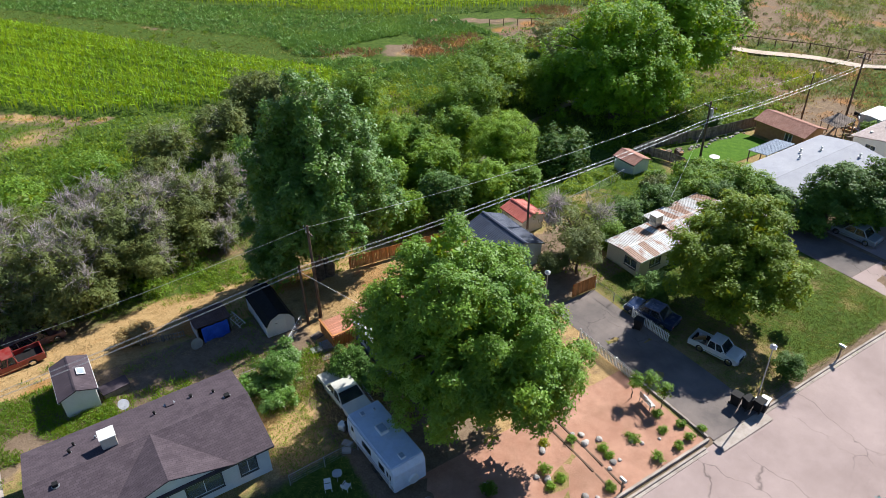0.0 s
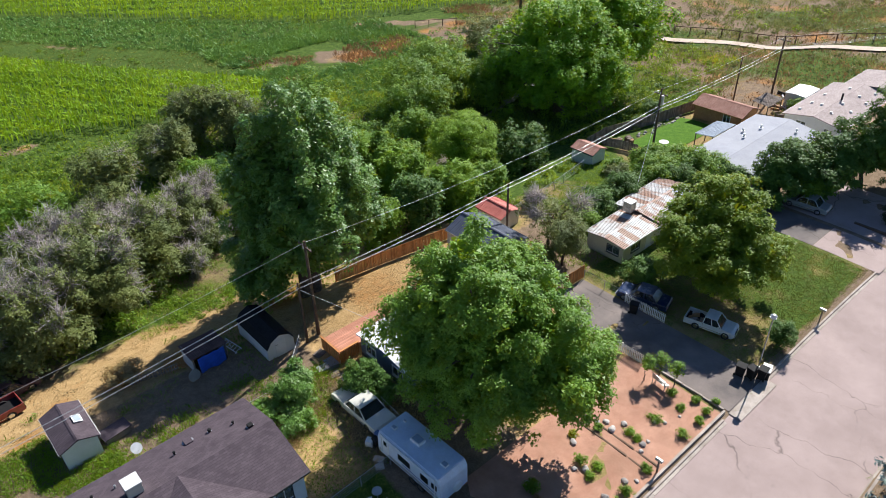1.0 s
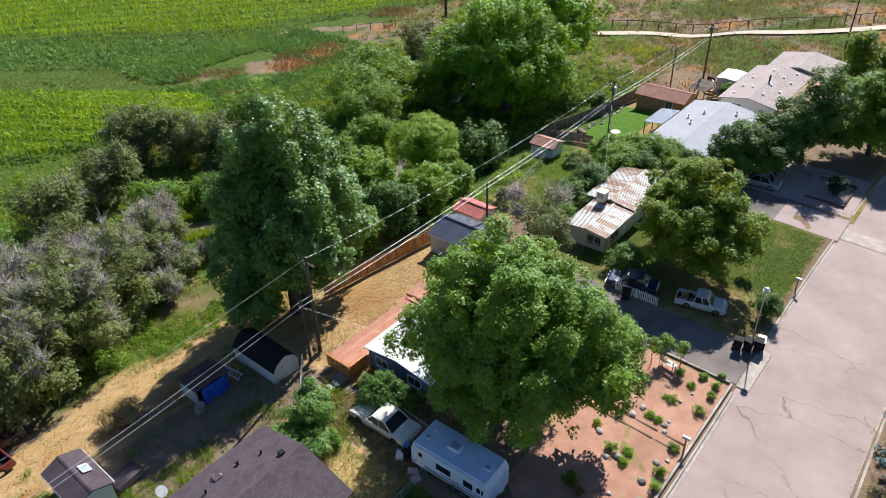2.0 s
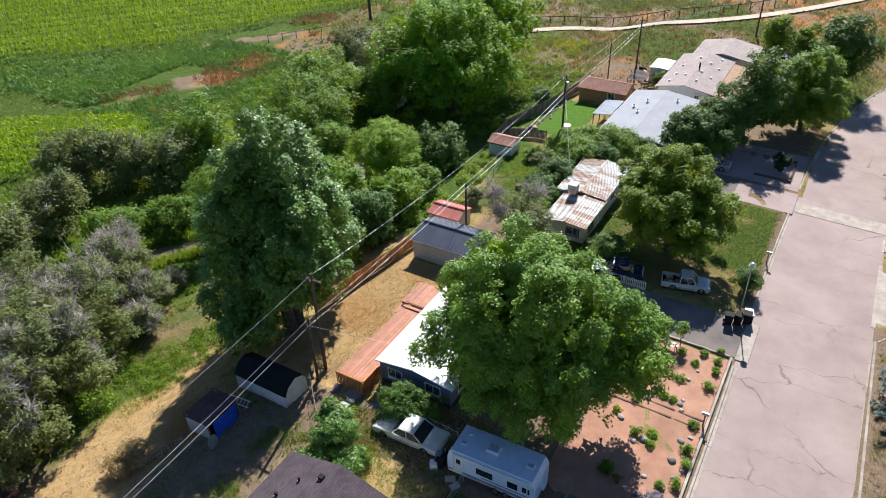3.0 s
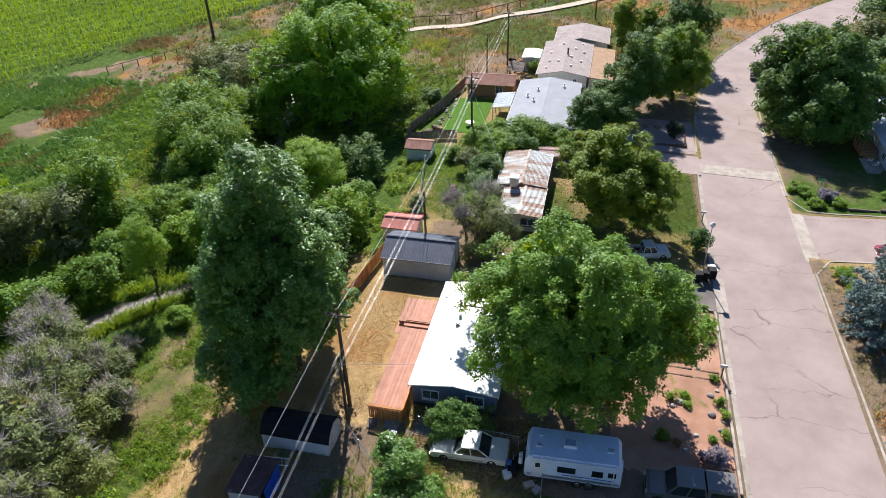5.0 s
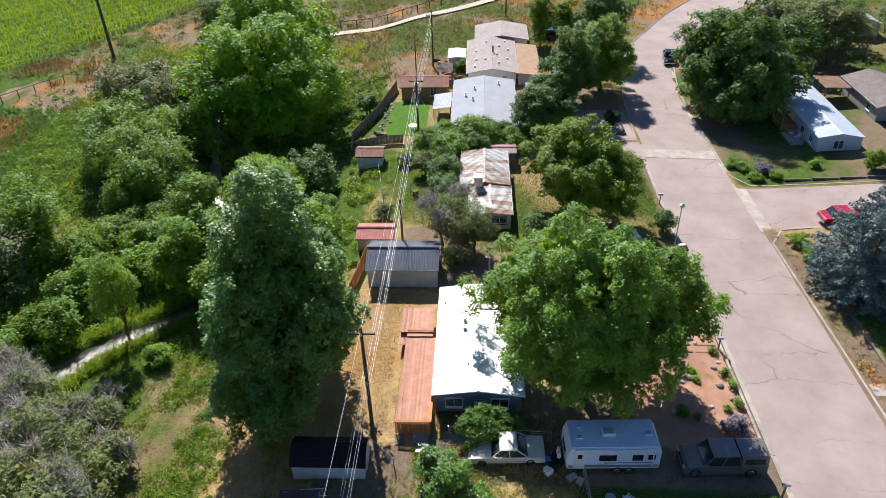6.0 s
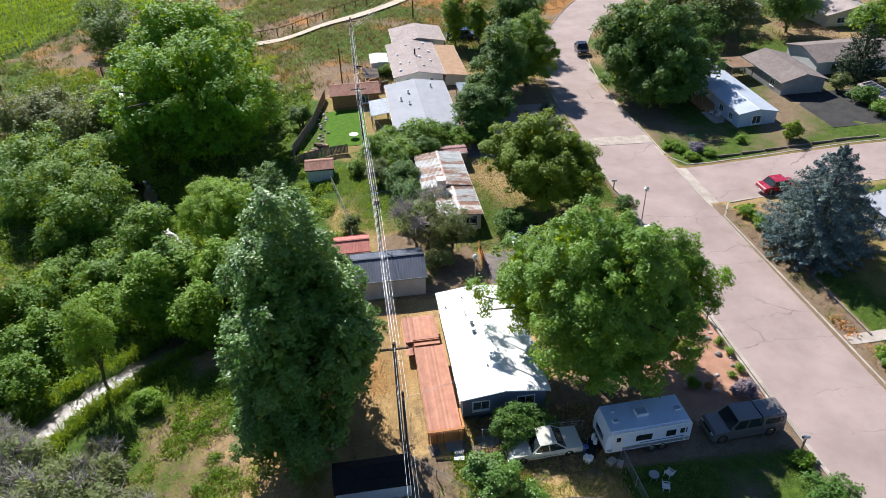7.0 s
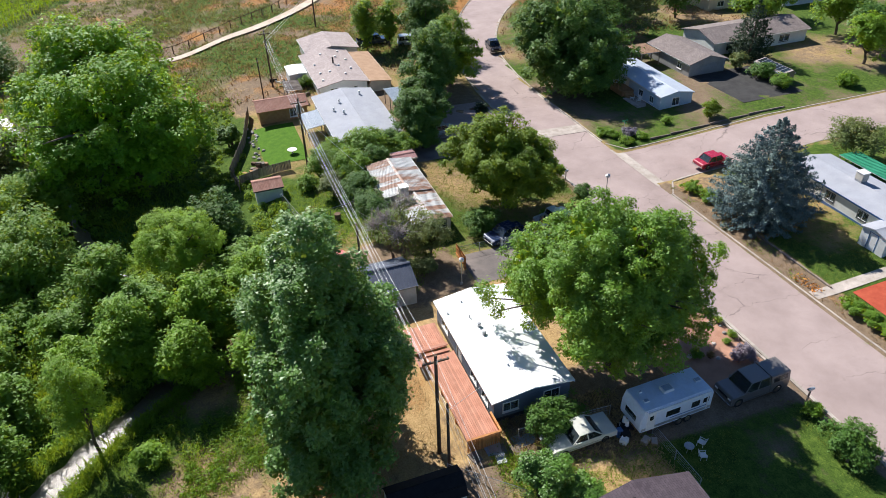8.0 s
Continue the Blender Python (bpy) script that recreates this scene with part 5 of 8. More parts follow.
cooler(-1.9, 36.9, roof_h(36.9) + 0.05, "white swamp cooler standing on a dark shingle roof")
for x, y, r, hgt, mat, kind in [(-4.2, 37.9, 0.09, 0.28, M_BLACK, 0), (-3.9, 38.6, 0.07, 0.25, M_BLACK, 0), (-5.3, 35.4, 0.16, 0.22, M_BLACK, 1), (1.1, 38.3, 0.07, 0.25, M_BLACK, 0), (2.2, 38.8, 0.26, 0.16, M_DARKSHINGLE, 1), (3.6, 38.6, 0.1, 0.2, M_BLACK, 0), (5.0, 38.0, 0.07, 0.2, M_BLACK, 0), (5.6, 36.7, 0.17, 0.22, M_BLACK, 1), (-2.6, 38.4, 0.06, 0.2, M_STEEL, 0)]:
    vent(x, y, roof_h(y), r, hgt, mat, "dark roof vent on brown shingles", kind)

# outbuildings in the yards
gable("metal_shed", "cream workshop shed with a blue-grey ribbed metal roof", 32.6, 41.3, 36.9, 47.6, 2.25, 0.9, M_GREYWALL, M_BLUEMETAL, "y", 0.18, sheets=0.9, ribs=4, category="shed", trim=M_STEEL, holes={"y0": [(1.5, 0.1, 0.95, 1.95, "door")]})
gable("red_shed", "low shed under a faded red metal roof", 38.4, 46.0, 41.0, 49.4, 1.9, 0.45, M_CREAM, M_REDMETAL, "y", 0.15, sheets=0.85, ribs=3, category="shed", trim=M_REDMETAL)
gable("cream_trailer", "cream trailer house front under rusted metal sheets", 42.6, 34.3, 48.3, 38.4, 2.05, 0.22, M_CREAM, M_RUSTY, "x", 0.2, sheets=0.85, ribs=4, category="trailer house", trim=M_WHITEPAINT, holes={"x0": [(2.3, 0.9, 1.3, 0.8, "w")], "y0": [(1.2, 0.9, 1.3, 0.8, "w"), (3.6, 0.15, 0.9, 1.85, "door")]}, frame_mat=M_DARKTRIM)
gable("cream_trailer", "longer cream trailer house part with a streaked rusty roof", 48.5, 34.4, 56.2, 39.4, 2.35, 0.3, M_CREAM, M_RUSTY, "x", 0.2, sheets=0.85, ribs=4, category="trailer house", trim=M_WHITEPAINT, holes={"y0": [(2.0, 0.9, 1.3, 0.8, "w"), (5.0, 0.9, 1.2, 0.8, "w")], "y1": [(2.0, 0.9, 1.2, 0.8, "w")]})
gable("red_porch", "dull red corrugated lean-to beside the trailer house", 57.0, 33.2, 59.0, 36.6, 1.9, 0.2, M_WEATHERED, M_DULLRED, "y", 0.1, sheets=0.7, ribs=4, category="lean-to")
cooler(47.9, 37.6, gz(47, 37) + 2.45, "weathered swamp cooler standing on a rusted roof")
gable("white_shed", "small white shed with a red-brown shingle roof", 57.2, 49.2, 59.6, 52.2, 2.1, 0.45, M_WHITESIDING, M_BROWNSHINGLE, "y", 0.2, category="shed", trim=M_DARKTRIM)
gable("grey_house", "white house under a pale grey low roof", 64.8, 32.8, 80.0, 40.9, 2.25, 0.62, M_WHITESIDING, M_GREYROOF, "x", 0.28, holes={"x0": [(1.4, 0.9, 1.2, 0.9, "w"), (5.0, 0.9, 1.2, 0.9, "w")], "y0": [(2.0, 0.9, 1.4, 0.9, "w"), (6.0, 0.15, 0.95, 2.0, "door"), (10.0, 0.9, 1.4, 0.9, "w")], "y1": [(3.0, 0.9, 1.2, 0.9, "w"), (8.0, 0.15, 1.6, 2.0, "door")]})
for x, y in [(75.5, 38.2), (73.5, 39.4), (71.8, 38.4), (77.6, 34.8)]:
    vent(x, y, gz(65, 34) + 2.25 + 0.62 * (1 - abs(y - 36.85) / 4.05) - 0.1, 0.12, 0.3, M_WHITEPAINT, "white roof vent on a pale roof")
gable("garden_studio", "brown board garden studio with a red-brown shingle roof", 78.6, 42.2, 82.6, 48.8, 2.2, 0.7, M_BROWNBOARD, M_BROWNSHINGLE, "y", 0.3, category="shed", trim=M_BROWNBOARD, holes={"x0": [(4.2, 0.75, 0.9, 1.2, "w")]})
gable("tan_house", "pale house under a tan shingle roof with white vents", 84.2, 32.0, 99.0, 39.2, 2.2, 0.65, M_WHITESIDING, M_TANROOF, "x", 0.3, holes={"x0": [(1.6, 0.9, 1.2, 0.9, "w"), (5.2, 0.9, 0.5, 0.8, "w")]})
gable("tan_addition", "beige side wing under an orange-tan roof", 84.0, 28.4, 97.6, 31.7, 1.75, 0.35, M_CREAM, M_ORANGEROOF, "x", 0.15, ridge=0.92, trim=M_CREAM)
gable("tan_house_end", "far wing of the pale house with a brown hipped roof", 99.6, 29.6, 107.4, 38.0, 2.35, 0.75, M_CREAM, M_TANROOF, "x", 0.3)
gable("white_shed", "tall white metal shed beside the tan-roofed house", 91.0, 39.8, 95.2, 42.4, 2.1, 0.12, M_GREYWALL, M_WHITEROOF, "x", 0.1, category="shed")
for i, (x, y) in enumerate([(86.0, 38.2), (89.0, 38.0), (93.0, 38.1), (96.6, 36.4), (86.8, 34.6), (90.6, 34.8), (94.8, 34.4), (97.6, 33.4), (88.6, 36.6), (89.4, 33.2), (93.6, 33.0)]):
    vent(x, y, gz(97, 34) - 0.12 + 2.2 + 0.65 * (1 - abs(y - 35.6) / 3.6) + 0.06, 0.15, 0.22, M_WHITEPAINT, "white roof vent on tan shingles", 1)
vent(91.6, 35.4, gz(97, 34) + 2.75, 0.12, 0.9, M_BLACK, "black stove pipe on tan shingles")


def canopy(name, label, x0, y0, x1, y1, h, material, tilt=0.25):
    """An open patio roof on posts."""
    z = gz((x0 + x1) / 2, (y0 + y1) / 2)
    top = thing(name, pose(x0, y0, z), label, "patio cover")
    n = max(2, round((x1 - x0) / 0.8))
    me = sheet_mesh("roof_sheet", (x1 - x0) / n, math.hypot(y1 - y0, tilt), 3, material)
    deck = part("roof", boxed(0, 0, -0.05, x1 - x0, y1 - y0, -0.006), M_WHITEPAINT, top)
    deck.matrix_basis = pose(0, 0, h, math.degrees(math.atan2(tilt, y1 - y0)))
    for i in range(n):
        piece("roof_sheet", me, deck, pose(i * (x1 - x0) / n, 0, 0))
    for x in (0.1, (x1 - x0) / 2, x1 - x0 - 0.1):
        part("post", boxed(x - 0.05, 0.08, -0.2, x + 0.05, 0.18, h), M_WEATHERED, top)
        part("post", boxed(x - 0.05, y1 - y0 - 0.2, -0.2, x + 0.05, y1 - y0 - 0.1, h + tilt * 0.8), M_WEATHERED, top)
    return top


canopy("patio_cover", "pale blue-grey metal patio cover beside the grey house", 70.2, 41.3, 75.4, 43.8, 2.15, M_LIGHTMETAL, -0.3)
canopy("carport", "pale metal carport roof beside the grey house", 73.2, 27.4, 78.8, 31.0, 2.1, M_LIGHTMETAL, 0.15)
canopy("carport", "orange-tan roofed carport between trailer house and garage", 75.0, -12.9, 79.4, -9.4, 2.2, M_ORANGEROOF, 0.1)
canopy("patio_cover", "low board patio cover behind the brown studio", 84.6, 41.6, 88.6, 44.0, 1.9, M_WEATHERED, 0.2)

# across the street
gable("blue_trailer", "pale blue trailer house with a white metal roof", 60.6, -8.3, 80.5, -3.2, 2.3, 0.45, M_BLUEWALL, M_SKYROOF, "x", 0.15, holes={"x0": [(1.9, 0.8, 1.1, 1.1, "w")], "y1": [(14.5, 0.8, 1.0, 0.9, "w"), (17.2, 0.8, 0.9, 0.9, "w"), (11.0, 0.15, 0.9, 1.9, "door")]}, skirt=M_WHITEPAINT, category="trailer house")
gable("garage", "grey garage with a brown-grey shingle roof and wide door", 68.4, -19.8, 79.0, -13.5, 2.3, 0.9, M_DULLGREY, M_WARMGREY, "x", 0.35, category="garage", holes={"x0": [(1.2, 0.05, 4.6, 2.0, "garage")], "y1": [(7.5, 0.9, 1.0, 0.9, "w")]})
gable("white_bungalow", "long white bungalow under a brown-grey roof", 74.6, -41.0, 82.6, -22.6, 2.4, 1.0, M_WHITESIDING, M_WARMGREY, "y", 0.4, holes={"x0": [(2.5, 0.8, 1.8, 1.0, "w"), (8.0, 0.8, 1.4, 1.0, "w"), (13.0, 0.8, 1.8, 1.0, "w")]}, frame_mat=M_DARKTRIM)
gable("corner_trailer", "white trailer house with blue trim and grey roof", 21.2, -9.6, 37.6, -4.2, 2.3, 0.45, M_WHITESIDING, M_GREYROOF, "x", 0.25, trim=M_BLUETRIM, frame_mat=M_DARKTRIM, skirt=M_BLUETRIM, category="trailer house",
      holes={"y1": [(1.6, 0.95, 0.9, 0.85, "w"), (5.2, 0.95, 1.1, 0.85, "w"), (9.4, 0.95, 1.1, 0.85, "w"), (3.6, 0.2, 0.9, 1.9, "door"), (13.0, 0.95, 1.1, 0.85, "w")]})
gable("entry_porch", "white entry porch with blue trim and door", 22.4, -4.0, 25.2, -1.6, 2.1, 0.35, M_WHITESIDING, M_GREYROOF, "y", 0.15, trim=M_BLUETRIM, category="porch", holes={"y1": [(0.8, 0.15, 0.9, 1.85, "door")]})
cooler(31.2, -7.2, gz(30, -6) + 2.6, "white swamp cooler standing on a grey roof")
canopy("shade_awning", "green shade awning behind the blue-trimmed house", 30.5, -13.0, 37.0, -10.2, 1.9, surf("green_canvas", (0.02, 0.22, 0.11), (0.03, 0.3, 0.16), 1.0, 0.7), 0.1)
SOLAR = gable("solar_shed", "weathered board shed carrying dark solar panels", 60.6, -25.8, 66.4, -23.6, 1.6, 0.3, M_WEATHERED, M_TANROOF, "x", 0.1, category="shed", ridge=0.2)
for i in range(7):
    s = part("solar_panel", boxed(0, 0, 0, 0.72, 1.5, 0.035, 0.006), M_STEEL, SOLAR)
    s.matrix_basis = pose(0.25 + i * 0.78, 0.5, 2.02, -10)
    part("cell_sheet", boxed(0.03, 0.03, 0.036, 0.69, 1.47, 0.042), M_CARGLASS, s)
for x0, y0, x1, y1, wl, rf, lb in [(96, -48, 108, -38, M_CREAM, M_TANROOF, "beige house among trees under a tan roof"), (104, -30, 114, -24, M_WHITESIDING, M_GREYROOF, "white house beyond the trees with a grey roof"), (92, -62, 102, -52, M_GREYWALL, M_TANROOF, "grey house at the end of the side street")]:
    gable("far_house", lb, x0, y0, x1, y1, 2.5, 1.1, wl, rf, "x", 0.4, holes={"x0": [(2.0, 0.9, 1.4, 1.0, "w")], "y1": [(3.0, 0.9, 1.4, 1.0, "w")]})

# ---- deck, fences, sheds of the near yard ----
def slat_row(parent, p, q, h, width, gap, material, thick=0.022, lift=0.05, name="slat", pointed=False, jitter=0.0):
    """Upright boards from p to q, each an object on one shared mesh."""
    p, q = Vector(p), Vector(q)
    run = (q - p).length
    n = max(1, int(run / (width + gap)))
    bm = bmesh.new()
    if pointed:
        prism(bm, [(-width / 2, 0), (width / 2, 0), (width / 2, h - width * 0.6), (0, h), (-width / 2, h - width * 0.6)], 1, -thick / 2, thick / 2)
    else:
        box(bm, -width / 2, -thick / 2, 0, width / 2, thick / 2, h)
    me = bpy.data.meshes.new(name)
    bm.to_mesh(me)
    bm.free()
    me.materials.append(material)
    ang = math.degrees(math.atan2(q.y - p.y, q.x - p.x))
    for i in range(n):
        c = p.lerp(q, (i + 0.5) / n)
        piece(name, me, parent, pose(c.x, c.y, c.z + lift + random.uniform(-jitter, jitter), random.uniform(-jitter, jitter) * 40, 0, ang))


def fence(name, label, pts, h, width, gap, material, pointed=False, rail=True, jitter=0.01, posts=2.2, slat="slat"):
    """A board fence along a line of (x, y), on the ground: posts, rails and boards."""
    x0, y0 = pts[0]
    top = thing(name, pose(x0, y0, gz(x0, y0)), label, "fence")
    for (ax, ay), (bx, by) in zip(pts, pts[1:]):
        ln = math.hypot(bx - ax, by - ay)
        n = max(1, round(ln / posts))
        nx, ny = -(by - ay) / ln * 0.045, (bx - ax) / ln * 0.045
        for i in range(n):
            a = (ax + (bx - ax) * i / n, ay + (by - ay) * i / n)
            b = (ax + (bx - ax) * (i + 1) / n, ay + (by - ay) * (i + 1) / n)
            pa, pb = [Vector((p[0] - x0, p[1] - y0, gz(*p) - gz(x0, y0))) for p in (a, b)]
            part("post", boxed(pa.x + nx * 2 - 0.05, pa.y + ny * 2 - 0.05, pa.z - 0.2, pa.x + nx * 2 + 0.05, pa.y + ny * 2 + 0.05, pa.z + h * 0.98), material, top)
            if rail:
                for z in (0.25, 0.8):
                    part("rail", cyl(bmesh.new(), pa + Vector((nx, ny, h * z)), pb + Vector((nx, ny, h * z)), 0.04, 0.04, 4), material, top)
            slat_row(top, pa, pb, h, width, gap, material, pointed=pointed, jitter=jitter, name=slat)
    return top


def wire_fence(name, label, pts, h, material, posts=2.6, mesh_wires=5, r=0.03):
    """Posts with strands of wire between them."""
    x0, y0 = pts[0]
    top = thing(name, pose(x0, y0, gz(x0, y0)), label, "fence")
    for (ax, ay), (bx, by) in zip(pts, pts[1:]):
        ln = math.hypot(bx - ax, by - ay)
        n = max(1, round(ln / posts))
        q = [Vector((ax + (bx - ax) * i / n - x0, ay + (by - ay) * i / n - y0, gz(ax + (bx - ax) * i / n, ay + (by - ay) * i / n) - gz(x0, y0))) for i in range(n + 1)]
        for i, p in enumerate(q):
            part("post", cyl(bmesh.new(), p - Vector((0, 0, 0.2)), p + Vector((0, 0, h)), r * 1.3, r * 1.2, 7), material, top)
            if i:
                for k in range(mesh_wires):
                    z = Vector((0, 0, h * (k + 1) / mesh_wires - 0.03))
                    part("rail" if k == mesh_wires - 1 else "strand", cyl(bmesh.new(), q[i - 1] + z, p + z, r * 0.8 if k == mesh_wires - 1 else 0.008, None, 4), material, top)
    return top


# stained deck along the house wall
dz = gz(16, 42) + 1.05
deck = thing("deck", pose(0, 0, dz), "red-stained raised timber deck with steps", "deck")


def deck_boards(x0, y0, x1, y1, z, parent):
    n = round((y1 - y0) / 0.15)
    bm = boxed(0, 0.004, -0.03, x1 - x0, (y1 - y0) / n - 0.006, 0)
    me = bpy.data.meshes.new("board")
    bm.to_mesh(me)
    bm.free()
    me.materials.append(M_DECK)
    for i in range(n):
        piece("board", me, parent, pose(x0 + random.uniform(-0.015, 0.015), y0 + i * (y1 - y0) / n, z))


deck_boards(15.2, 40.95, 24.2, 43.35, 0.0, deck)
deck_boards(25.0, 41.2, 28.1, 43.95, -0.12, deck)
deck_boards(23.8, 43.4, 28.1, 44.0, -0.42, deck)
for z, y in ((-0.32, 24.55), (0.10, 24.25), (0.22, 24.8)):
    part("step", boxed(y, 41.2, z - 0.05, y + 0.3, 43.3, z), M_DECK, deck)
    part("riser", boxed(y + 0.25, 41.2, z - 0.3, y + 0.28, 43.3, z - 0.052), M_CEDAR, deck)
part("beam", boxed(15.25, 43.2, -0.25, 24.1, 43.3, -0.031), M_CEDAR, deck)
part("beam", boxed(25.0, 43.8, -0.35, 28.0, 43.9, -0.151), M_CEDAR, deck)
part("joist", boxed(15.25, 41.0, -0.25, 15.35, 43.19, -0.031), M_CEDAR, deck)
for x in (15.3, 18, 21, 24):
    part("post", boxed(x, 43.08, -1.3, x + 0.1, 43.18, -0.031), M_CEDAR, deck)
slat_row(deck, (15.15, 43.4, -1.0), (15.15, 40.9, -1.0), 1.22, 0.11, 0.03, M_CEDAR)
part("rail", boxed(15.08, 40.85, 0.24, 15.24, 43.45, 0.30), M_CEDAR, deck)
slat_row(deck, (15.2, 40.88, -1.0), (17.0, 40.88, -1.0), 1.22, 0.11, 0.03, M_CEDAR)
part("rail", boxed(15.2, 40.8, 0.24, 17.0, 40.95, 0.30), M_CEDAR, deck)

fence("board_fence", "orange cedar board fence behind the dry yard", [(21.5, 50.6), (32.6, 48.9), (37.9, 48.3)], 1.35, 0.14, 0.012, M_CEDAR)
fence("wooden_gate", "orange board gate across the driveway end", [(35.7, 35.35), (38.3, 35.35)], 1.4, 0.14, 0.012, M_CEDAR)
fence("picket_fence", "white picket fence along the asphalt driveway", [(32.45, 31.0), (32.45, 24.9)], 0.95, 0.08, 0.075, M_WHITEPAINT, pointed=True, slat="picket")
fence("picket_fence", "white picket panel beside the parked cars", [(38.0, 30.6), (38.0, 26.6)], 0.95, 0.08, 0.075, M_WHITEPAINT, pointed=True, slat="picket")
fence("board_fence", "silvered board fence along the garden", [(62.0, 53.6), (66.4, 54.2), (74.0, 51.6), (83.0, 49.9)], 1.5, 0.15, 0.012, M_WEATHERED)
fence("board_fence", "silvered board fence closing the garden", [(63.6, 53.4), (63.4, 47.2)], 1.2, 0.15, 0.012, M_WEATHERED)
fence("picket_fence", "old dark pickets leaning along the dry yard", [(2.2, 50.0), (5.6, 49.1)], 0.7, 0.07, 0.12, M_WEATHERED, pointed=True, jitter=0.03, slat="picket")
fence("board_fence", "low board fence beside the corner drive", [(40.6, -24.5), (36.0, -24.0), (30.0, -22.0)], 1.0, 0.14, 0.1, M_WEATHERED)
wire_fence("wire_fence", "chain-link fence along the driveway verge", [(38.15, 35.2), (38.15, 30.7)], 1.0, M_STEEL)
wire_fence("wire_fence", "thin wire fence across the side yard", [(15.0, 39.6), (14.6, 32.5)], 1.1, M_STEEL)
wire_fence("wire_fence", "thin wire fence before the shaded lawn", [(12.0, 30.6), (7.0, 30.4)], 1.0, M_STEEL)
wire_fence("wire_fence", "old wire fence down the back of the yards", [(42.0, 47.4), (49.0, 48.2), (56.0, 49.5)], 1.1, M_STEEL)
wire_fence("wire_fence", "wire fence between two back yards", [(49.0, 48.0), (50.3, 45.2), (51.0, 42.0)], 1.1, M_STEEL)
wire_fence("wire_fence", "wire fence beside the barn shed", [(14.2, 45.2), (10.4, 41.2), (2.0, 41.3)], 0.9, M_STEEL)
wire_fence("field_fence", "dark post-and-rail fence at the corn edge", [(83.0, 112.5), (90.0, 108.2), (96.0, 104.5)], 1.3, M_TIMBER, posts=2.6, mesh_wires=2, r=0.06)
wire_fence("field_fence", "dark post-and-rail fence along the gravel track", [(107.0, 88.0), (114.0, 77.5), (120.0, 68.0), (126.0, 50.0), (136.0, 38.5), (146.0, 31.0), (170.0, 19.0)], 1.5, M_TIMBER, posts=3.0, mesh_wires=2, r=0.085)

# low barn shed, junk shelter and store shed
def barn():
    top = thing("barn_shed", pose(11.2, 45.0, gz(12.4, 47) - 0.1), "white barn shed with a black gambrel roof", "shed")
    prof = [(0, 0), (2.4, 0), (2.4, 1.25), (2.0, 1.85), (1.2, 2.2), (0.4, 1.85), (0, 1.25)]
    part("wall", prism(bmesh.new(), prof, 1, 0.0, 0.08), M_WHITESIDING, top)
    part("wall", prism(bmesh.new(), prof, 1, 4.72, 4.8), M_WHITESIDING, top)
    for x in (0.0, 2.32):
        part("wall", boxed(x, 0.081, 0, x + 0.08, 4.719, 1.24), M_WHITESIDING, top)
    for a, b in zip(prof[2:], prof[3:]):
        n = Vector((b[1] - a[1], 0, -(b[0] - a[0]))).normalized()
        bm = bmesh.new()
        q = [Vector((a[0], 0, a[1])), Vector((b[0], 0, b[1]))]
        lo = [bm.verts.new((p.x + n.x * o, y, p.z + n.z * o)) for o in (0.0, 0.05) for p in q for y in (-0.12, 4.92)]
        for f in ((0, 1, 3, 2), (4, 6, 7, 5), (0, 2, 6, 4), (1, 5, 7, 3), (0, 4, 5, 1), (2, 3, 7, 6)):
            bm.faces.new([lo[i] for i in f])
        bmesh.ops.recalc_face_normals(bm, faces=bm.faces)
        part("roof", bm, M_BLACK, top)
    d = part("door", boxed(0.75, -0.04, 0.05, 1.65, -0.004, 1.6), M_WHITEPAINT, top)
    part("hinge", boxed(0.76, -0.05, 1.3, 0.95, -0.041, 1.34), M_BLACK, d)


barn()
jz = gz(7.5, 49)
junk = thing("lean_to", pose(6.3, 47.6, jz), "low corrugated shelter with a blue tarp front", "shelter")
part("wall", boxed(0, 0.1, 0, 0.05, 2.2, 1.5), M_GREYWALL, junk)
part("wall", boxed(2.75, 0.1, 0, 2.8, 2.2, 1.5), M_GREYWALL, junk)
part("wall", boxed(0.05, 2.15, 0, 2.75, 2.2, 1.4), M_WEATHERED, junk)
rs = sheet_mesh("roof_sheet", 0.75, 2.5, 4, surf("brown_rusted_sheet", (0.10, 0.055, 0.045), (0.17, 0.10, 0.085), 1.5, 0.8, bump=0.1, vary=0.2))
for i in range(4):
    piece("roof_sheet", rs, junk, pose(-0.1 + i * 0.75, -0.1, 1.62, -4))
for x in (0.02, 2.72):
    part("post", boxed(x, 0.0, 0, x + 0.08, 0.08, 1.6), M_WEATHERED, junk)
bm = bmesh.new()
bmesh.ops.create_grid(bm, x_segments=22, y_segments=14, size=0.5)
for v in bm.verts:
    u, w = v.co.x, v.co.y
    v.co = Vector((7.75 + u * 2.2, 47.5 - 0.10 * math.sin(u * 11) * (0.5 - w) - 0.12 * (0.5 - w), jz + 0.78 + w * 1.45 + 0.03 * math.sin(u * 17)))
bmesh.ops.solidify(bm, geom=bm.faces[:], thickness=0.012)
tagged(part("tarp", bm, M_TARP, None, smooth=True), "creased blue tarp hung before a low shelter", "tarp")
drum = thing("satellite_dish", pose(6.0, 47.1, jz + 0.55, 75, 0, 10), "grey dish leaning against the shelter", "dish")
part("reflector", cyl(bmesh.new(), (0, 0, 0), (0, 0, 0.06), 0.42, 0.5, 20), M_STEEL, drum)
part("arm", cyl(bmesh.new(), (0, 0, 0.06), (0.1, 0, 0.4), 0.02), M_STEEL, drum)
lad = thing("lawn_chair", pose(9.7, 47.3, gz(9.7, 47.3), 0, 0, 25), "white folding lounger tipped beside the barn shed", "lounger")
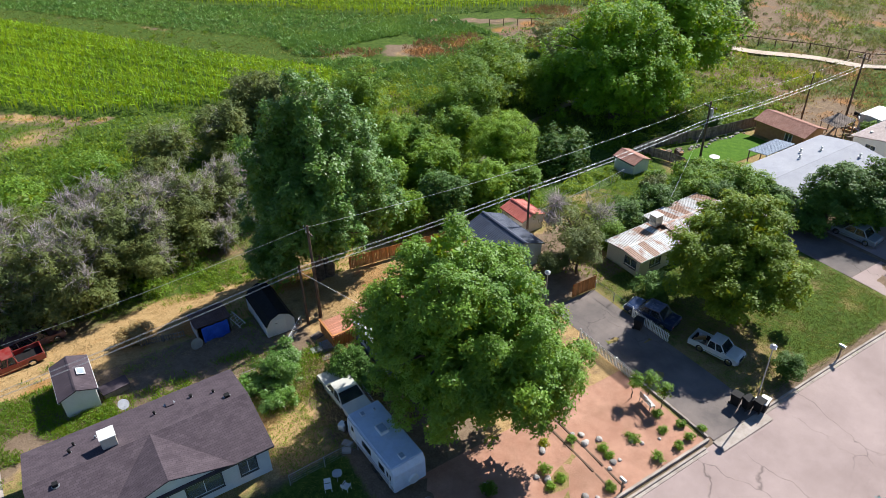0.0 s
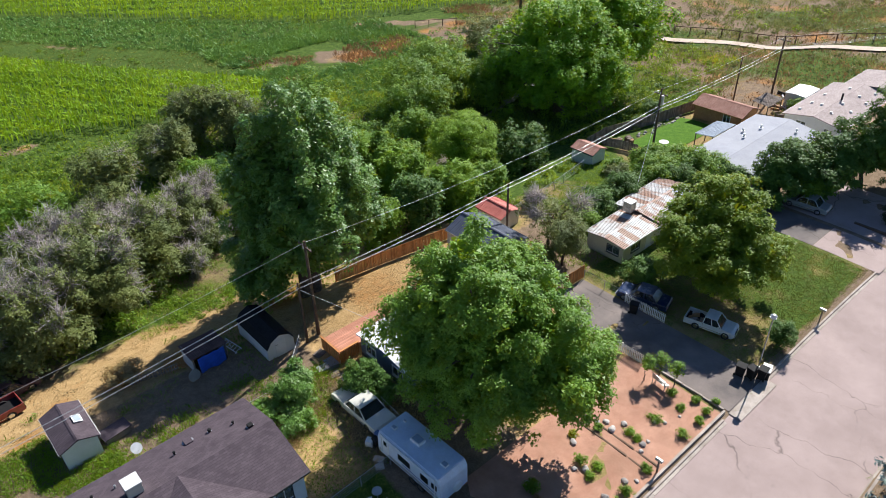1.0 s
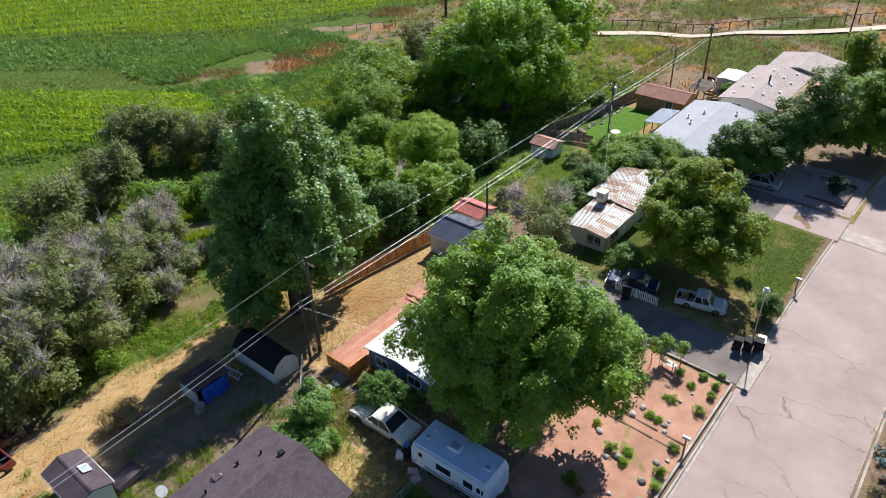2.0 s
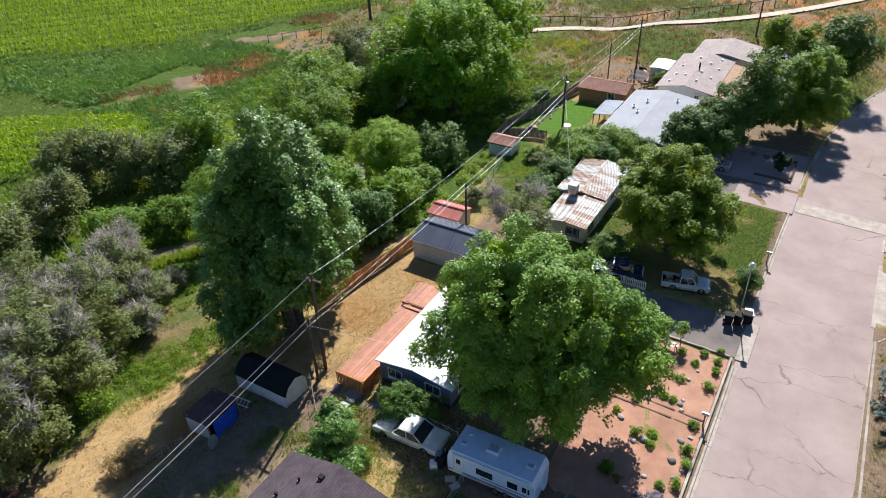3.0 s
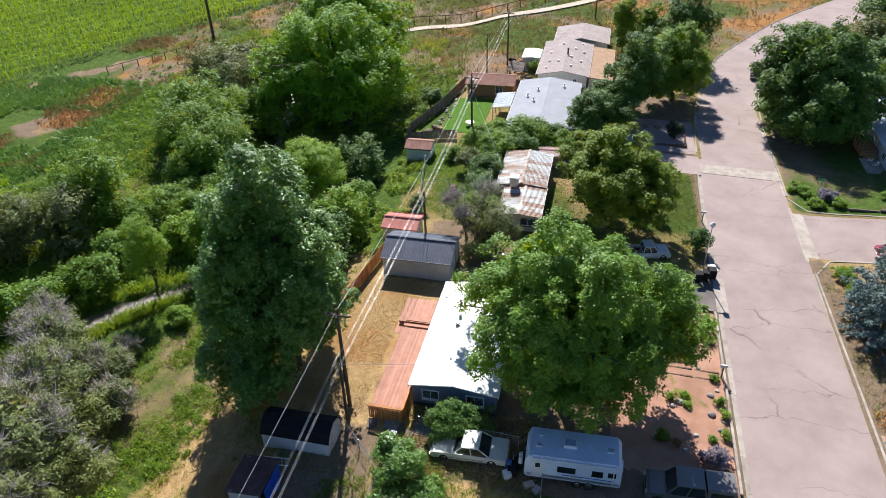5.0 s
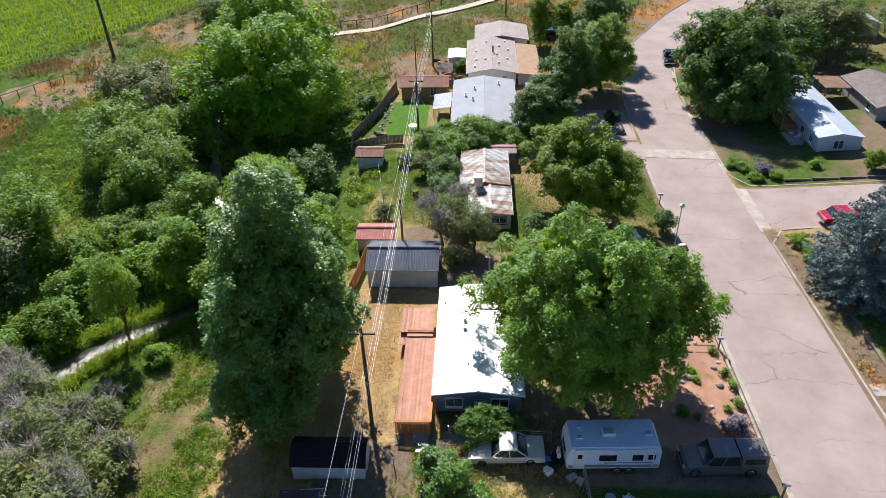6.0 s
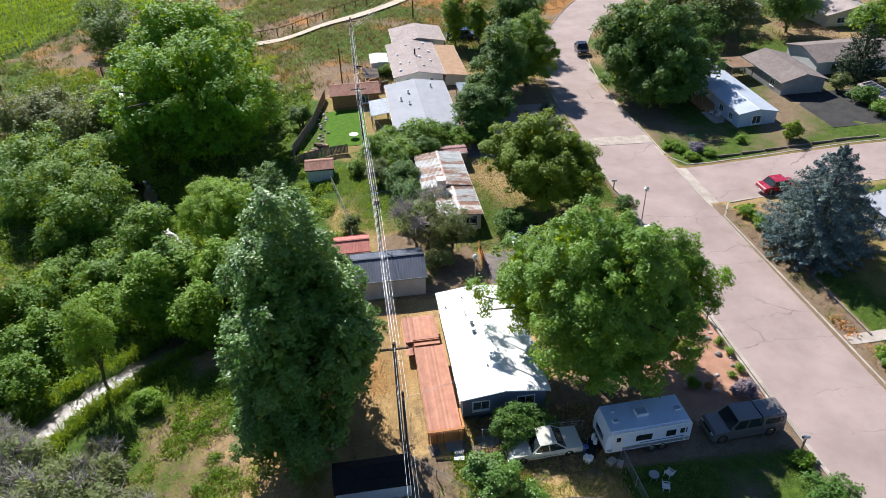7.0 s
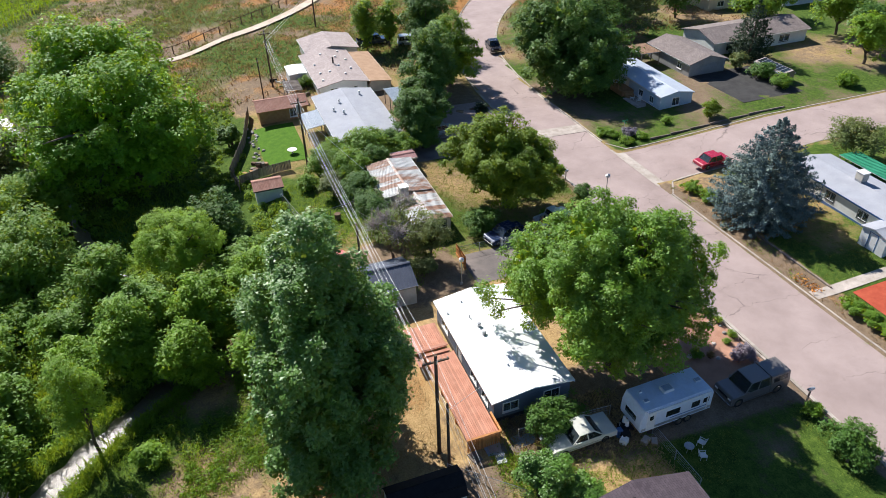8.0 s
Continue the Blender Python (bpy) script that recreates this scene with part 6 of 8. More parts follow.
for x in (0.0, 0.6):
    part("side_rail", cyl(bmesh.new(), (x, 0, 0.25), (x, 1.5, 0.9), 0.03), M_WHITEPAINT, lad)
for i in range(6):
    part("rung", cyl(bmesh.new(), (0, 0.15 + i * 0.24, 0.31 + i * 0.104), (0.6, 0.15 + i * 0.24, 0.31 + i * 0.104), 0.02), M_WHITEPAINT, lad)
for x in (0.03, 0.57):
    part("leg", cyl(bmesh.new(), (x, 0.1, 0.3), (x, 0.35, -0.05), 0.02), M_WHITEPAINT, lad)
    part("leg", cyl(bmesh.new(), (x, 1.3, 0.8), (x, 1.0, -0.05), 0.02), M_WHITEPAINT, lad)
sheds = gable("store_shed", "white board shed with a brown shingle roof", -4.1, 44.6, -1.8, 48.6, 1.95, 0.45, M_WHITESIDING, M_DARKSHINGLE, "y", 0.15, category="shed", trim=M_WHITEPAINT)
sky_l = thing("skylight", pose(-2.35, 46.6, gz(-3, 46) + 2.12, 0, 21, 0), "small white roof skylight", "skylight")
part("frame", boxed(-0.3, -0.4, 0, 0.3, 0.4, 0.06, 0.01), M_WHITEPAINT, sky_l)
part("pane", boxed(-0.22, -0.32, 0.061, 0.22, 0.32, 0.075), M_LIGHTMETAL, sky_l)
bench = thing("tool_chest", pose(-0.6, 45.6, gz(0, 46), 0, 0, 8), "low dark tar-paper bin in the yard", "bin")
part("body", boxed(-0.9, -0.5, 0, 0.9, 0.5, 0.55, 0.02), M_WEATHERED, bench)
part("lid", boxed(-1.0, -0.6, 0.55, 1.0, 0.6, 0.62, 0.02), M_DARKSHINGLE, bench)
dish = thing("satellite_dish", pose(-0.45, 40.8, gz(-0.45, 40.8)), "white satellite dish on a mast behind the bungalow", "dish")
part("mast", cyl(bmesh.new(), (0, 0, -0.1), (0, 0, 2.6), 0.03), M_STEEL, dish)
bm = cyl(bmesh.new(), (0, 0, 0), (0, 0, 0.07), 0.2, 0.37, 22)
bmesh.ops.transform(bm, matrix=pose(0, -0.08, 2.7, 40, 0, 20), verts=bm.verts)
part("reflector", bm, M_STEEL, dish)
part("arm", cyl(bmesh.new(), (0, -0.1, 2.5), (0.1, -0.5, 2.85), 0.015), M_STEEL, dish)


# ---- utility poles and wires ----
def pole(x, y, h, arms, label, transformer=False, r=0.15, arm_turn=90):
    z = gz(x, y)
    top = thing("utility_pole", pose(x, y, z), label, "utility pole", "utility poles")
    part("pole", cyl(bmesh.new(), (0, 0, -0.3), (0, 0, h), r, r * 0.7, 12), M_POLE, top)
    for k, zz in enumerate(arms):
        arm = part("crossarm", boxed(-0.06, -0.9, zz, 0.06, 0.9, zz + 0.11, 0.01), M_POLE, top)
        for yy in (-0.8, -0.35, 0.35, 0.8):
            part("insulator", cyl(bmesh.new(), (0, yy, zz + 0.111), (0, yy, zz + 0.26), 0.04, 0.025, 8), M_STEEL, arm)
    if transformer:
        part("transformer", cyl(bmesh.new(), (0.38, 0, h - 1.9), (0.38, 0, h - 0.9), 0.24, 0.24, 14), M_STEEL, top)
        part("bracket", boxed(0.09, -0.05, h - 1.6, 0.16, 0.05, h - 1.2), M_STEEL, top)
    part("guy_bracket", boxed(-r - 0.05, -0.05, h - 0.6, -r + 0.02, 0.05, h - 0.35), M_STEEL, top)
    return Vector((x, y, z))


pole(15.95, 45.15, 9.2, [8.6], "tall dark timber pole beside the deck")
pole(14.7, 44.9, 6.0, [], "short timber stub pole carrying the cables", r=0.12)
pole(38.1, 44.9, 6.1, [], "timber pole behind the metal shed", r=0.13)
pole(63.4, 45.2, 8.9, [8.2], "timber pole with a transformer in the garden", True)
pole(92.6, 45.0, 8.9, [8.2], "timber pole beyond the brown studio")
pole(85.9, 47.2, 7.0, [], "slender timber pole beside the studio", r=0.11)
pole(103.5, 103.5, 11.5, [10.6], "leaning field pole at the corn edge", r=0.3)
pole(121.5, 32.4, 9.0, [8.4], "timber pole beside the gravel track")


def wire(name, label, pts, r, sag=0.35):
    """A cable hung over its supports, one span a part."""
    top = thing(name, Matrix.Identity(4), label, "cable", "overhead cables")
    for a, b in zip(pts, pts[1:]):
        t = np.linspace(0, 1, 22)
        p = np.array(a)[None] * (1 - t[:, None]) + np.array(b)[None] * t[:, None]
        p[:, 2] -= sag * 4 * t * (1 - t) * (np.linalg.norm(np.array(b) - np.array(a)) / 30) ** 2
        quick("span", *tube(p, np.full(22, r), 5), M_WIRE, top, smooth=True)


wire("overhead_wire", "bare aluminium wire strung between timber pole tops", [(-55, 47.2, 8.6), (15.95, 45.15, 8.65), (63.4, 45.2, 7.6), (92.6, 45.0, 7.0), (121.5, 32.4, 6.6), (170, 5, 6.5)], 0.010)
for i, (dy, dzv, r) in enumerate([(0.28, 0.0, 0.010), (0.08, 0.22, 0.011), (-0.12, -0.12, 0.011), (-0.32, 0.1, 0.010)]):
    wire("overhead_cable", "pale cable of the bundle strung over the back yards", [(-55, 46.2 + dy, 5.0 + dzv), (14.7, 44.95 + dy, 5.2 + dzv), (38.1, 44.9 + dy, 5.0 + dzv), (63.4, 45.2 + dy, 5.3 + dzv), (92.6, 45.0 + dy, 5.4 + dzv), (121.5, 32.4 + dy, 5.0 + dzv)], r)
wire("service_drop", "thin service cable running to the cream trailer house", [(63.4, 45.2, 5.6), (52.0, 39.6, 1.6)], 0.012)
wire("service_drop", "thin service cable running to the blue house", [(14.7, 44.9, 5.0), (18.5, 40.7, 2.2)], 0.012)


def street_lamp(x, y, h, label):
    top = thing("street_lamp", pose(x, y, gz(x, y)), label, "street lamp")
    part("base", cyl(bmesh.new(), (0, 0, -0.1), (0, 0, 0.25), 0.14, 0.12, 12), M_STEEL, top)
    part("post", cyl(bmesh.new(), (0, 0, 0.25), (0, 0, h), 0.06, 0.04, 10), M_STEEL, top)
    head = part("head", cyl(bmesh.new(), (0, 0, h), (0, 0, h + 0.12), 0.09, 0.24, 14), M_STEEL, top)
    part("lens", cyl(bmesh.new(), (0, 0, h + 0.12), (0, 0, h + 0.3), 0.22, 0.2, 14), M_WHITEPAINT, head)
    part("cap", cyl(bmesh.new(), (0, 0, h + 0.3), (0, 0, h + 0.42), 0.25, 0.08, 14), M_STEEL, head)


street_lamp(33.6, 36.6, 2.6, "short yard lamp with a white globe")
street_lamp(38.7, 18.7, 5.0, "slender grey street lamp at the driveway kerb")

# ---- vehicles ----
def wheel(parent, x, y, r=0.34, w=0.22):
    s = 1 if y > 0 else -1
    t = part("wheel", cyl(bmesh.new(), (x, y - s * w, r), (x, y, r), r, r, 20), M_RUBBER, parent)
    part("rim", cyl(bmesh.new(), (x, y, r), (x, y + s * 0.012, r), r * 0.62, r * 0.55, 16), M_CHROME, t)


def slab(bm, quad, thick):
    """A thin plate on four corners."""
    q = [Vector(c) for c in quad]
    n = (q[1] - q[0]).cross(q[2] - q[0]).normalized() * thick
    lo, hi = [bm.verts.new(v - n) for v in q], [bm.verts.new(v) for v in q]
    bm.faces.new(lo[::-1])
    bm.faces.new(hi)
    for i in range(4):
        bm.faces.new((lo[i], lo[(i + 1) % 4], hi[(i + 1) % 4], hi[i]))
    bmesh.ops.recalc_face_normals(bm, faces=bm.faces)
    return bm


def cabin(top, material, x0, x1, rx0, rx1, z0, z1, w0, w1, side=2):
    """Roof, pillars and panes over an open dark interior. x runs forward."""
    part("interior", boxed(x0 + 0.1, -w0 / 2 + 0.08, z0 - 0.12, x1 - 0.1, w0 / 2 - 0.08, z0 + 0.02), M_INTERIOR, top)
    for sx in (x0 + (x1 - x0) * 0.36, x0 + (x1 - x0) * 0.64):
        part("seat", boxed(sx - 0.12, -w0 / 2 + 0.16, z0 + 0.0, sx + 0.12, w0 / 2 - 0.16, z0 + 0.3, 0.05), M_INTERIOR, top)
    bot = [Vector((x0, -w0 / 2, z0)), Vector((x1, -w0 / 2, z0)), Vector((x1, w0 / 2, z0)), Vector((x0, w0 / 2, z0))]
    up = [Vector((rx0, -w1 / 2, z1)), Vector((rx1, -w1 / 2, z1)), Vector((rx1, w1 / 2, z1)), Vector((rx0, w1 / 2, z1))]
    bm = boxed(rx0 - 0.04, -w1 / 2 - 0.03, z1 - 0.015, rx1 + 0.04, w1 / 2 + 0.03, z1 + 0.045, 0.03)
    part("roof", bm, material, top)
    for a, b in zip(bot, up):
        part("pillar", cyl(bmesh.new(), a, b, 0.045, 0.04, 6), material, top)
    names = ("side_window", "windscreen", "side_window", "rear_window")
    for i in range(4):
        j = (i + 1) % 4
        g = part(names[i], slab(bmesh.new(), (bot[i], bot[j], up[j], up[i]), 0.012), M_CARGLASS, top)
        g.visible_shadow = False
        if i in (0, 2):
            for k in range(1, side):
                f = k / side
                part("pillar", cyl(bmesh.new(), bot[i].lerp(bot[j], f), up[i].lerp(up[j], f), 0.04, 0.035, 6), material, top)


def car(name, label, x, y, turn, length, width, height, hood, boot, material, category="car", kind="sedan", rake=(0.5, 0.55)):
    """A road vehicle, nose to local +x. kind: sedan, suv, pickup (open bed) or topper (covered bed)."""
    top = thing(name, pose(x, y, gz(x, y), 0, 0, turn), label, category)
    L, W = length / 2, width / 2
    belt = height * 0.60
    bedx = -L + boot
    cx1 = L - hood
    rear = bedx if kind in ("pickup", "topper") else -L
    prof = [(rear, 0.28), (L - 0.12, 0.24), (L, 0.42), (L - 0.03, belt - 0.16), (L - 0.22, belt - 0.05), (cx1, belt), (bedx, belt)]
    if kind == "sedan":
        prof += [(-L + 0.12, belt - 0.04), (-L, belt - 0.16)]
    elif kind == "suv":
        prof += [(-L + 0.02, belt)]
    bm = prism(bmesh.new(), prof, 1, -W, W)
    bmesh.ops.bevel(bm, geom=bm.edges[:], offset=0.055, segments=2, profile=0.6, affect="EDGES")
    body = part("body", bm, material, top)
    part("hood_seam", boxed(cx1 + 0.02, -W + 0.12, belt - 0.01, cx1 + 0.05, W - 0.12, belt + 0.012), M_BLACK, body)
    for s in (-1, 1):
        part("sill_trim", boxed(-L * 0.5, s * W - 0.012, 0.42, L * 0.55, s * W + 0.012, 0.46), M_CHROME, body)
        part("mirror", boxed(cx1 - 0.25, s * (W + 0.02) - 0.06, belt + 0.02, cx1 - 0.13, s * (W + 0.02) + 0.06, belt + 0.16, 0.02), material, top)
        part("headlight", boxed(L - 0.06, s * W * 0.72 - 0.14, belt - 0.32, L + 0.012, s * W * 0.72 + 0.14, belt - 0.18, 0.02), M_WHITEPAINT, top)
        part("tail_light", boxed(-L - 0.012, s * W * 0.78 - 0.12, belt - 0.3, -L + 0.05, s * W * 0.78 + 0.12, belt - 0.18, 0.015), M_REDMETAL, top)
        for xx in (L - hood * 0.52 - 0.1, -L + min(boot, 1.15) * 0.5 + 0.45):
            wheel(top, xx, s * (W + 0.008), height * 0.225)
    part("grille", boxed(L - 0.04, -W * 0.5, belt - 0.34, L + 0.008, W * 0.5, belt - 0.2), M_BLACK, top)
    part("bumper", boxed(L - 0.05, -W * 0.98, 0.34, L + 0.09, W * 0.98, 0.47, 0.03), M_CHROME, top)
    part("bumper", boxed(-L - 0.09, -W * 0.98, 0.34, -L + 0.05, W * 0.98, 0.47, 0.03), M_CHROME, top)
    if kind == "suv":
        cabin(top, material, -L + 0.05, cx1, -L + 0.25, cx1 - rake[1], belt, height, width - 0.1, width - 0.34, 3)
    else:
        cabin(top, material, bedx, cx1, bedx + rake[0], cx1 - rake[1], belt, height, width - 0.1, width - 0.36, 2)
    if kind in ("pickup", "topper"):
        for s in (-1, 1):
            part("bed_side", boxed(-L, s * W - (0.07 if s > 0 else 0), 0.3, bedx - 0.012, s * W + (0.07 if s < 0 else 0), belt, 0.02), material, top)
        part("tailgate", boxed(-L, -W + 0.075, 0.45, -L + 0.07, W - 0.075, belt, 0.015), material, top)
        part("bed_floor", boxed(-L + 0.075, -W + 0.075, 0.42, bedx - 0.02, W - 0.075, 0.5), M_BLACK, top)
    if kind == "topper":
        bm = prism(bmesh.new(), [(-W, belt + 0.004), (W, belt + 0.004), (W - 0.12, height - 0.04), (W - 0.25, height + 0.02), (-W + 0.25, height + 0.02), (-W + 0.12, height - 0.04)], 0, -L + 0.02, bedx - 0.03)
        cap = part("canopy", bm, material, top)
        for s in (-1, 1):
            part("canopy_window", slab(bmesh.new(), [(-L + 0.25, s * (W - 0.018), belt + 0.1), (bedx - 0.25, s * (W - 0.018), belt + 0.1), (bedx - 0.25, s * (W - 0.085), height - 0.16), (-L + 0.25, s * (W - 0.085), height - 0.16)], -0.012 * s), M_CARGLASS, cap)
    return top


P_WHITE, P_CREAMCAR = paint("old_white_paint", (0.62, 0.64, 0.63), 0.35, 0, 0.35), paint("aged_cream_paint", (0.60, 0.60, 0.54), 0.3, 0, 0.25)
P_GREY, P_NAVY, P_RED = paint("pewter_paint", (0.17, 0.155, 0.15), 0.3, 0.3), paint("navy_paint", (0.012, 0.03, 0.085), 0.2, 0.1), paint("bright_red_paint", (0.38, 0.008, 0.035), 0.2)
P_BLACK, P_MAROON, P_FADED = paint("black_paint", (0.012, 0.012, 0.016), 0.2), paint("faded_maroon_paint", (0.10, 0.035, 0.035), 0.5, 0, 0.5), paint("worn_red_paint", (0.24, 0.016, 0.014), 0.4, 0, 0.3)
P_SILVER = paint("silver_paint", (0.40, 0.43, 0.46), 0.3, 0.4)
car("sedan", "cream 1960s two-door sedan parked on bare soil", 13.5, 35.65, 92, 5.2, 1.94, 1.34, 1.6, 1.2, P_CREAMCAR, rake=(0.72, 0.55))
car("pickup_truck", "pewter crew-cab pickup with a matching bed canopy", 12.9, 21.5, 92, 5.35, 1.9, 1.8, 1.25, 1.8, P_GREY, "pickup", "topper", (0.12, 0.55))
tk = car("pickup_truck", "small white pickup with junk piled in its bed", 40.3, 23.75, -77, 4.1, 1.62, 1.42, 1.1, 1.55, P_WHITE, "pickup", "pickup", (0.08, 0.45))
car("sedan", "dark blue sedan parked under the walnut tree", 39.35, 29.6, 104, 4.5, 1.75, 1.4, 1.2, 0.9, P_NAVY)
car("pickup_truck", "red-sided pickup with a silver bed and dark cap", -6.9, 54.3, 186, 4.6, 1.8, 1.55, 1.2, 2.0, P_FADED, "pickup", "pickup", (0.1, 0.5))
car("old_wagon", "faded maroon wagon rusting in the dry yard", -5.2, 57.2, 8, 4.8, 1.85, 1.45, 1.3, 0.3, P_MAROON, "car", "suv")
car("sports_utility", "black open-backed utility vehicle parked at the kerb", 95.5, 6.6, 172, 4.4, 1.85, 1.75, 1.2, 1.3, P_BLACK, "car", "pickup", (0.1, 0.45))
car("sedan", "glossy red compact sedan parked in the side street", 44.7, 0.4, -86, 4.4, 1.75, 1.42, 1.15, 0.8, P_RED)
car("pickup_truck", "dark blue pickup parked behind the tan-roofed house", 106.4, 25.2, -95, 5.6, 1.95, 1.8, 1.3, 1.9, P_NAVY, "pickup", "pickup", (0.1, 0.5))
car("sports_utility", "silver utility wagon parked beside a dark pickup", 103.6, 18.9, -100, 4.7, 1.85, 1.75, 1.2, 0.3, P_SILVER, "car", "suv")
car("sedan", "blue-grey sedan under the forecourt trees", 65.6, 27.4, 95, 4.5, 1.75, 1.42, 1.2, 0.9, P_SILVER)
rnd = random.Random(5)
for i in range(9):
    j = thing("scrap_piece", pose(40.15 + rnd.uniform(-0.5, 0.3), 24.75 + rnd.uniform(-0.6, 0.6), gz(40, 24.7) + 0.5, rnd.uniform(-15, 15), rnd.uniform(-10, 10), rnd.uniform(0, 180)), "brown scrap lying in the white pickup's bed", "scrap", "scrap load")
    part("scrap", boxed(-0.3, -0.07, 0, 0.3, 0.07, 0.12 + 0.2 * rnd.random(), 0.02), [M_BROWNBOARD, M_WEATHERED, M_RUSTY][i % 3], j)


# White roof skin with the blue of skylight mixed into its colour.
M_RVROOF = surf("sky_tinted_trailer_roof", (0.56, 0.65, 0.80), (0.66, 0.74, 0.86), 1.5, 0.42, bump=0.05, dirt=(0.4, 0.42, 0.44), dirt_amount=0.4)


def travel_trailer():
    top = thing("travel_trailer", pose(13.23, 28.8, gz(13.2, 28.4), 0, 0, 92), "white travel trailer with grey stripes on chocked wheels", "camper")
    L, W, H = 3.05, 1.2, 2.62
    # White paint; its blue cast is skylight put into the colour.
    white = paint("sky_tinted_white", (0.72, 0.78, 0.88), 0.4, 0, 0.25)
    bm = prism(bmesh.new(), [(-L, 0.55), (L - 0.1, 0.55), (L, 0.85), (L - 0.02, 1.9), (L - 0.28, H), (-L + 0.28, H), (-L, H - 0.45)], 1, -W, W)
    bmesh.ops.bevel(bm, geom=bm.edges[:], offset=0.06, segments=2, affect="EDGES")
    body = part("body", bm, white, top)
    part("roof_skin", boxed(-L + 0.3, -W + 0.06, H + 0.002, L - 0.3, W - 0.06, H + 0.02), M_RVROOF, body)
    for x, y, s, h in ((0.25, 0.0, 0.42, 0.24), (2.2, 0.35, 0.2, 0.1), (-2.3, 0.1, 0.24, 0.12), (2.1, -0.5, 0.1, 0.12)):
        v = part("roof_vent", boxed(x - s, y - s * 0.75, H + 0.02, x + s, y + s * 0.75, H + 0.02 + h, 0.03), M_WHITEPAINT, body)
        part("vent_lid", boxed(x - s * 0.8, y - s * 0.6, H + 0.021 + h, x + s * 0.8, y + s * 0.6, H + 0.045 + h, 0.01), M_LIGHTMETAL, v)
    s = 1
    d = part("door", boxed(1.85, W - 0.01, 0.62, 2.5, W + 0.02, 2.25, 0.01), M_WHITEPAINT, top)
    part("door_window", boxed(2.05, W + 0.021, 1.6, 2.35, W + 0.03, 2.0), M_CARGLASS, d)
    for x0, x1, z0, z1 in ((-0.2, 0.95, 1.35, 1.9), (-1.9, -1.2, 1.35, 1.9), (-2.7, -2.2, 1.45, 1.9)):
        for sd in (-1, 1):
            w = part("window", boxed(x0, sd * W - 0.012, z0, x1, sd * W + 0.016, z1, 0.006), M_BLACK, top)
            part("pane", boxed(x0 + 0.05, sd * W - 0.02, z0 + 0.05, x1 - 0.05, sd * W + 0.021, z1 - 0.05), M_CARGLASS, w)
    for sd in (-1, 1):
        part("stripe", boxed(-L + 0.1, sd * W - 0.006, 0.72, L - 0.15, sd * W + 0.007, 0.95), M_STEEL, body)
        part("stripe", boxed(-L + 0.4, sd * W - 0.006, 1.1, 0.6, sd * W + 0.006, 1.18), M_BLUETRIM, body)
        for x in (-0.35, -1.1):
            wheel(top, x, sd * (W + 0.01), 0.34)
    part("awning_roll", cyl(bmesh.new(), (-2.6, W + 0.08, H - 0.16), (2.6, W + 0.08, H - 0.16), 0.07, 0.07, 10), M_WHITEPAINT, top)
    for x in (-2.55, 2.55):
        part("awning_arm", boxed(x - 0.03, W + 0.02, 0.7, x + 0.03, W + 0.07, H - 0.2), M_WHITEPAINT, top)
    part("window", boxed(L - 0.012, -0.6, 1.25, L + 0.02, 0.6, 1.75), M_CARGLASS, top)
    part("drawbar", prism(bmesh.new(), [(L, -0.7), (L + 0.95, -0.04), (L + 0.95, 0.04), (L, 0.7)], 2, 0.45, 0.55), M_BLACK, top)
    for y in (-0.18, 0.18):
        part("gas_bottle", cyl(bmesh.new(), (L + 0.3, y, 0.551), (L + 0.3, y, 1.05), 0.15, 0.12, 12), M_WHITEPAINT, top)
    part("spare_cover", cyl(bmesh.new(), (-L - 0.16, -0.2, 1.1), (-L + 0.01, -0.2, 1.1), 0.36, 0.36, 18), M_WHITEPAINT, top)
    part("jack", cyl(bmesh.new(), (L + 0.8, 0, -0.05), (L + 0.8, 0, 0.9), 0.04), M_STEEL, top)


travel_trailer()

# ---- corn, grasses and undergrowth ----
def blades(rng, x, y, n, height, spread, width, lean=0.45, lift=0.0):
    """Upright blades in tufts at x, y: tapered quads from the ground up."""
    k = len(x)
    bx, by = np.repeat(x, n) + rng.normal(scale=spread, size=k * n), np.repeat(y, n) + rng.normal(scale=spread, size=k * n)
    h = np.repeat(height, n) * rng.uniform(0.6, 1.25, k * n) if np.ndim(height) else height * rng.uniform(0.5, 1.3, k * n)
    a = rng.uniform(0, 2 * np.pi, k * n)
    base = np.stack([bx, by, ground_z(bx, by) + lift], 1)
    side = np.stack([np.cos(a), np.sin(a), 0 * a], 1) * (width * rng.uniform(0.6, 1.4, k * n))[:, None] * 0.5
    off = rng.normal(scale=lean, size=(k * n, 2)) * h[:, None]
    tip = base + np.concatenate([off, h[:, None]], 1)
    mid = base + np.concatenate([off * 0.35, h[:, None] * 0.6], 1)
    v = np.stack([base - side * 0.5, mid - side, tip, mid + side], 1).reshape(-1, 3)
    return v, np.arange(4 * k * n).reshape(-1, 4)


def stuff(name, label, category, arrays, material):
    return tagged(quick(name, *arrays, material), label, category, kind="stuff")


RG = np.random.default_rng(77)


PAVED = [(32.7, 16.8, 38.2, 35.3), (58.6, 17.2, 63.8, 34.2), (64.0, 17.4, 74.2, 29.7), (56.8, -24.7, 68.8, -14.0), (19.8, -1.4, 21.4, 8.2), (65.2, 44.4, 77.8, 50.2), (12.8, 0.2, 19.8, 4.8), (60.4, -8.5, 80.6, -3.0), (68.2, -20.8, 80.2, -13.2), (21.0, -9.8, 37.8, -4.0), (64.6, 32.6, 80.2, 41.1)]


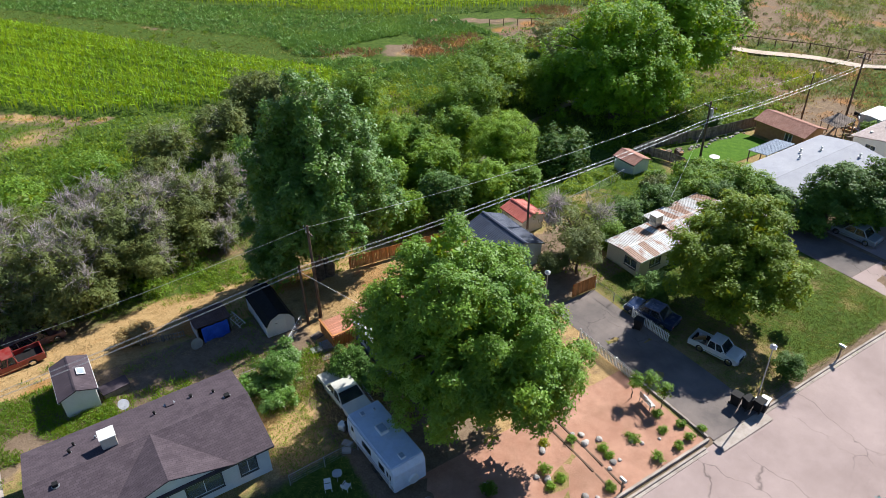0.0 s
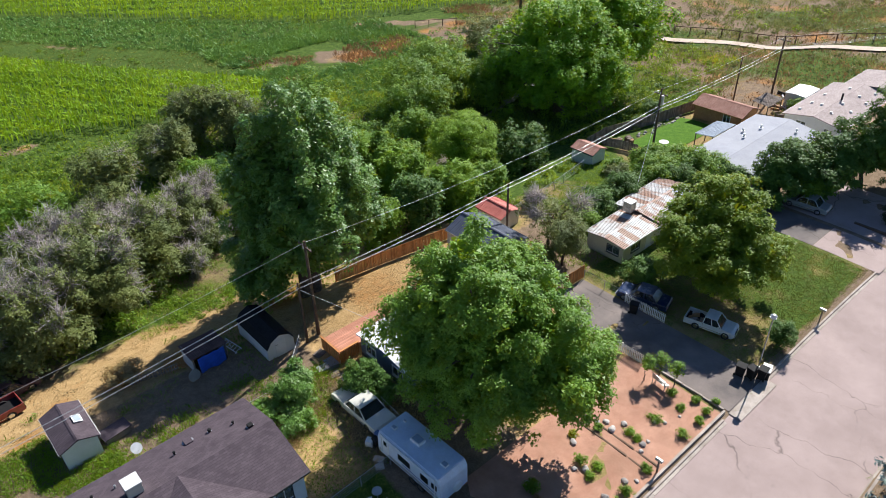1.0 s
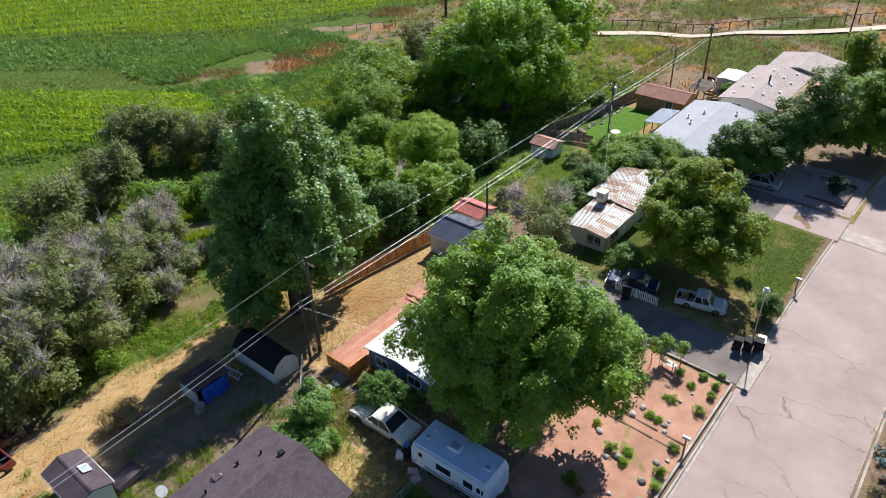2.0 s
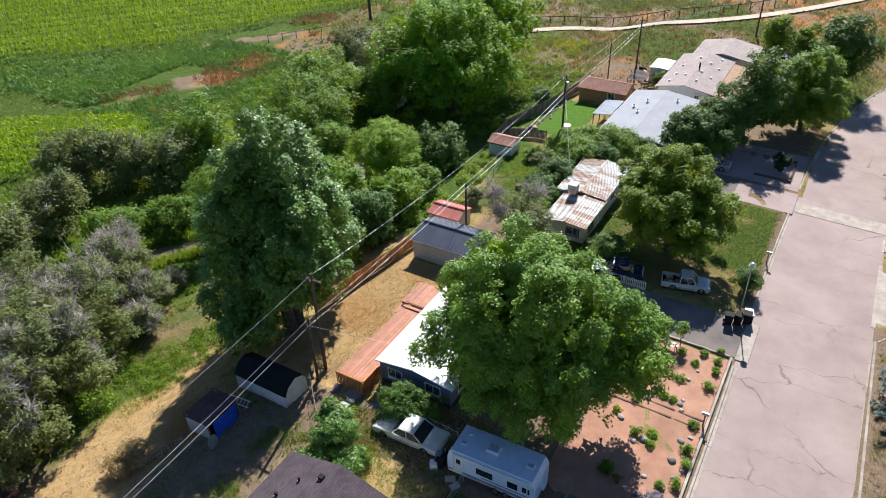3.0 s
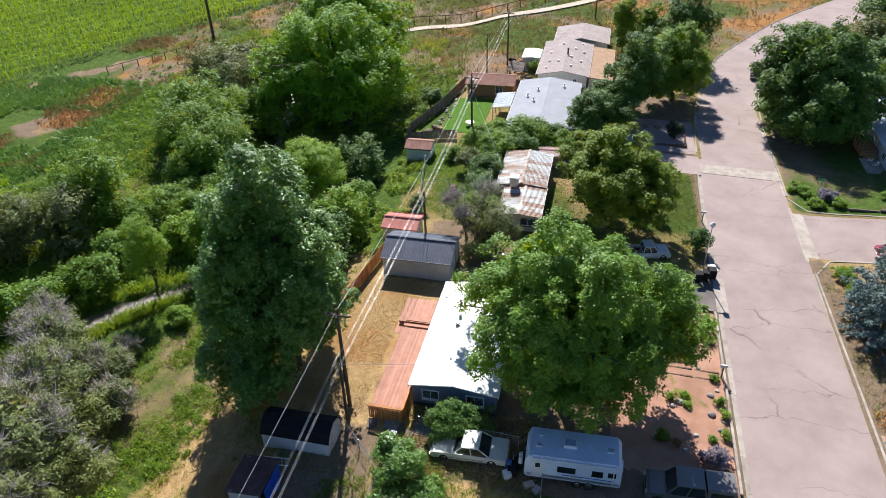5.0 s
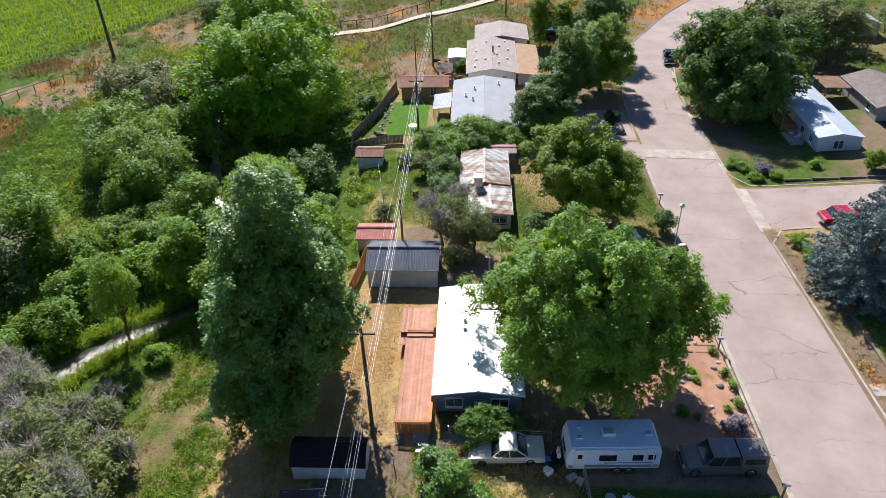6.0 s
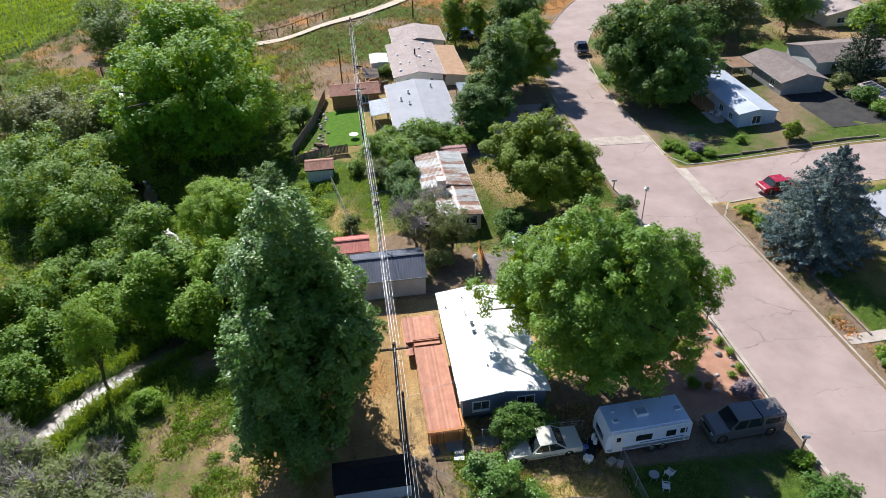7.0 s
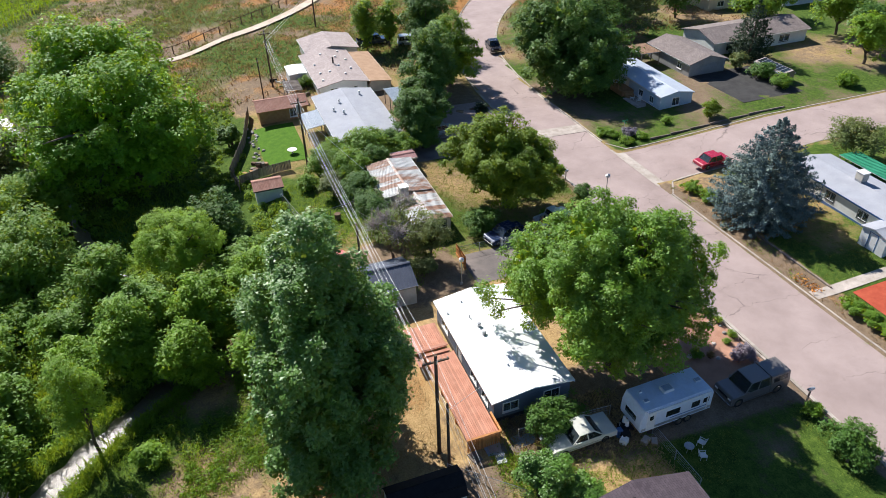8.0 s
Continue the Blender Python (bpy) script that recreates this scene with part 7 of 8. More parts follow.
def spots(n, x0, x1, y0, y1, keep=None):
    """Random places off the street, the track, the creek and all paving."""
    x, y = RG.uniform(x0, x1, n), RG.uniform(y0, y1, n)
    far = np.min(np.hypot(x[:, None] - track[None, :, 0], y[:, None] - track[None, :, 1]), axis=1) > 1.9 if x1 > 95 else np.ones(n, bool)
    for a, b, c, d in PAVED:
        far &= ~((x > a) & (x < c) & (y > b) & (y < d))
    x, y = x[far], y[far]
    ok = ~on_road(x, y, -0.3) & (np.abs(y - np.interp(x, CREEK[:, 0], CREEK[:, 1])) > 1.35)
    if keep is not None:
        ok &= keep(x, y)
    return x[ok], y[ok]


def corn(name, poly, along, row, step, label):
    """Corn in straight rows: arching leaves round short stalks."""
    p = np.array(poly, float)
    d = np.array(along, float) / np.linalg.norm(along)
    q = np.array([-d[1], d[0]])
    s, t = p @ d, p @ q
    gs, gt = np.meshgrid(np.arange(s.min(), s.max(), step), np.arange(t.min(), t.max(), row))
    gs = gs + RG.normal(scale=step * 0.3, size=gs.shape)
    gt = gt + RG.normal(scale=row * 0.14, size=gt.shape)
    row_no = np.broadcast_to(np.arange(gt.shape[0])[:, None], gt.shape).ravel()
    x, y = (gs[..., None] * d + gt[..., None] * q).reshape(-1, 2).T
    x, y = x[row_no % 4 > 0], y[row_no % 4 > 0]
    ok = inside(poly, x, y)
    x, y = x[ok], y[ok]
    pieces = []
    hgt = 1.9 + 0.3 * rough_noise(x, y, 0.08)
    for lift, hh, n, lean in ((0.0, 0.95, 1, 0.12), (1.15, 0.26, 4, 1.3)):
        v, f = blades(RG, x, y, n, hgt * hh, 0.13, 0.2, lean, lift)
        pieces.append((v, f))
    stuff(name, label, "corn", merged(pieces), L_CORN)


corn("corn_field", CORN_NEAR, (0.56, -0.83), 0.95, 0.42, "tall bright green corn standing in rows")
corn("corn_field", CORN_FAR, (0.80, -0.60), 1.2, 0.64, "tall bright green corn standing in rows")

# straw and weeds of the yards
x, y = spots(9000, -22, 34, 46.5, 63, lambda x, y: (rough_noise(x, y, 0.11) < 0.45) & ~((x > 14) & (y < 52)))
stuff("dry_grass", "trampled straw-coloured grass", "grass", blades(RG, x, y, 3, 0.12, 0.16, 0.045, 1.1), L_STRAW)
x, y = spots(11000, -22, 34, 47, 68, lambda x, y: ((rough_noise(x, y, 0.11) > 0.12) | (rough_noise(x, y, 0.5, 3.0) > 0.62) | ((y > 57) & (rough_noise(x, y, 0.16) > -0.3))) & ~((x > 13.5) & (x < 33) & (y < 50.5)))
stuff("green_weeds", "patches of fresh green weeds in straw", "weeds", blades(RG, x, y, 4, 0.28, 0.16, 0.06, 0.7), L_WEED)
x, y = spots(5000, 15, 32, 43.4, 49.3, lambda x, y: ~((y < 44.2) & (x > 15) & (x < 28.2)))
stuff("dry_grass", "short orange-tan dry lawn", "grass", blades(RG, x, y, 3, 0.07, 0.12, 0.04, 1.0), L_STRAW)
x, y = spots(4200, -9, 14, 36.8, 44.5, lambda x, y: (rough_noise(x, y, 0.35, 1.0) > 0.1) & ~((x < 6.9) & (y < 40.4)))
stuff("green_weeds", "tall green weeds behind the bungalow", "weeds", blades(RG, x, y, 4, 0.3, 0.14, 0.06, 0.55), L_WEED)
x, y = spots(3000, 6.8, 17, 31, 42, lambda x, y: rough_noise(x, y, 0.3, 4.0) < 0.1)
stuff("green_weeds", "scattered weeds on the bare side yard", "weeds", blades(RG, x, y, 4, 0.16, 0.14, 0.05, 0.6), L_WEED)
x, y = spots(5000, 6.8, 17, 31, 41, lambda x, y: (rough_noise(x, y, 0.3, 4.0) > -0.1))
stuff("dry_grass", "thin pale grass on the bare side yard", "grass", blades(RG, x, y, 3, 0.22, 0.14, 0.05, 0.8), L_STRAW)
x, y = spots(5000, -20, 11.2, 18.6, 31, lambda x, y: rough_noise(x, y, 0.11) > -0.35)
stuff("lawn_grass", "deep green shaded lawn", "lawn", blades(RG, x, y, 3, 0.09, 0.12, 0.05, 0.9), L_LAWN)
x, y = spots(11000, 38.5, 58.4, 18.3, 36)
stuff("lawn_grass", "patchy mown lawn, green and straw", "lawn", blades(RG, x, y, 3, 0.08, 0.14, 0.07, 0.9), L_LAWN)
x, y = spots(1700, 44, 58.4, 18.3, 27, lambda x, y: rough_noise(x, y, 0.5, 0.5) < 0.1)
stuff("dry_grass", "bleached patches of the mown lawn", "grass", blades(RG, x, y, 3, 0.06, 0.12, 0.05, 0.9), L_STRAW)
x, y = spots(5000, 34, 62, 36, 50, lambda x, y: rough_noise(x, y, 0.2, 0.2) > -0.2)
stuff("yard_grass", "rough green back-yard grass", "grass", blades(RG, x, y, 4, 0.2, 0.15, 0.06, 0.6), L_WEED)
x, y = spots(3500, 12, 33, -4, 5.4)
stuff("lawn_grass", "mown green lawn across the street", "lawn", blades(RG, x, y, 3, 0.08, 0.12, 0.05, 0.9), L_LAWN)
x, y = spots(3500, 53.4, 100, -24, 7.6, lambda x, y: rough_noise(x, y, 0.15, 1.4) > 0.0)
stuff("lawn_grass", "sparse olive-green corner lawn", "lawn", blades(RG, x, y, 3, 0.09, 0.14, 0.06, 0.9), L_LAWN)
x, y = spots(2500, 84, 112, -24, 7.6, lambda x, y: rough_noise(x, y, 0.15, 1.4) < 0.2)
stuff("dry_grass", "straw patches of the corner lawn", "grass", blades(RG, x, y, 3, 0.1, 0.14, 0.06, 0.9), L_STRAW)
x, y = spots(1500, -12, 42, 5.7, 8.3, lambda x, y: (rough_noise(x, y, 0.6, 1.0) > 0.1) & (x < 42))
stuff("verge_weeds", "straggling weeds on the bare verge", "weeds", blades(RG, x, y, 4, 0.16, 0.12, 0.05, 0.8), L_WEED)
x, y = spots(1500, -12, 42, 5.4, 8.3)
stuff("verge_straw", "rust-brown dry grass on the bare verge", "grass", blades(RG, x, y, 3, 0.12, 0.12, 0.05, 0.9), L_RUSTWEED)
x, y = spots(1300, -10, 14, 40.5, 49, lambda x, y: rough_noise(x, y, 0.5, 2.0) > 0.15)
stuff("yard_weeds", "scattered green tufts on the bare shaded yard", "weeds", blades(RG, x, y, 5, 0.2, 0.14, 0.05, 0.7), L_WEED)
x, y = spots(3800, -9.4, -1.0, 40.4, 49, lambda x, y: (rough_noise(x, y, 0.3, 2.5) > -0.15) & ~((x > -4.3) & (x < -1.6) & (y > 44.4)))
stuff("yard_weeds", "green weeds round the white store shed", "weeds", blades(RG, x, y, 5, 0.24, 0.14, 0.055, 0.6), L_WEED)
# kerb-joint weeds
x = np.concatenate([RG.uniform(-10, 58, 260), RG.uniform(-10, 42, 260)])
y = np.concatenate([np.full(260, 17.75) + RG.normal(scale=0.07, size=260), np.full(260, 8.72) + RG.normal(scale=0.08, size=260)])
ok = (np.sin(x * 2.7) + np.sin(x * 0.9 + 1)) > 0.2
stuff("kerb_weeds", "small weeds growing in the kerb joint", "weeds", blades(RG, x[ok], y[ok], 3, 0.06, 0.06, 0.035, 0.8, -0.05), L_WEED)
x, y = spots(7000, 95, 230, 55, 120, lambda x, y: rough_noise(x, y, 0.11) > -0.5)
stuff("rough_pasture", "rough grey-green pasture beyond the track", "grass", blades(RG, x, y, 4, 0.6, 0.4, 0.2, 0.6), L_OLIVE)
x, y = spots(11000, -14, 48, 100, 180, lambda x, y: (0.8 * x + 0.6 * y > 101.5) & (0.8 * x + 0.6 * y < 112.5) & ~inside(CORN_NEAR, x, y))
stuff("strip_grass", "light green mown strip beside the corn", "grass", blades(RG, x, y, 3, 0.2, 0.3, 0.16, 0.9), L_LAWN)
# beyond the houses: grassland
x, y = spots(10000, 86, 180, 12, 66, lambda x, y: rough_noise(x, y, 0.11) > -0.3)
stuff("rough_pasture", "dull green and tan rough pasture", "grass", blades(RG, x, y, 3, 0.45, 0.3, 0.16, 0.6), L_OLIVE)
x, y = spots(13000, 88, 190, -50, 62, lambda x, y: rough_noise(x, y, 0.31, 2.0) > -0.25)
stuff("rusty_pasture", "rust-orange dry pasture grass", "grass", blades(RG, x, y, 3, 0.4, 0.3, 0.16, 0.7), L_RUSTWEED)
x, y = spots(2500, 88, 190, -50, 62)
stuff("dry_grass", "straw-coloured pasture grass", "grass", blades(RG, x, y, 3, 0.35, 0.3, 0.14, 0.8), L_STRAW)
x, y = spots(22000, -12, 70, 98, 190, lambda x, y: (0.8 * x + 0.6 * y > 112) & (np.sin((0.8 * x + 0.6 * y) * 3.3 + 0.8 * rough_noise(x, y, 0.1)) > -0.45) & ~inside(CORN_FAR, x, y) & ~((x > 50) & (y < 117)))
stuff("dull_crop", "rows of dull blue-green crop", "crop", blades(RG, x, y, 4, 0.55, 0.28, 0.2, 0.6), L_TEAL)
x, y = spots(9000, 44, 80, 86, 126, lambda x, y: (rough_noise(x, y, 0.15, 3.0) > -0.35) & ~((x > 54) & (x < 67) & (y > 103) & (y < 117)) & ~inside(CORN_NEAR, x, y) & ~inside(CORN_FAR, x, y))
stuff("dull_crop", "dense blue-green growth round the bare patch", "crop", blades(RG, x, y, 4, 0.6, 0.28, 0.18, 0.6), L_TEAL)
x, y = spots(3000, 78, 112, 84, 122, lambda x, y: (rough_noise(x, y, 0.09, 3.0) > 0.05) & ~((x > 52) & (x < 68) & (y > 102) & (y < 116)) & ~((x > 78) & (y > 93)))
stuff("dull_crop", "blue-green growth below the corn edge", "crop", blades(RG, x, y, 4, 0.5, 0.28, 0.2, 0.6), L_TEAL)
x, y = spots(17000, -40, 125, 88, 150, lambda x, y: (rough_noise(x, y, 0.09, 3.0) < 0.25) & ~((x > 50) & (x < 70) & (y > 101) & (y < 117)) & ~inside(CORN_NEAR, x, y) & ~((0.8 * x + 0.6 * y > 101) & (x < 47)) & ~((x > 78) & (y > 93) & (rough_noise(x, y, 0.2) < 0.5)))
stuff("green_weeds", "rough green margin between the corn fields", "weeds", blades(RG, x, y, 4, 0.4, 0.3, 0.15, 0.7), L_WEED)
x, y = spots(5000, 48, 112, 96, 118, lambda x, y: (rough_noise(x, y, 0.2, 5.0) > 0.3) | ((x > 61) & (x < 77) & (y > 101) & (y < 110)))
stuff("rusty_weeds", "rust-brown weed heads", "weeds", blades(RG, x, y, 4, 0.6, 0.25, 0.14, 0.5), L_RUSTWEED)


def thicket(name, label, n, material, size, rlo, rhi, keep, x0, x1, y0, y1, per=75):
    """Countless small leafy heaps, joined."""
    x, y = spots(n, x0, x1, y0, y1, keep)
    r = RG.uniform(rlo, rhi, len(x))
    who = np.repeat(np.arange(len(x)), per)
    e = RG.normal(size=(len(who), 3))
    e /= np.linalg.norm(e, axis=1)[:, None]
    e[:, 2] = np.abs(e[:, 2])
    at = e * (RG.beta(4, 1.5, (len(who), 1)) * r[who, None]) * np.array([[1, 1, 0.85]])
    at += np.stack([x[who], y[who], ground_z(x[who], y[who])], 1)
    stuff(name, label, "undergrowth", leaf_quads(RG, at, size, e, 0.5, 0.5), material)


def creekside(x, y):
    cy = np.interp(x, CREEK[:, 0], CREEK[:, 1])
    clearing = (x > 6) & (x < 34) & (y < cy + 3.2)
    return (y > 58.5) & ~clearing & (y < 100 + 8 * rough_noise(x, y, 0.1)) & ~((x > 60) & (x < 90) & (y < 58))


thicket("creek_undergrowth", "dense green undergrowth along the creek", 1100, L_SHRUB, 0.32, 0.6, 1.9, creekside, -25, 110, 58, 100, 60)
thicket("creek_undergrowth", "pale broad-leaved weeds along the creek", 480, L_WEED, 0.28, 0.5, 1.5, creekside, -25, 90, 58, 98, 60)
# Brighter leaf colour carries the sun on the bank.
thicket("creek_undergrowth", "brush on the far creek bank, sun put into its yellow-green leaves", 220, L_WILLOW, 0.28, 0.6, 1.6, creekside, 22, 44, 71, 84, 80)
# Darker leaf colour carries the shade below the crowns.
thicket("creek_undergrowth", "brush below the big trees, shade put into its dark leaves", 300, L_MAPLE, 0.34, 0.6, 1.5, lambda x, y: y > 54, 40, 95, 54, 84, 50)


def margin(x, y):
    """The rough ground between the two corn fields, but for the bare patch and the grass strip."""
    v = 0.8 * x + 0.6 * y
    bare = (x > 54) & (x < 66) & (y > 104) & (y < 117)
    rows = np.sin(v * 1.65 + 0.8 * rough_noise(x, y, 0.1)) > 0.15
    return ~inside(CORN_NEAR, x, y) & ~inside(CORN_FAR, x, y) & ~bare & np.where(x < 47, (v > 112) & rows, (y < 104) | rows) & ~((x > 78) & (y > 93) & (rough_noise(x, y, 0.15, 1.0) < 0.2))


thicket("dull_crop", "rows of dull blue-green bushy crop", 4200, L_TEAL, 0.42, 0.45, 1.1, margin, -10, 112, 90, 185, 16)
thicket("green_weeds", "green weed clumps between the corn fields", 700, L_WEED, 0.38, 0.4, 0.9, lambda x, y: margin(x, y) & (y < 125), 20, 115, 84, 130, 20)
thicket("strip_shrubs", "small rounded shrubs dotted over the grass strip", 70, L_WEED, 0.3, 0.5, 1.0, lambda x, y: (0.8 * x + 0.6 * y > 102.5) & (0.8 * x + 0.6 * y < 112) & ~inside(CORN_NEAR, x, y), 0, 48, 104, 175, 60)
thicket("pasture_shrubs", "scattered grey-green pasture shrubs", 160, L_OLIVE, 0.32, 0.5, 1.4, lambda x, y: rough_noise(x, y, 0.12, 6.0) > 0, 88, 180, 20, 75, 60)
thicket("pasture_shrubs", "grey-green sage brush on the rough pasture", 420, L_OLIVE, 0.32, 0.5, 1.5, lambda x, y: rough_noise(x, y, 0.12, 6.0) > -0.4, 94, 190, 58, 108, 45)
thicket("pasture_shrubs", "dark green hedge shrubs beyond the track", 220, L_SHRUB, 0.4, 0.8, 2.0, lambda x, y: rough_noise(x, y, 0.07, 2.5) > 0.1, 112, 230, 60, 125, 70)
thicket("fence_brush", "green brush along the back fences", 110, L_SHRUB, 0.24, 0.5, 1.1, lambda x, y: np.abs(y - 50.5 - (x - 40) * 0.06) < 1.8, 36, 62, 47, 56, 130)
thicket("ditch_brush", "low green brush behind the garden fence", 160, L_WEED, 0.24, 0.3, 0.8, None, 62, 92, 52, 60, 90)
thicket("clearing_weeds", "low clumps of bright green weed in the clearing", 1000, L_WEED, 0.17, 0.25, 0.8, lambda x, y: (rough_noise(x, y, 0.16, 0.0) > -0.25) | (rough_noise(x, y, 0.4, 1.0) > 0.35), 8, 33, 55.5, 68, 55)
x, y = spots(6500, -25, 110, 58, 92, lambda x, y: (rough_noise(x, y, 0.13, 4.0) > 0.35) & creekside(x, y))
x2, y2 = spots(10000, -25, 110, 58, 100, creekside)
stuff("tall_weeds", "tall tangled weeds along the creek", "weeds", blades(RG, x2, y2, 5, 0.65, 0.3, 0.09, 0.6), L_WEED)
xb = RG.uniform(10, 34, 1500)
yb = np.interp(xb, CREEK[:, 0], CREEK[:, 1]) + RG.choice([-1.0, 1.0], 1500) * RG.uniform(1.9, 3.2, 1500)
thicket("bank_weeds", "low green weeds on the near creek bank", 420, L_WEED, 0.2, 0.25, 0.6, lambda x, y: np.abs(np.interp(x, CREEK[:, 0], CREEK[:, 1]) - 2.4 - y) < 1.1, 17, 34, 58, 76, 45)
stuff("bank_grass", "long grass leaning over the creek bank", "grass", blades(RG, xb, yb, 7, 0.7, 0.22, 0.07, 0.5), L_SHRUB)
stuff("reeds", "yellow-green reeds and tall grass", "reeds", blades(RG, x, y, 8, 0.85, 0.3, 0.06, 0.4), L_REED)

# named bushes
BUSH = [("bush", 10.4, 39.9, 1.8, 2.7, 8000, 0.17, L_POPLAR, "leafy green bush beside the sedan"), ("bush", 14.9, 37.6, 1.7, 2.4, 6000, 0.15, L_MAPLE, "round leafy shrub under the house window"), ("bush", 15.4, 35.6, 1.6, 1.7, 3500, 0.16, L_MAPLE, "dark shrub in the shade of the house"),
        ("bush", 9.2, 37.9, 1.4, 1.4, 3500, 0.17, L_POPLAR, "tangled low bush beside the bungalow"), ("bush", 7.9, 39.9, 1.3, 1.3, 3000, 0.17, L_POPLAR, "weedy green clump at the bungalow corner"), ("bush", 42.5, 19.0, 1.35, 2.0, 4200, 0.13, L_MAPLE, "dense rounded evergreen shrub on the lawn"),
        ("bush", 41.6, 31.2, 1.9, 2.2, 4200, 0.2, L_MAPLE, "dark bush beside the cream trailer house"), ("bush", 60.6, 43.6, 2.4, 2.8, 5500, 0.24, L_SHRUB, "green bush in the back yard"), ("bush", 62.0, 38.2, 3.0, 3.8, 8500, 0.24, L_SHRUB, "big rounded green bush beside the grey house"),
        ("bush", 61.5, 34.4, 2.4, 2.6, 6000, 0.24, L_SHRUB, "full green bush beside the grey house"), ("bush", 57.2, 41.4, 2.4, 3.6, 6500, 0.24, L_SHRUB, "tall leafy bush behind the rusty roof"), ("bush", 52.4, 41.6, 2.2, 3.4, 5500, 0.22, L_MAPLE, "dark leafy bush against the trailer house"),
        ("bush", 62.4, 30.4, 1.9, 2.4, 4500, 0.24, L_MAPLE, "dark bush at the driveway edge"), ("bush", 67.2, 28.4, 2.4, 3.0, 5500, 0.26, L_SHRUB, "leafy bush under the maple"), ("bush", 44.0, 40.6, 2.0, 2.8, 5500, 0.2, L_SHRUB, "leafy bush against the cream wall"), ("bush", 47.6, 41.2, 2.2, 3.2, 6000, 0.2, L_MAPLE, "dark leafy bush against the cream wall"), ("bush", 36.6, 39.4, 1.4, 1.8, 3500, 0.18, L_OLIVE, "grey-green shrub behind the white roof"), ("bush", 2.0, 51.0, 1.6, 1.5, 3500, 0.16, L_STRAW, "dried straw-coloured bush in the yard"),
        ("bush", 5.6, 19.4, 1.9, 2.2, 5000, 0.18, L_MAPLE, "rounded dark shrub beside the street"), ("bush", 9.4, 19.0, 0.8, 0.9, 1600, 0.15, L_WEED, "low green shrub at the kerb"), 
        
        ("bush", 55.7, 4.6, 1.0, 1.1, 2400, 0.15, L_LAVENDER, "blooming pale lavender bush at the corner"), ("bush", 56.8, 6.4, 1.0, 0.7, 1800, 0.15, L_WEED, "weedy green clump by the kerb"), ("bush", 55.6, -7.5, 1.4, 2.2, 3600, 0.18, L_WALNUT, "young leafy bush on the corner lawn"), ("bush", 56.8, -1.6, 0.7, 0.8, 1200, 0.14, L_SHRUB, "small green shrub on the corner lawn"), ("bush", 54.2, 5.9, 0.9, 0.7, 2200, 0.14, L_WEED, "straggling green plants at the kerb corner"), ("bush", 57.6, 7.3, 1.1, 0.6, 2200, 0.14, L_WEED, "straggling green plants along the kerb"), ("bush", 54.4, 3.6, 0.8, 0.7, 1800, 0.14, L_WEED, "straggling green plants at the kerb corner"),
        ("bush", 68.4, 20.1, 0.95, 2.3, 3400, 0.16, L_PINE, "dark clipped conical shrub in a planter"), ("bush", 16.0, 19.6, 1.0, 1.1, 2600, 0.14, L_LAVENDER, "pale lavender clump in pink gravel"), ("bush", 17.4, 22.9, 0.5, 0.7, 900, 0.12, L_WEED, "small green clump in pink gravel"),
        ("bush", 75.6, 53.4, 1.6, 2.6, 3600, 0.2, L_MAPLE, "dark rounded garden bush by the fence"), ("bush", 90.2, 40.4, 1.2, 1.7, 2200, 0.22, L_WEED, "pale green bush behind the tan house"), ("bush", 44.6, 47.6, 1.2, 1.6, 2500, 0.18, L_OLIVE, "grey-green bush by the wire fence"),
        ("bush", 57.6, 46.4, 1.2, 1.3, 2200, 0.2, L_WEED, "small green bush beside the white shed"), ("bush", 63.5, -23.0, 2.2, 1.9, 4200, 0.24, L_MAPLE, "dark hedge below the solar panels"), ("bush", 59.6, -22.8, 1.6, 1.6, 2600, 0.24, L_SHRUB, "green hedge below the solar panels"), ("bush", 68.4, -22.0, 1.4, 2.4, 2600, 0.26, L_OLIVE, "grey-green shrub beside the garage"),
        ("bush", 58.6, 38.4, 2.2, 3.2, 6000, 0.22, L_MAPLE, "dark leafy bush beside the rusty roof"), ("bush", 63.0, 42.0, 2.2, 2.6, 6000, 0.22, L_SHRUB, "bright leafy bush at the garden corner"), ("bush", 59.4, 41.0, 2.0, 3.0, 5500, 0.22, L_SHRUB, "leafy bush between two back yards"), ("bush", 55.0, 43.6, 1.8, 2.4, 4500, 0.2, L_OLIVE, "grey-green bush behind the rusty roof"), ("bush", 63.0, 34.8, 1.8, 2.8, 4500, 0.22, L_MAPLE, "dark bush against the grey house"), ("bush", 17.0, 68.6, 1.5, 1.4, 4500, 0.2, L_WILLOW, "leafy green bush on the creek bank"), ("olive_bush", 16.6, 66.4, 2.2, 2.6, 6500, 0.2, L_OLIVE, "low olive bush with bleached bare twigs"), ("olive_bush", 19.6, 66.6, 1.4, 1.6, 3500, 0.18, L_OLIVE, "low olive bush with bleached bare twigs"), ("olive_bush", 13.4, 63.6, 2.0, 2.4, 5500, 0.2, L_OLIVE, "low olive bush with bleached bare twigs"), ("bush", 24.6, 64.6, 1.1, 1.3, 4000, 0.2, L_WILLOW, "bright leafy bush on the creek bank"), ("bush", 56.5, -31.5, 1.6, 1.5, 2200, 0.24, L_WEED, "rough green bush on the far lawn"), ("bush", 41.3, 24.2, 0.6, 0.7, 900, 0.14, L_WEED, "weedy tuft beside the parked pickup")]
for i, (nm, x, y, r, h, n, s, mat, lb) in enumerate(BUSH):
    bush(nm, x, y, r, h, n, s, mat, lb, 300 + i, group="bushes", twigs=22 if nm == "olive_bush" else 0)

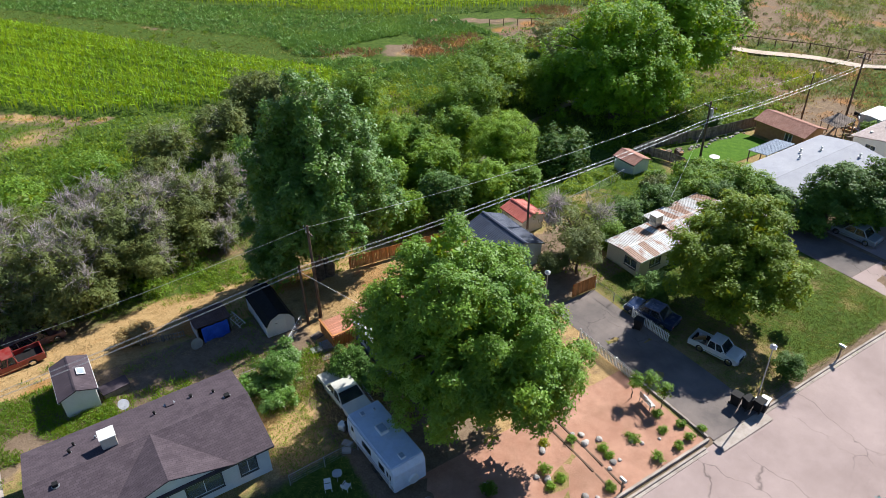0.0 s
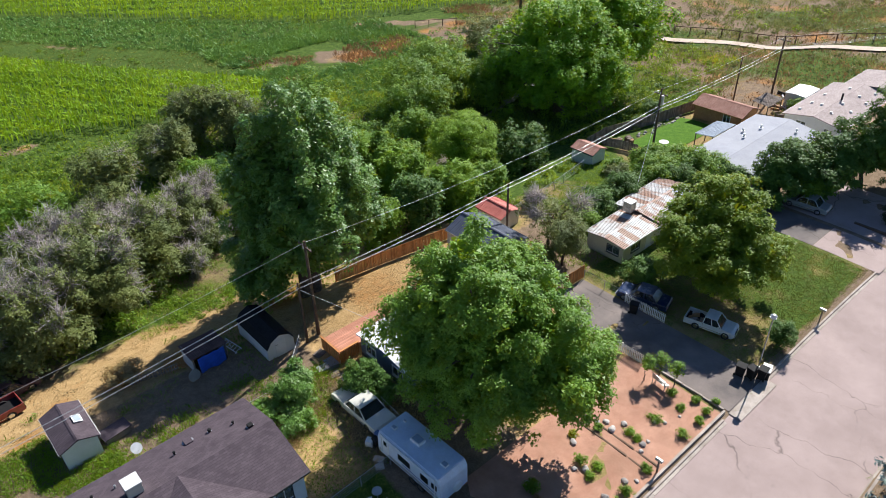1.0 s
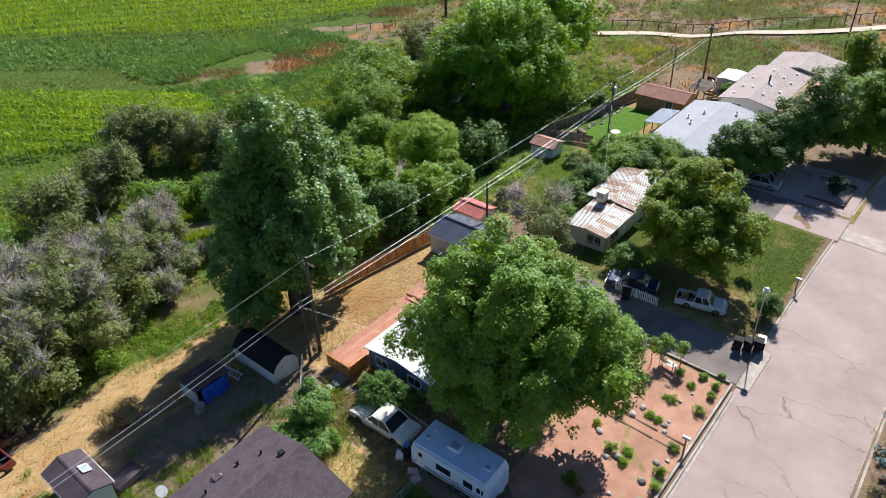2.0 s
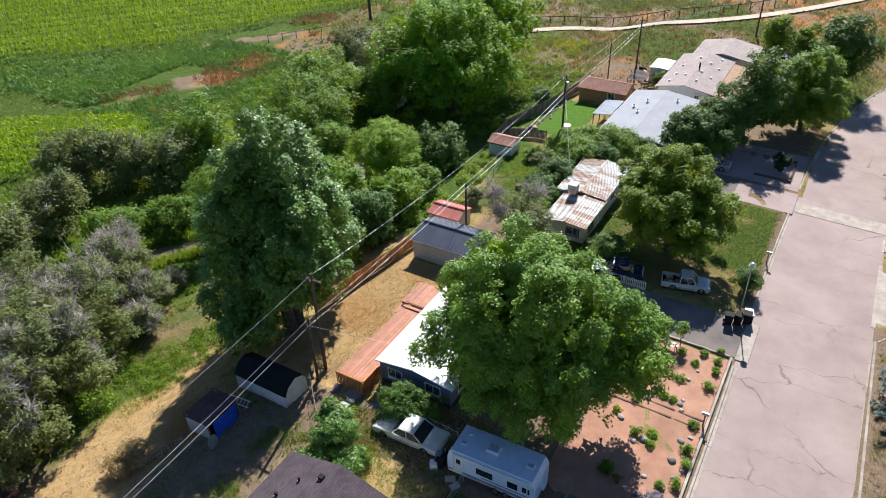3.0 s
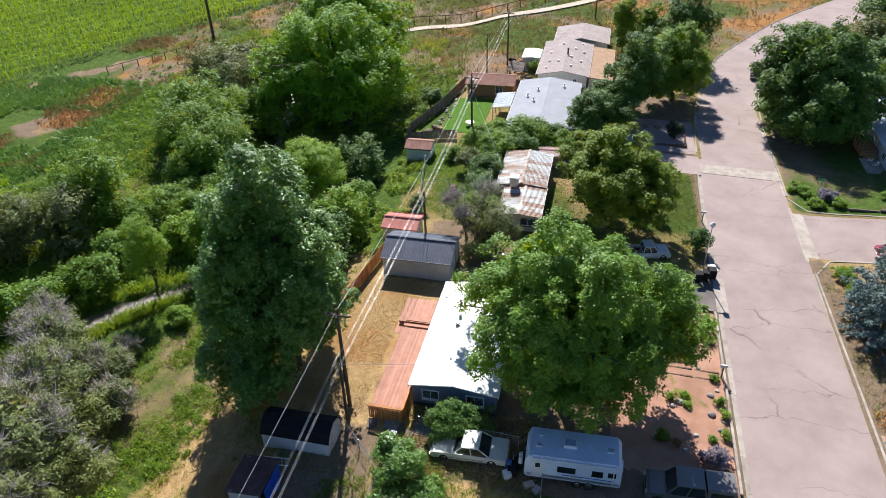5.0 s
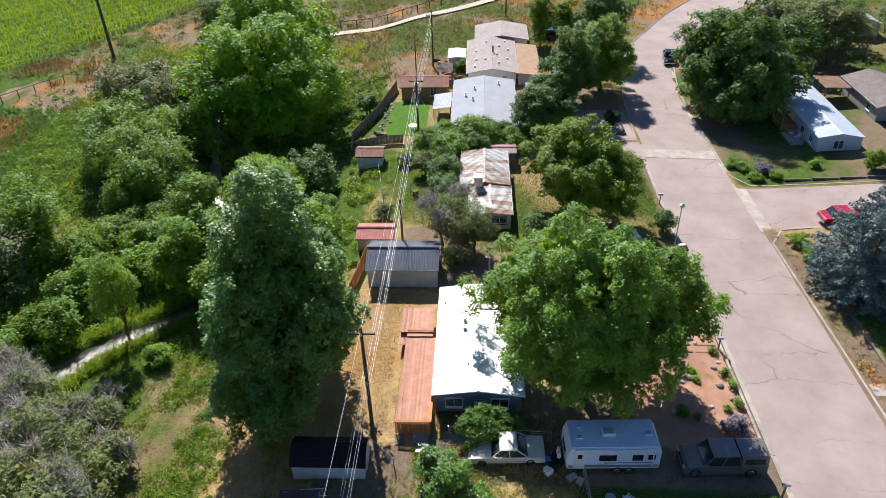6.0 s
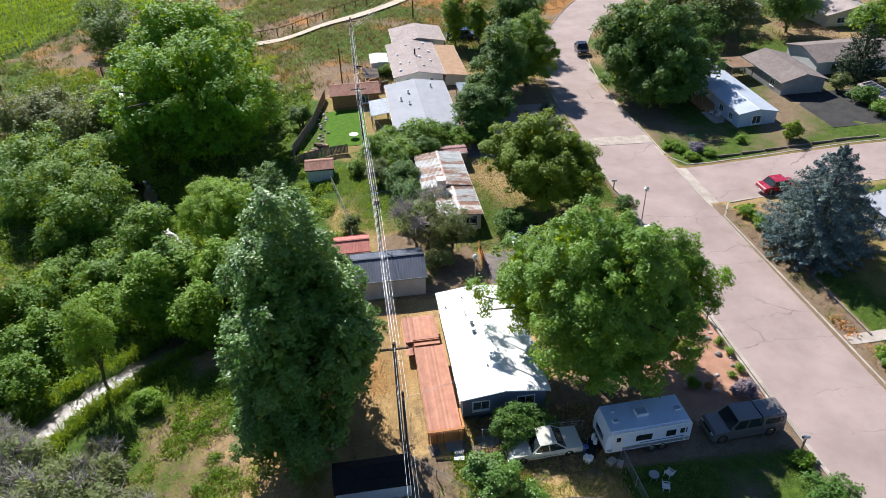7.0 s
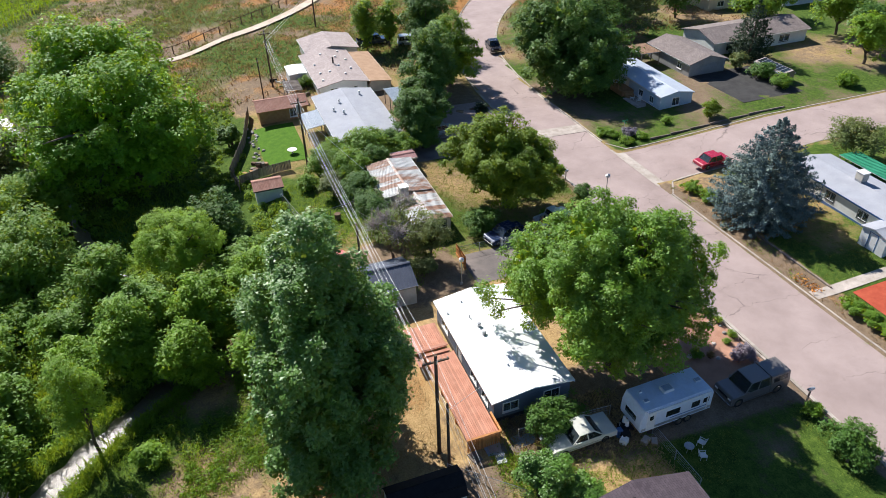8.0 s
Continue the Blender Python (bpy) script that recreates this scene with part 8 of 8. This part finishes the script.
bush("hedge", 15.0, 6.6, 1.2, 1.0, 15000, 0.11, L_SHRUB, "clipped green hedge beside the front walk", 380, "hedge", lobes=[(0.9 * i, -0.04 * i, 0.48, 0.75, 1.0, 0.5) for i in range(-4, 5)])
bush("hedge", 39.6, 5.9, 1.2, 0.9, 12000, 0.11, L_SHRUB, "low clipped hedge at the street corner", 381, "hedge", lobes=[(0.85 * i, 0.12 * i, 0.44, 0.8, 1.15, 0.46) for i in range(-3, 3)])

# the gravel garden
def rock(x, y, r, seed, label="pale weathered boulder in pink gravel"):
    rg = np.random.default_rng(seed)
    bm = bmesh.new()
    bmesh.ops.create_icosphere(bm, subdivisions=2, radius=r)
    ph = rg.uniform(0, 6, 3)
    for v in bm.verts:
        v.co *= 1 + 0.22 * math.sin(v.co.x / r * 2.3 + ph[0]) * math.cos(v.co.y / r * 2.1 + ph[1]) + rg.uniform(-0.07, 0.07)
        v.co.z *= 0.62
    ob = part("boulder", bm, M_ROCK)
    ob.matrix_basis = pose(x, y, gz(x, y) + r * 0.3, 0, 0, float(rg.uniform(0, 360)))
    return tagged(ob, label, "boulder", "garden boulders")


rk = np.random.default_rng(9)
for i, (x, y, r) in enumerate([(22.4, 23.6, 0.38), (22.9, 23.9, 0.26), (25.6, 23.2, 0.34), (25.3, 22.5, 0.42), (26.3, 22.2, 0.36), (25.1, 23.6, 0.28), (25.8, 20.3, 0.34), (25.2, 20.0, 0.26), (26.3, 20.2, 0.22), (21.2, 21.6, 0.42), (20.7, 22.1, 0.3), (28.1, 20.9, 0.3), (28.6, 20.4, 0.26), (28.5, 18.6, 0.22), (17.6, 23.4, 0.36), (22.4, 19.3, 0.36), (23.0, 18.8, 0.24), (29.9, 20.0, 0.2),
                                (20.4, 19.4, 0.42), (19.0, 18.9, 0.3), (18.2, 20.6, 0.26), (16.6, 21.4, 0.3), (15.2, 18.9, 0.22), (19.9, 18.6, 0.22)]):
    rock(x, y, r * 0.68, 500 + i)
for i, (x, y, r, h, mat) in enumerate([(24.6, 23.2, 0.55, 0.45, L_SHRUB), (26.0, 21.5, 0.5, 0.4, L_SHRUB), (28.4, 21.0, 0.9, 0.4, L_WEED), (21.4, 22.2, 0.7, 0.8, L_SHRUB), (21.9, 21.2, 0.55, 0.35, L_WILLOW), (20.9, 21.0, 0.45, 0.4, L_WILLOW), (25.9, 20.8, 0.4, 0.35, L_WEED), (31.4, 21.6, 0.5, 0.5, L_SHRUB), (30.6, 20.4, 0.36, 0.4, L_SHRUB), (32.0, 20.0, 0.5, 0.5, L_WEED), (31.6, 18.9, 0.5, 0.7, L_SHRUB),
                                       (30.4, 18.8, 0.5, 0.6, L_WEED), (28.5, 18.9, 0.65, 0.6, L_SHRUB), (24.2, 18.9, 0.5, 0.6, L_WEED), (21.6, 18.7, 0.7, 0.8, L_WEED), (20.4, 18.5, 0.55, 0.8, L_SHRUB), (17.9, 19.5, 0.45, 0.5, L_SHRUB), (18.5, 18.6, 0.6, 0.8, L_WEED), (16.9, 22.0, 0.4, 0.9, L_RUSTWEED), (33.0, 19.0, 0.4, 0.45, L_WEED), (22.9, 24.0, 0.4, 0.4, L_REED)]):
    bush("garden_plant", x, y, r * 0.66, h * 0.72, 700, 0.085, mat, "small garden plant set in pink gravel", 600 + i, "plant", "garden plants")
for i, (x, y) in enumerate([(31.1, 23.8), (32.3, 23.4), (32.2, 22.0)]):
    tree("sapling", x, y, [(0, 0, 1.6, 0.42, 0.42, 0.5)], 700, 0.12, L_ASH, "young tree with a small crown beside the driveway", seed=640 + i, trunk=0.035, puff=0.3, puffs=14, limbs=6, group="saplings")
path = thing("timber_edging", pose(0, 0, 0), "dark landscape timbers edging a gravel path", "edging")
for x in (24.15, 25.0):
    for i in range(4):
        z = gz(x, 19 + i * 2)
        part("timber", boxed(x - 0.07, 18.45 + i * 2.0, z - 0.05, x + 0.07, 18.43 + (i + 1) * 2.0, z + 0.075, 0.012), M_TIMBER, path)
edge = thing("garden_wall", pose(0, 0, 0), "low concrete edging around the gravel garden", "edging")
for i in range(10):
    x0 = 13.7 + i * 1.9
    z = gz(x0 + 1, 18.2)
    part("edging_block", boxed(x0, 18.02, z - 0.2, x0 + 1.88, 18.2, z + 0.2, 0.015), M_CONC, edge)
for i in range(4):
    y0 = 18.25 + i * 1.7
    z = gz(32.8, y0 + 1)
    part("edging_block", boxed(32.72, y0, z - 0.2, 32.88, y0 + 1.68, z + 0.16, 0.015), M_CONC, edge)

# dark line of stones and weeds across the lawn edge; bins, chairs, bench, post boxes
def bin_cart(x, y, turn, label, open_lid=False):
    top = thing("wheeled_bin", pose(x, y, gz(x, y) + 0.03, 0, 0, turn), label, "bin", "wheeled bins")
    bm = bmesh.new()
    lo = [bm.verts.new((a * 0.24, b * 0.26, 0.06)) for a, b in ((-1, -1), (1, -1), (1, 1), (-1, 1))]
    hi = [bm.verts.new((a * 0.31, b * 0.34, 0.98)) for a, b in ((-1, -1), (1, -1), (1, 1), (-1, 1))]
    bm.faces.new(lo[::-1]), bm.faces.new(hi)
    for i in range(4):
        bm.faces.new((lo[i], lo[(i + 1) % 4], hi[(i + 1) % 4], hi[i]))
    part("body", bm, M_BLACK, top)
    part("lid", boxed(-0.34, -0.37, 0.985, 0.34, 0.38, 1.05, 0.02, None), M_BLACK, top)
    part("handle", cyl(bmesh.new(), (-0.25, 0.4, 0.95), (0.25, 0.4, 0.95), 0.02), M_BLACK, top)
    for s in (-1, 1):
        part("wheel", cyl(bmesh.new(), (s * 0.22, 0.3, 0.12), (s * 0.28, 0.3, 0.12), 0.12, 0.12, 14), M_RUBBER, top)


bin_cart(37.0, 19.3, 10, "black wheeled rubbish bin at the driveway end")
bin_cart(37.4, 18.6, 80, "black wheeled rubbish bin at the driveway end")
bin_cart(37.9, 18.0, 95, "black wheeled rubbish bin beside the lamp post")
bin_cart(37.3, 29.2, 20, "dark wheeled bin beside the picket panel")
cover_b = thing("box_lid", pose(38.35, 17.95, gz(38.3, 18) + 0.03, 0, 0, 15), "white lidded box standing by the bins", "box")
part("body", boxed(-0.45, -0.3, 0, 0.45, 0.3, 0.8, 0.02), M_BLACK, cover_b)
part("lid", boxed(-0.5, -0.34, 0.801, 0.5, 0.34, 0.88, 0.02), M_WHITEPAINT, cover_b)


def garden_bench(x, y, turn):
    top = thing("garden_bench", pose(x, y, gz(x, y) + 0.03, 0, 0, turn), "small grey garden bench beside the driveway", "bench")
    for i in range(4):
        part("seat_slat", boxed(-0.65, -0.2 + i * 0.11, 0.42, 0.65, -0.11 + i * 0.11, 0.45), M_STEEL, top)
    for i in range(3):
        part("back_slat", boxed(-0.65, 0.25, 0.55 + i * 0.13, 0.65, 0.28, 0.65 + i * 0.13), M_STEEL, top)
    for x0 in (-0.6, 0.55):
        part("leg", boxed(x0, -0.2, -0.05, x0 + 0.05, -0.15, 0.42), M_STEEL, top)
        part("leg", boxed(x0, 0.2, -0.05, x0 + 0.05, 0.249, 0.9), M_STEEL, top)


garden_bench(31.5, 22.7, 80)


def patio_chair(x, y, turn):
    top = thing("patio_chair", pose(x, y, gz(x, y), 0, 0, turn), "white metal lawn chair standing outdoors", "chair", "lawn chairs")
    part("seat", boxed(-0.22, -0.22, 0.34, 0.22, 0.22, 0.38, 0.02), M_WHITEPAINT, top)
    part("backrest", boxed(-0.22, 0.2, 0.42, 0.22, 0.24, 0.8, 0.02, pose(0, 0, 0, -8)), M_WHITEPAINT, top)
    for sx in (-0.21, 0.21):
        part("armrest", boxed(sx - 0.025, -0.22, 0.52, sx + 0.025, 0.24, 0.55, 0.01), M_WHITEPAINT, top)
        for sy in (-0.2, 0.2):
            part("leg", cyl(bmesh.new(), (sx, sy, -0.05), (sx, sy, 0.52), 0.02, None, 6), M_WHITEPAINT, top)


patio_chair(64.2, -2.2, 200)
patio_chair(65.4, -1.9, 150)
patio_chair(9.9, 28.1, 120)
patio_chair(8.9, 28.7, -20)
tb = thing("patio_table", pose(9.8, 29.2, gz(9.8, 29.2)), "small round patio table on the shaded lawn", "table")
part("tabletop", cyl(bmesh.new(), (0, 0, 0.5), (0, 0, 0.54), 0.34, 0.34, 20), M_STEEL, tb)
for a in (0, 120, 240):
    part("leg", cyl(bmesh.new(), (0.25 * math.cos(radians(a)), 0.25 * math.sin(radians(a)), -0.05), (0.1 * math.cos(radians(a)), 0.1 * math.sin(radians(a)), 0.5), 0.02, None, 6), M_STEEL, tb)


def post_box(x, y, turn, label, h=1.1):
    top = thing("mailbox", pose(x, y, gz(x, y), 0, 0, turn), label, "mailbox")
    part("post", boxed(-0.05, -0.05, -0.2, 0.05, 0.05, h), M_WEATHERED, top)
    bm = prism(bmesh.new(), [(-0.1, 0), (0.1, 0), (0.1, 0.14), (0.06, 0.21), (-0.06, 0.21), (-0.1, 0.14)], 1, -0.25, 0.25)
    bmesh.ops.translate(bm, vec=(0, 0, h), verts=bm.verts)
    part("box", bm, M_STEEL, top)


post_box(48.0, 18.1, 0, "grey mailbox on a post at the lawn edge")
post_box(24.6, 18.35, 0, "grey mailbox on a post at the path end")
post_box(10.6, 18.2, 0, "pale mailbox on a post beside the kerb")
sign = thing("street_sign", pose(55.6, 5.7, gz(55.6, 5.7)), "green street name sign on a steel post", "sign")
part("post", cyl(bmesh.new(), (0, 0, -0.2), (0, 0, 2.4), 0.03, None, 8), M_STEEL, sign)
part("name_plate", boxed(-0.4, -0.01, 2.2, 0.4, 0.01, 2.38), surf("sign_green", (0.02, 0.2, 0.09), (0.03, 0.24, 0.11), 2, 0.5), sign)
part("name_plate", boxed(-0.01, -0.4, 2.4, 0.01, 0.4, 2.58), surf("sign_green_upper", (0.02, 0.2, 0.09), (0.03, 0.24, 0.11), 2, 0.5), sign)

# the green garden of the grey house
lw = patch("lawn_green", 65.4, 44.6, 77.6, 50.0, 0.05, surf("vivid_lawn", (0.050, 0.125, 0.006), (0.080, 0.175, 0.010), 1.5, 0.95, bump=0.8, fine=30), "vivid green watered lawn", "lawn")
tbl = thing("fire_pit", pose(67.7, 46.3, gz(67.7, 46.3)), "round white table on the green lawn", "table")
part("tabletop", cyl(bmesh.new(), (0, 0, 0.55), (0, 0, 0.6), 0.6, 0.6, 22), M_WHITEPAINT, tbl)
part("pedestal", cyl(bmesh.new(), (0, 0, -0.05), (0, 0, 0.55), 0.1, 0.08, 10), M_WHITEPAINT, tbl)
rg2 = random.Random(3)
for i in range(26):
    x, y = rg2.uniform(66.5, 79.5), rg2.uniform(49.6, 51.0)
    rock(x, y, rg2.uniform(0.12, 0.28), 700 + i, "red-brown garden rock beside the lawn")
for i in range(12):
    x, y = 64.2 + rg2.uniform(-0.5, 3.5), rg2.uniform(49.8, 52.6)
    p = thing("garden_crate", pose(x, y, gz(x, y), 0, 0, rg2.uniform(0, 90)), "weathered crate among the garden clutter", "crate", "garden clutter")
    part("crate", boxed(-0.3, -0.2, -0.05, 0.3, 0.2, 0.3 + 0.3 * rg2.random(), 0.02), [M_WEATHERED, M_BROWNBOARD, M_TIMBER][i % 3], p)
for i in range(16):
    x, y = rg2.uniform(86.5, 96), rg2.uniform(40.6, 44.6)
    p = thing("yard_scrap", pose(x, y, gz(x, y), 0, 0, rg2.uniform(0, 180)), "odd boards and scrap in the bare yard", "scrap", "yard scrap")
    part("board", boxed(-0.6, -0.1, -0.03, 0.6, 0.1, 0.12 + 0.35 * rg2.random(), 0.02), [M_WEATHERED, M_BROWNBOARD, M_GREYWALL, M_BLACK][i % 4], p)
for i in range(10):
    x, y = rg2.uniform(13.8, 15.0), rg2.uniform(38.6, 43.4)
    p = thing("roof_offcut", pose(x, y, gz(x, y), 0, 0, rg2.uniform(-15, 15)), "galvanised sheet offcut lying by the deck", "sheet metal", "sheet offcuts")
    part("sheet", boxed(-0.45, -0.35, -0.02, 0.45, 0.35, 0.05 + 0.03 * i % 0.1), [M_STEEL, M_LIGHTMETAL, M_WEATHERED][i % 3], p)
for i, (x, y, w, d, h, mat) in enumerate([(12.4, 32.6, 0.3, 0.3, 0.6, M_BLACK), (12.0, 32.9, 0.25, 0.25, 0.5, M_WHITEPAINT), (13.0, 32.4, 0.4, 0.25, 0.45, M_BLACK), (12.7, 32.9, 0.2, 0.2, 0.7, M_BLUETRIM), (11.6, 31.4, 0.35, 0.25, 0.2, M_CONC), (11.3, 30.9, 0.3, 0.2, 0.2, M_CONC)]):
    p = thing("yard_tub", pose(x, y, gz(x, y), 0, 0, 30 * i), "odd tub or block beside the travel trailer", "tub", "yard tubs")
    part("tub", boxed(-w, -d, -0.04, w, d, h, 0.03), mat, p)
tr = thing("burn_barrel", pose(49.6, 44.6, gz(49.6, 44.6)), "small dark barrel on the back lawn", "barrel")
part("barrel", cyl(bmesh.new(), (0, 0, -0.05), (0, 0, 0.7), 0.32, 0.34, 14), M_TIMBER, tr)
mulch = patch("mulch_bed", 13.0, 0.4, 19.6, 4.6, 0.05, surf("red_mulch", (0.33, 0.055, 0.03), (0.44, 0.095, 0.05), 1.5, 0.95, bump=0.9, fine=20), "bright red bark mulch bed", "mulch bed")
x, y = RG.uniform(20.6, 23.5, 130), RG.uniform(6.6, 8.0, 130)
stuff("flower_bed", "orange and red flowers along the kerb", "flowers", leaf_quads(RG, np.stack([x, y, ground_z(x, y) + RG.uniform(0.1, 0.35, 130)], 1), 0.2, None), L_FLOWER)
timb = thing("lawn_edging", pose(0, 0, 0), "weathered timbers holding the lawn edge", "edging")
for i in range(6):
    x0 = 20.8 + i * 2.0
    part("timber", boxed(x0, 5.7, gz(x0, 5.7) - 0.05, x0 + 1.95, 5.85, gz(x0, 5.7) + 0.16, 0.01), M_WEATHERED, timb)
for i in range(7):
    y0 = -18 + i * 3.0
    part("timber", boxed(53.5, y0, gz(53.5, y0 + 1) - 0.05, 53.65, y0 + 2.9, gz(53.5, y0 + 1) + 0.2, 0.01), M_WEATHERED, timb)
terrace = thing("front_terrace", pose(62.6, -3.1, gz(64, -2)), "low paved terrace beside the pale blue trailer house", "terrace")
for i in range(4):
    for j in range(3):
        part("slab", boxed(i * 0.95, j * 0.7, -0.05, i * 0.95 + 0.93, j * 0.7 + 0.68, 0.06, 0.01), M_CONC, terrace)
planter = thing("forecourt_edging", pose(0, 0, 0), "dark timbers framing a raised bed on the forecourt", "edging")
for x0, y0, x1, y1 in ((65.9, 18.6, 66.1, 22.6), (66.12, 18.6, 71.6, 18.8), (71.4, 18.82, 71.6, 20.6)):
    z = gz((x0 + x1) / 2, (y0 + y1) / 2)
    part("timber", boxed(x0, y0, z - 0.1, x1, y1, z + 0.26, 0.015), M_TIMBER, planter)
stepsp = thing("porch_steps", pose(67.0, -3.2, gz(67, -2.5)), "brown timber porch with railings and steps", "porch")
part("platform", boxed(0, 0.05, 0.0, 3.2, 2.0, 0.75, 0.02), M_BROWNBOARD, stepsp)
for i in range(3):
    part("step", boxed(-0.3 * (i + 1), 0.3, 0, -0.3 * i - 0.01, 1.6, 0.6 - 0.2 * i), M_BROWNBOARD, stepsp)
for x in (0.05, 1.1, 2.1, 3.1):
    part("post", boxed(x - 0.05, 1.9, 0.75, x + 0.05, 2.0, 1.7), M_BROWNBOARD, stepsp)
part("rail", boxed(0, 1.88, 1.7, 3.2, 2.02, 1.78), M_BROWNBOARD, stepsp)
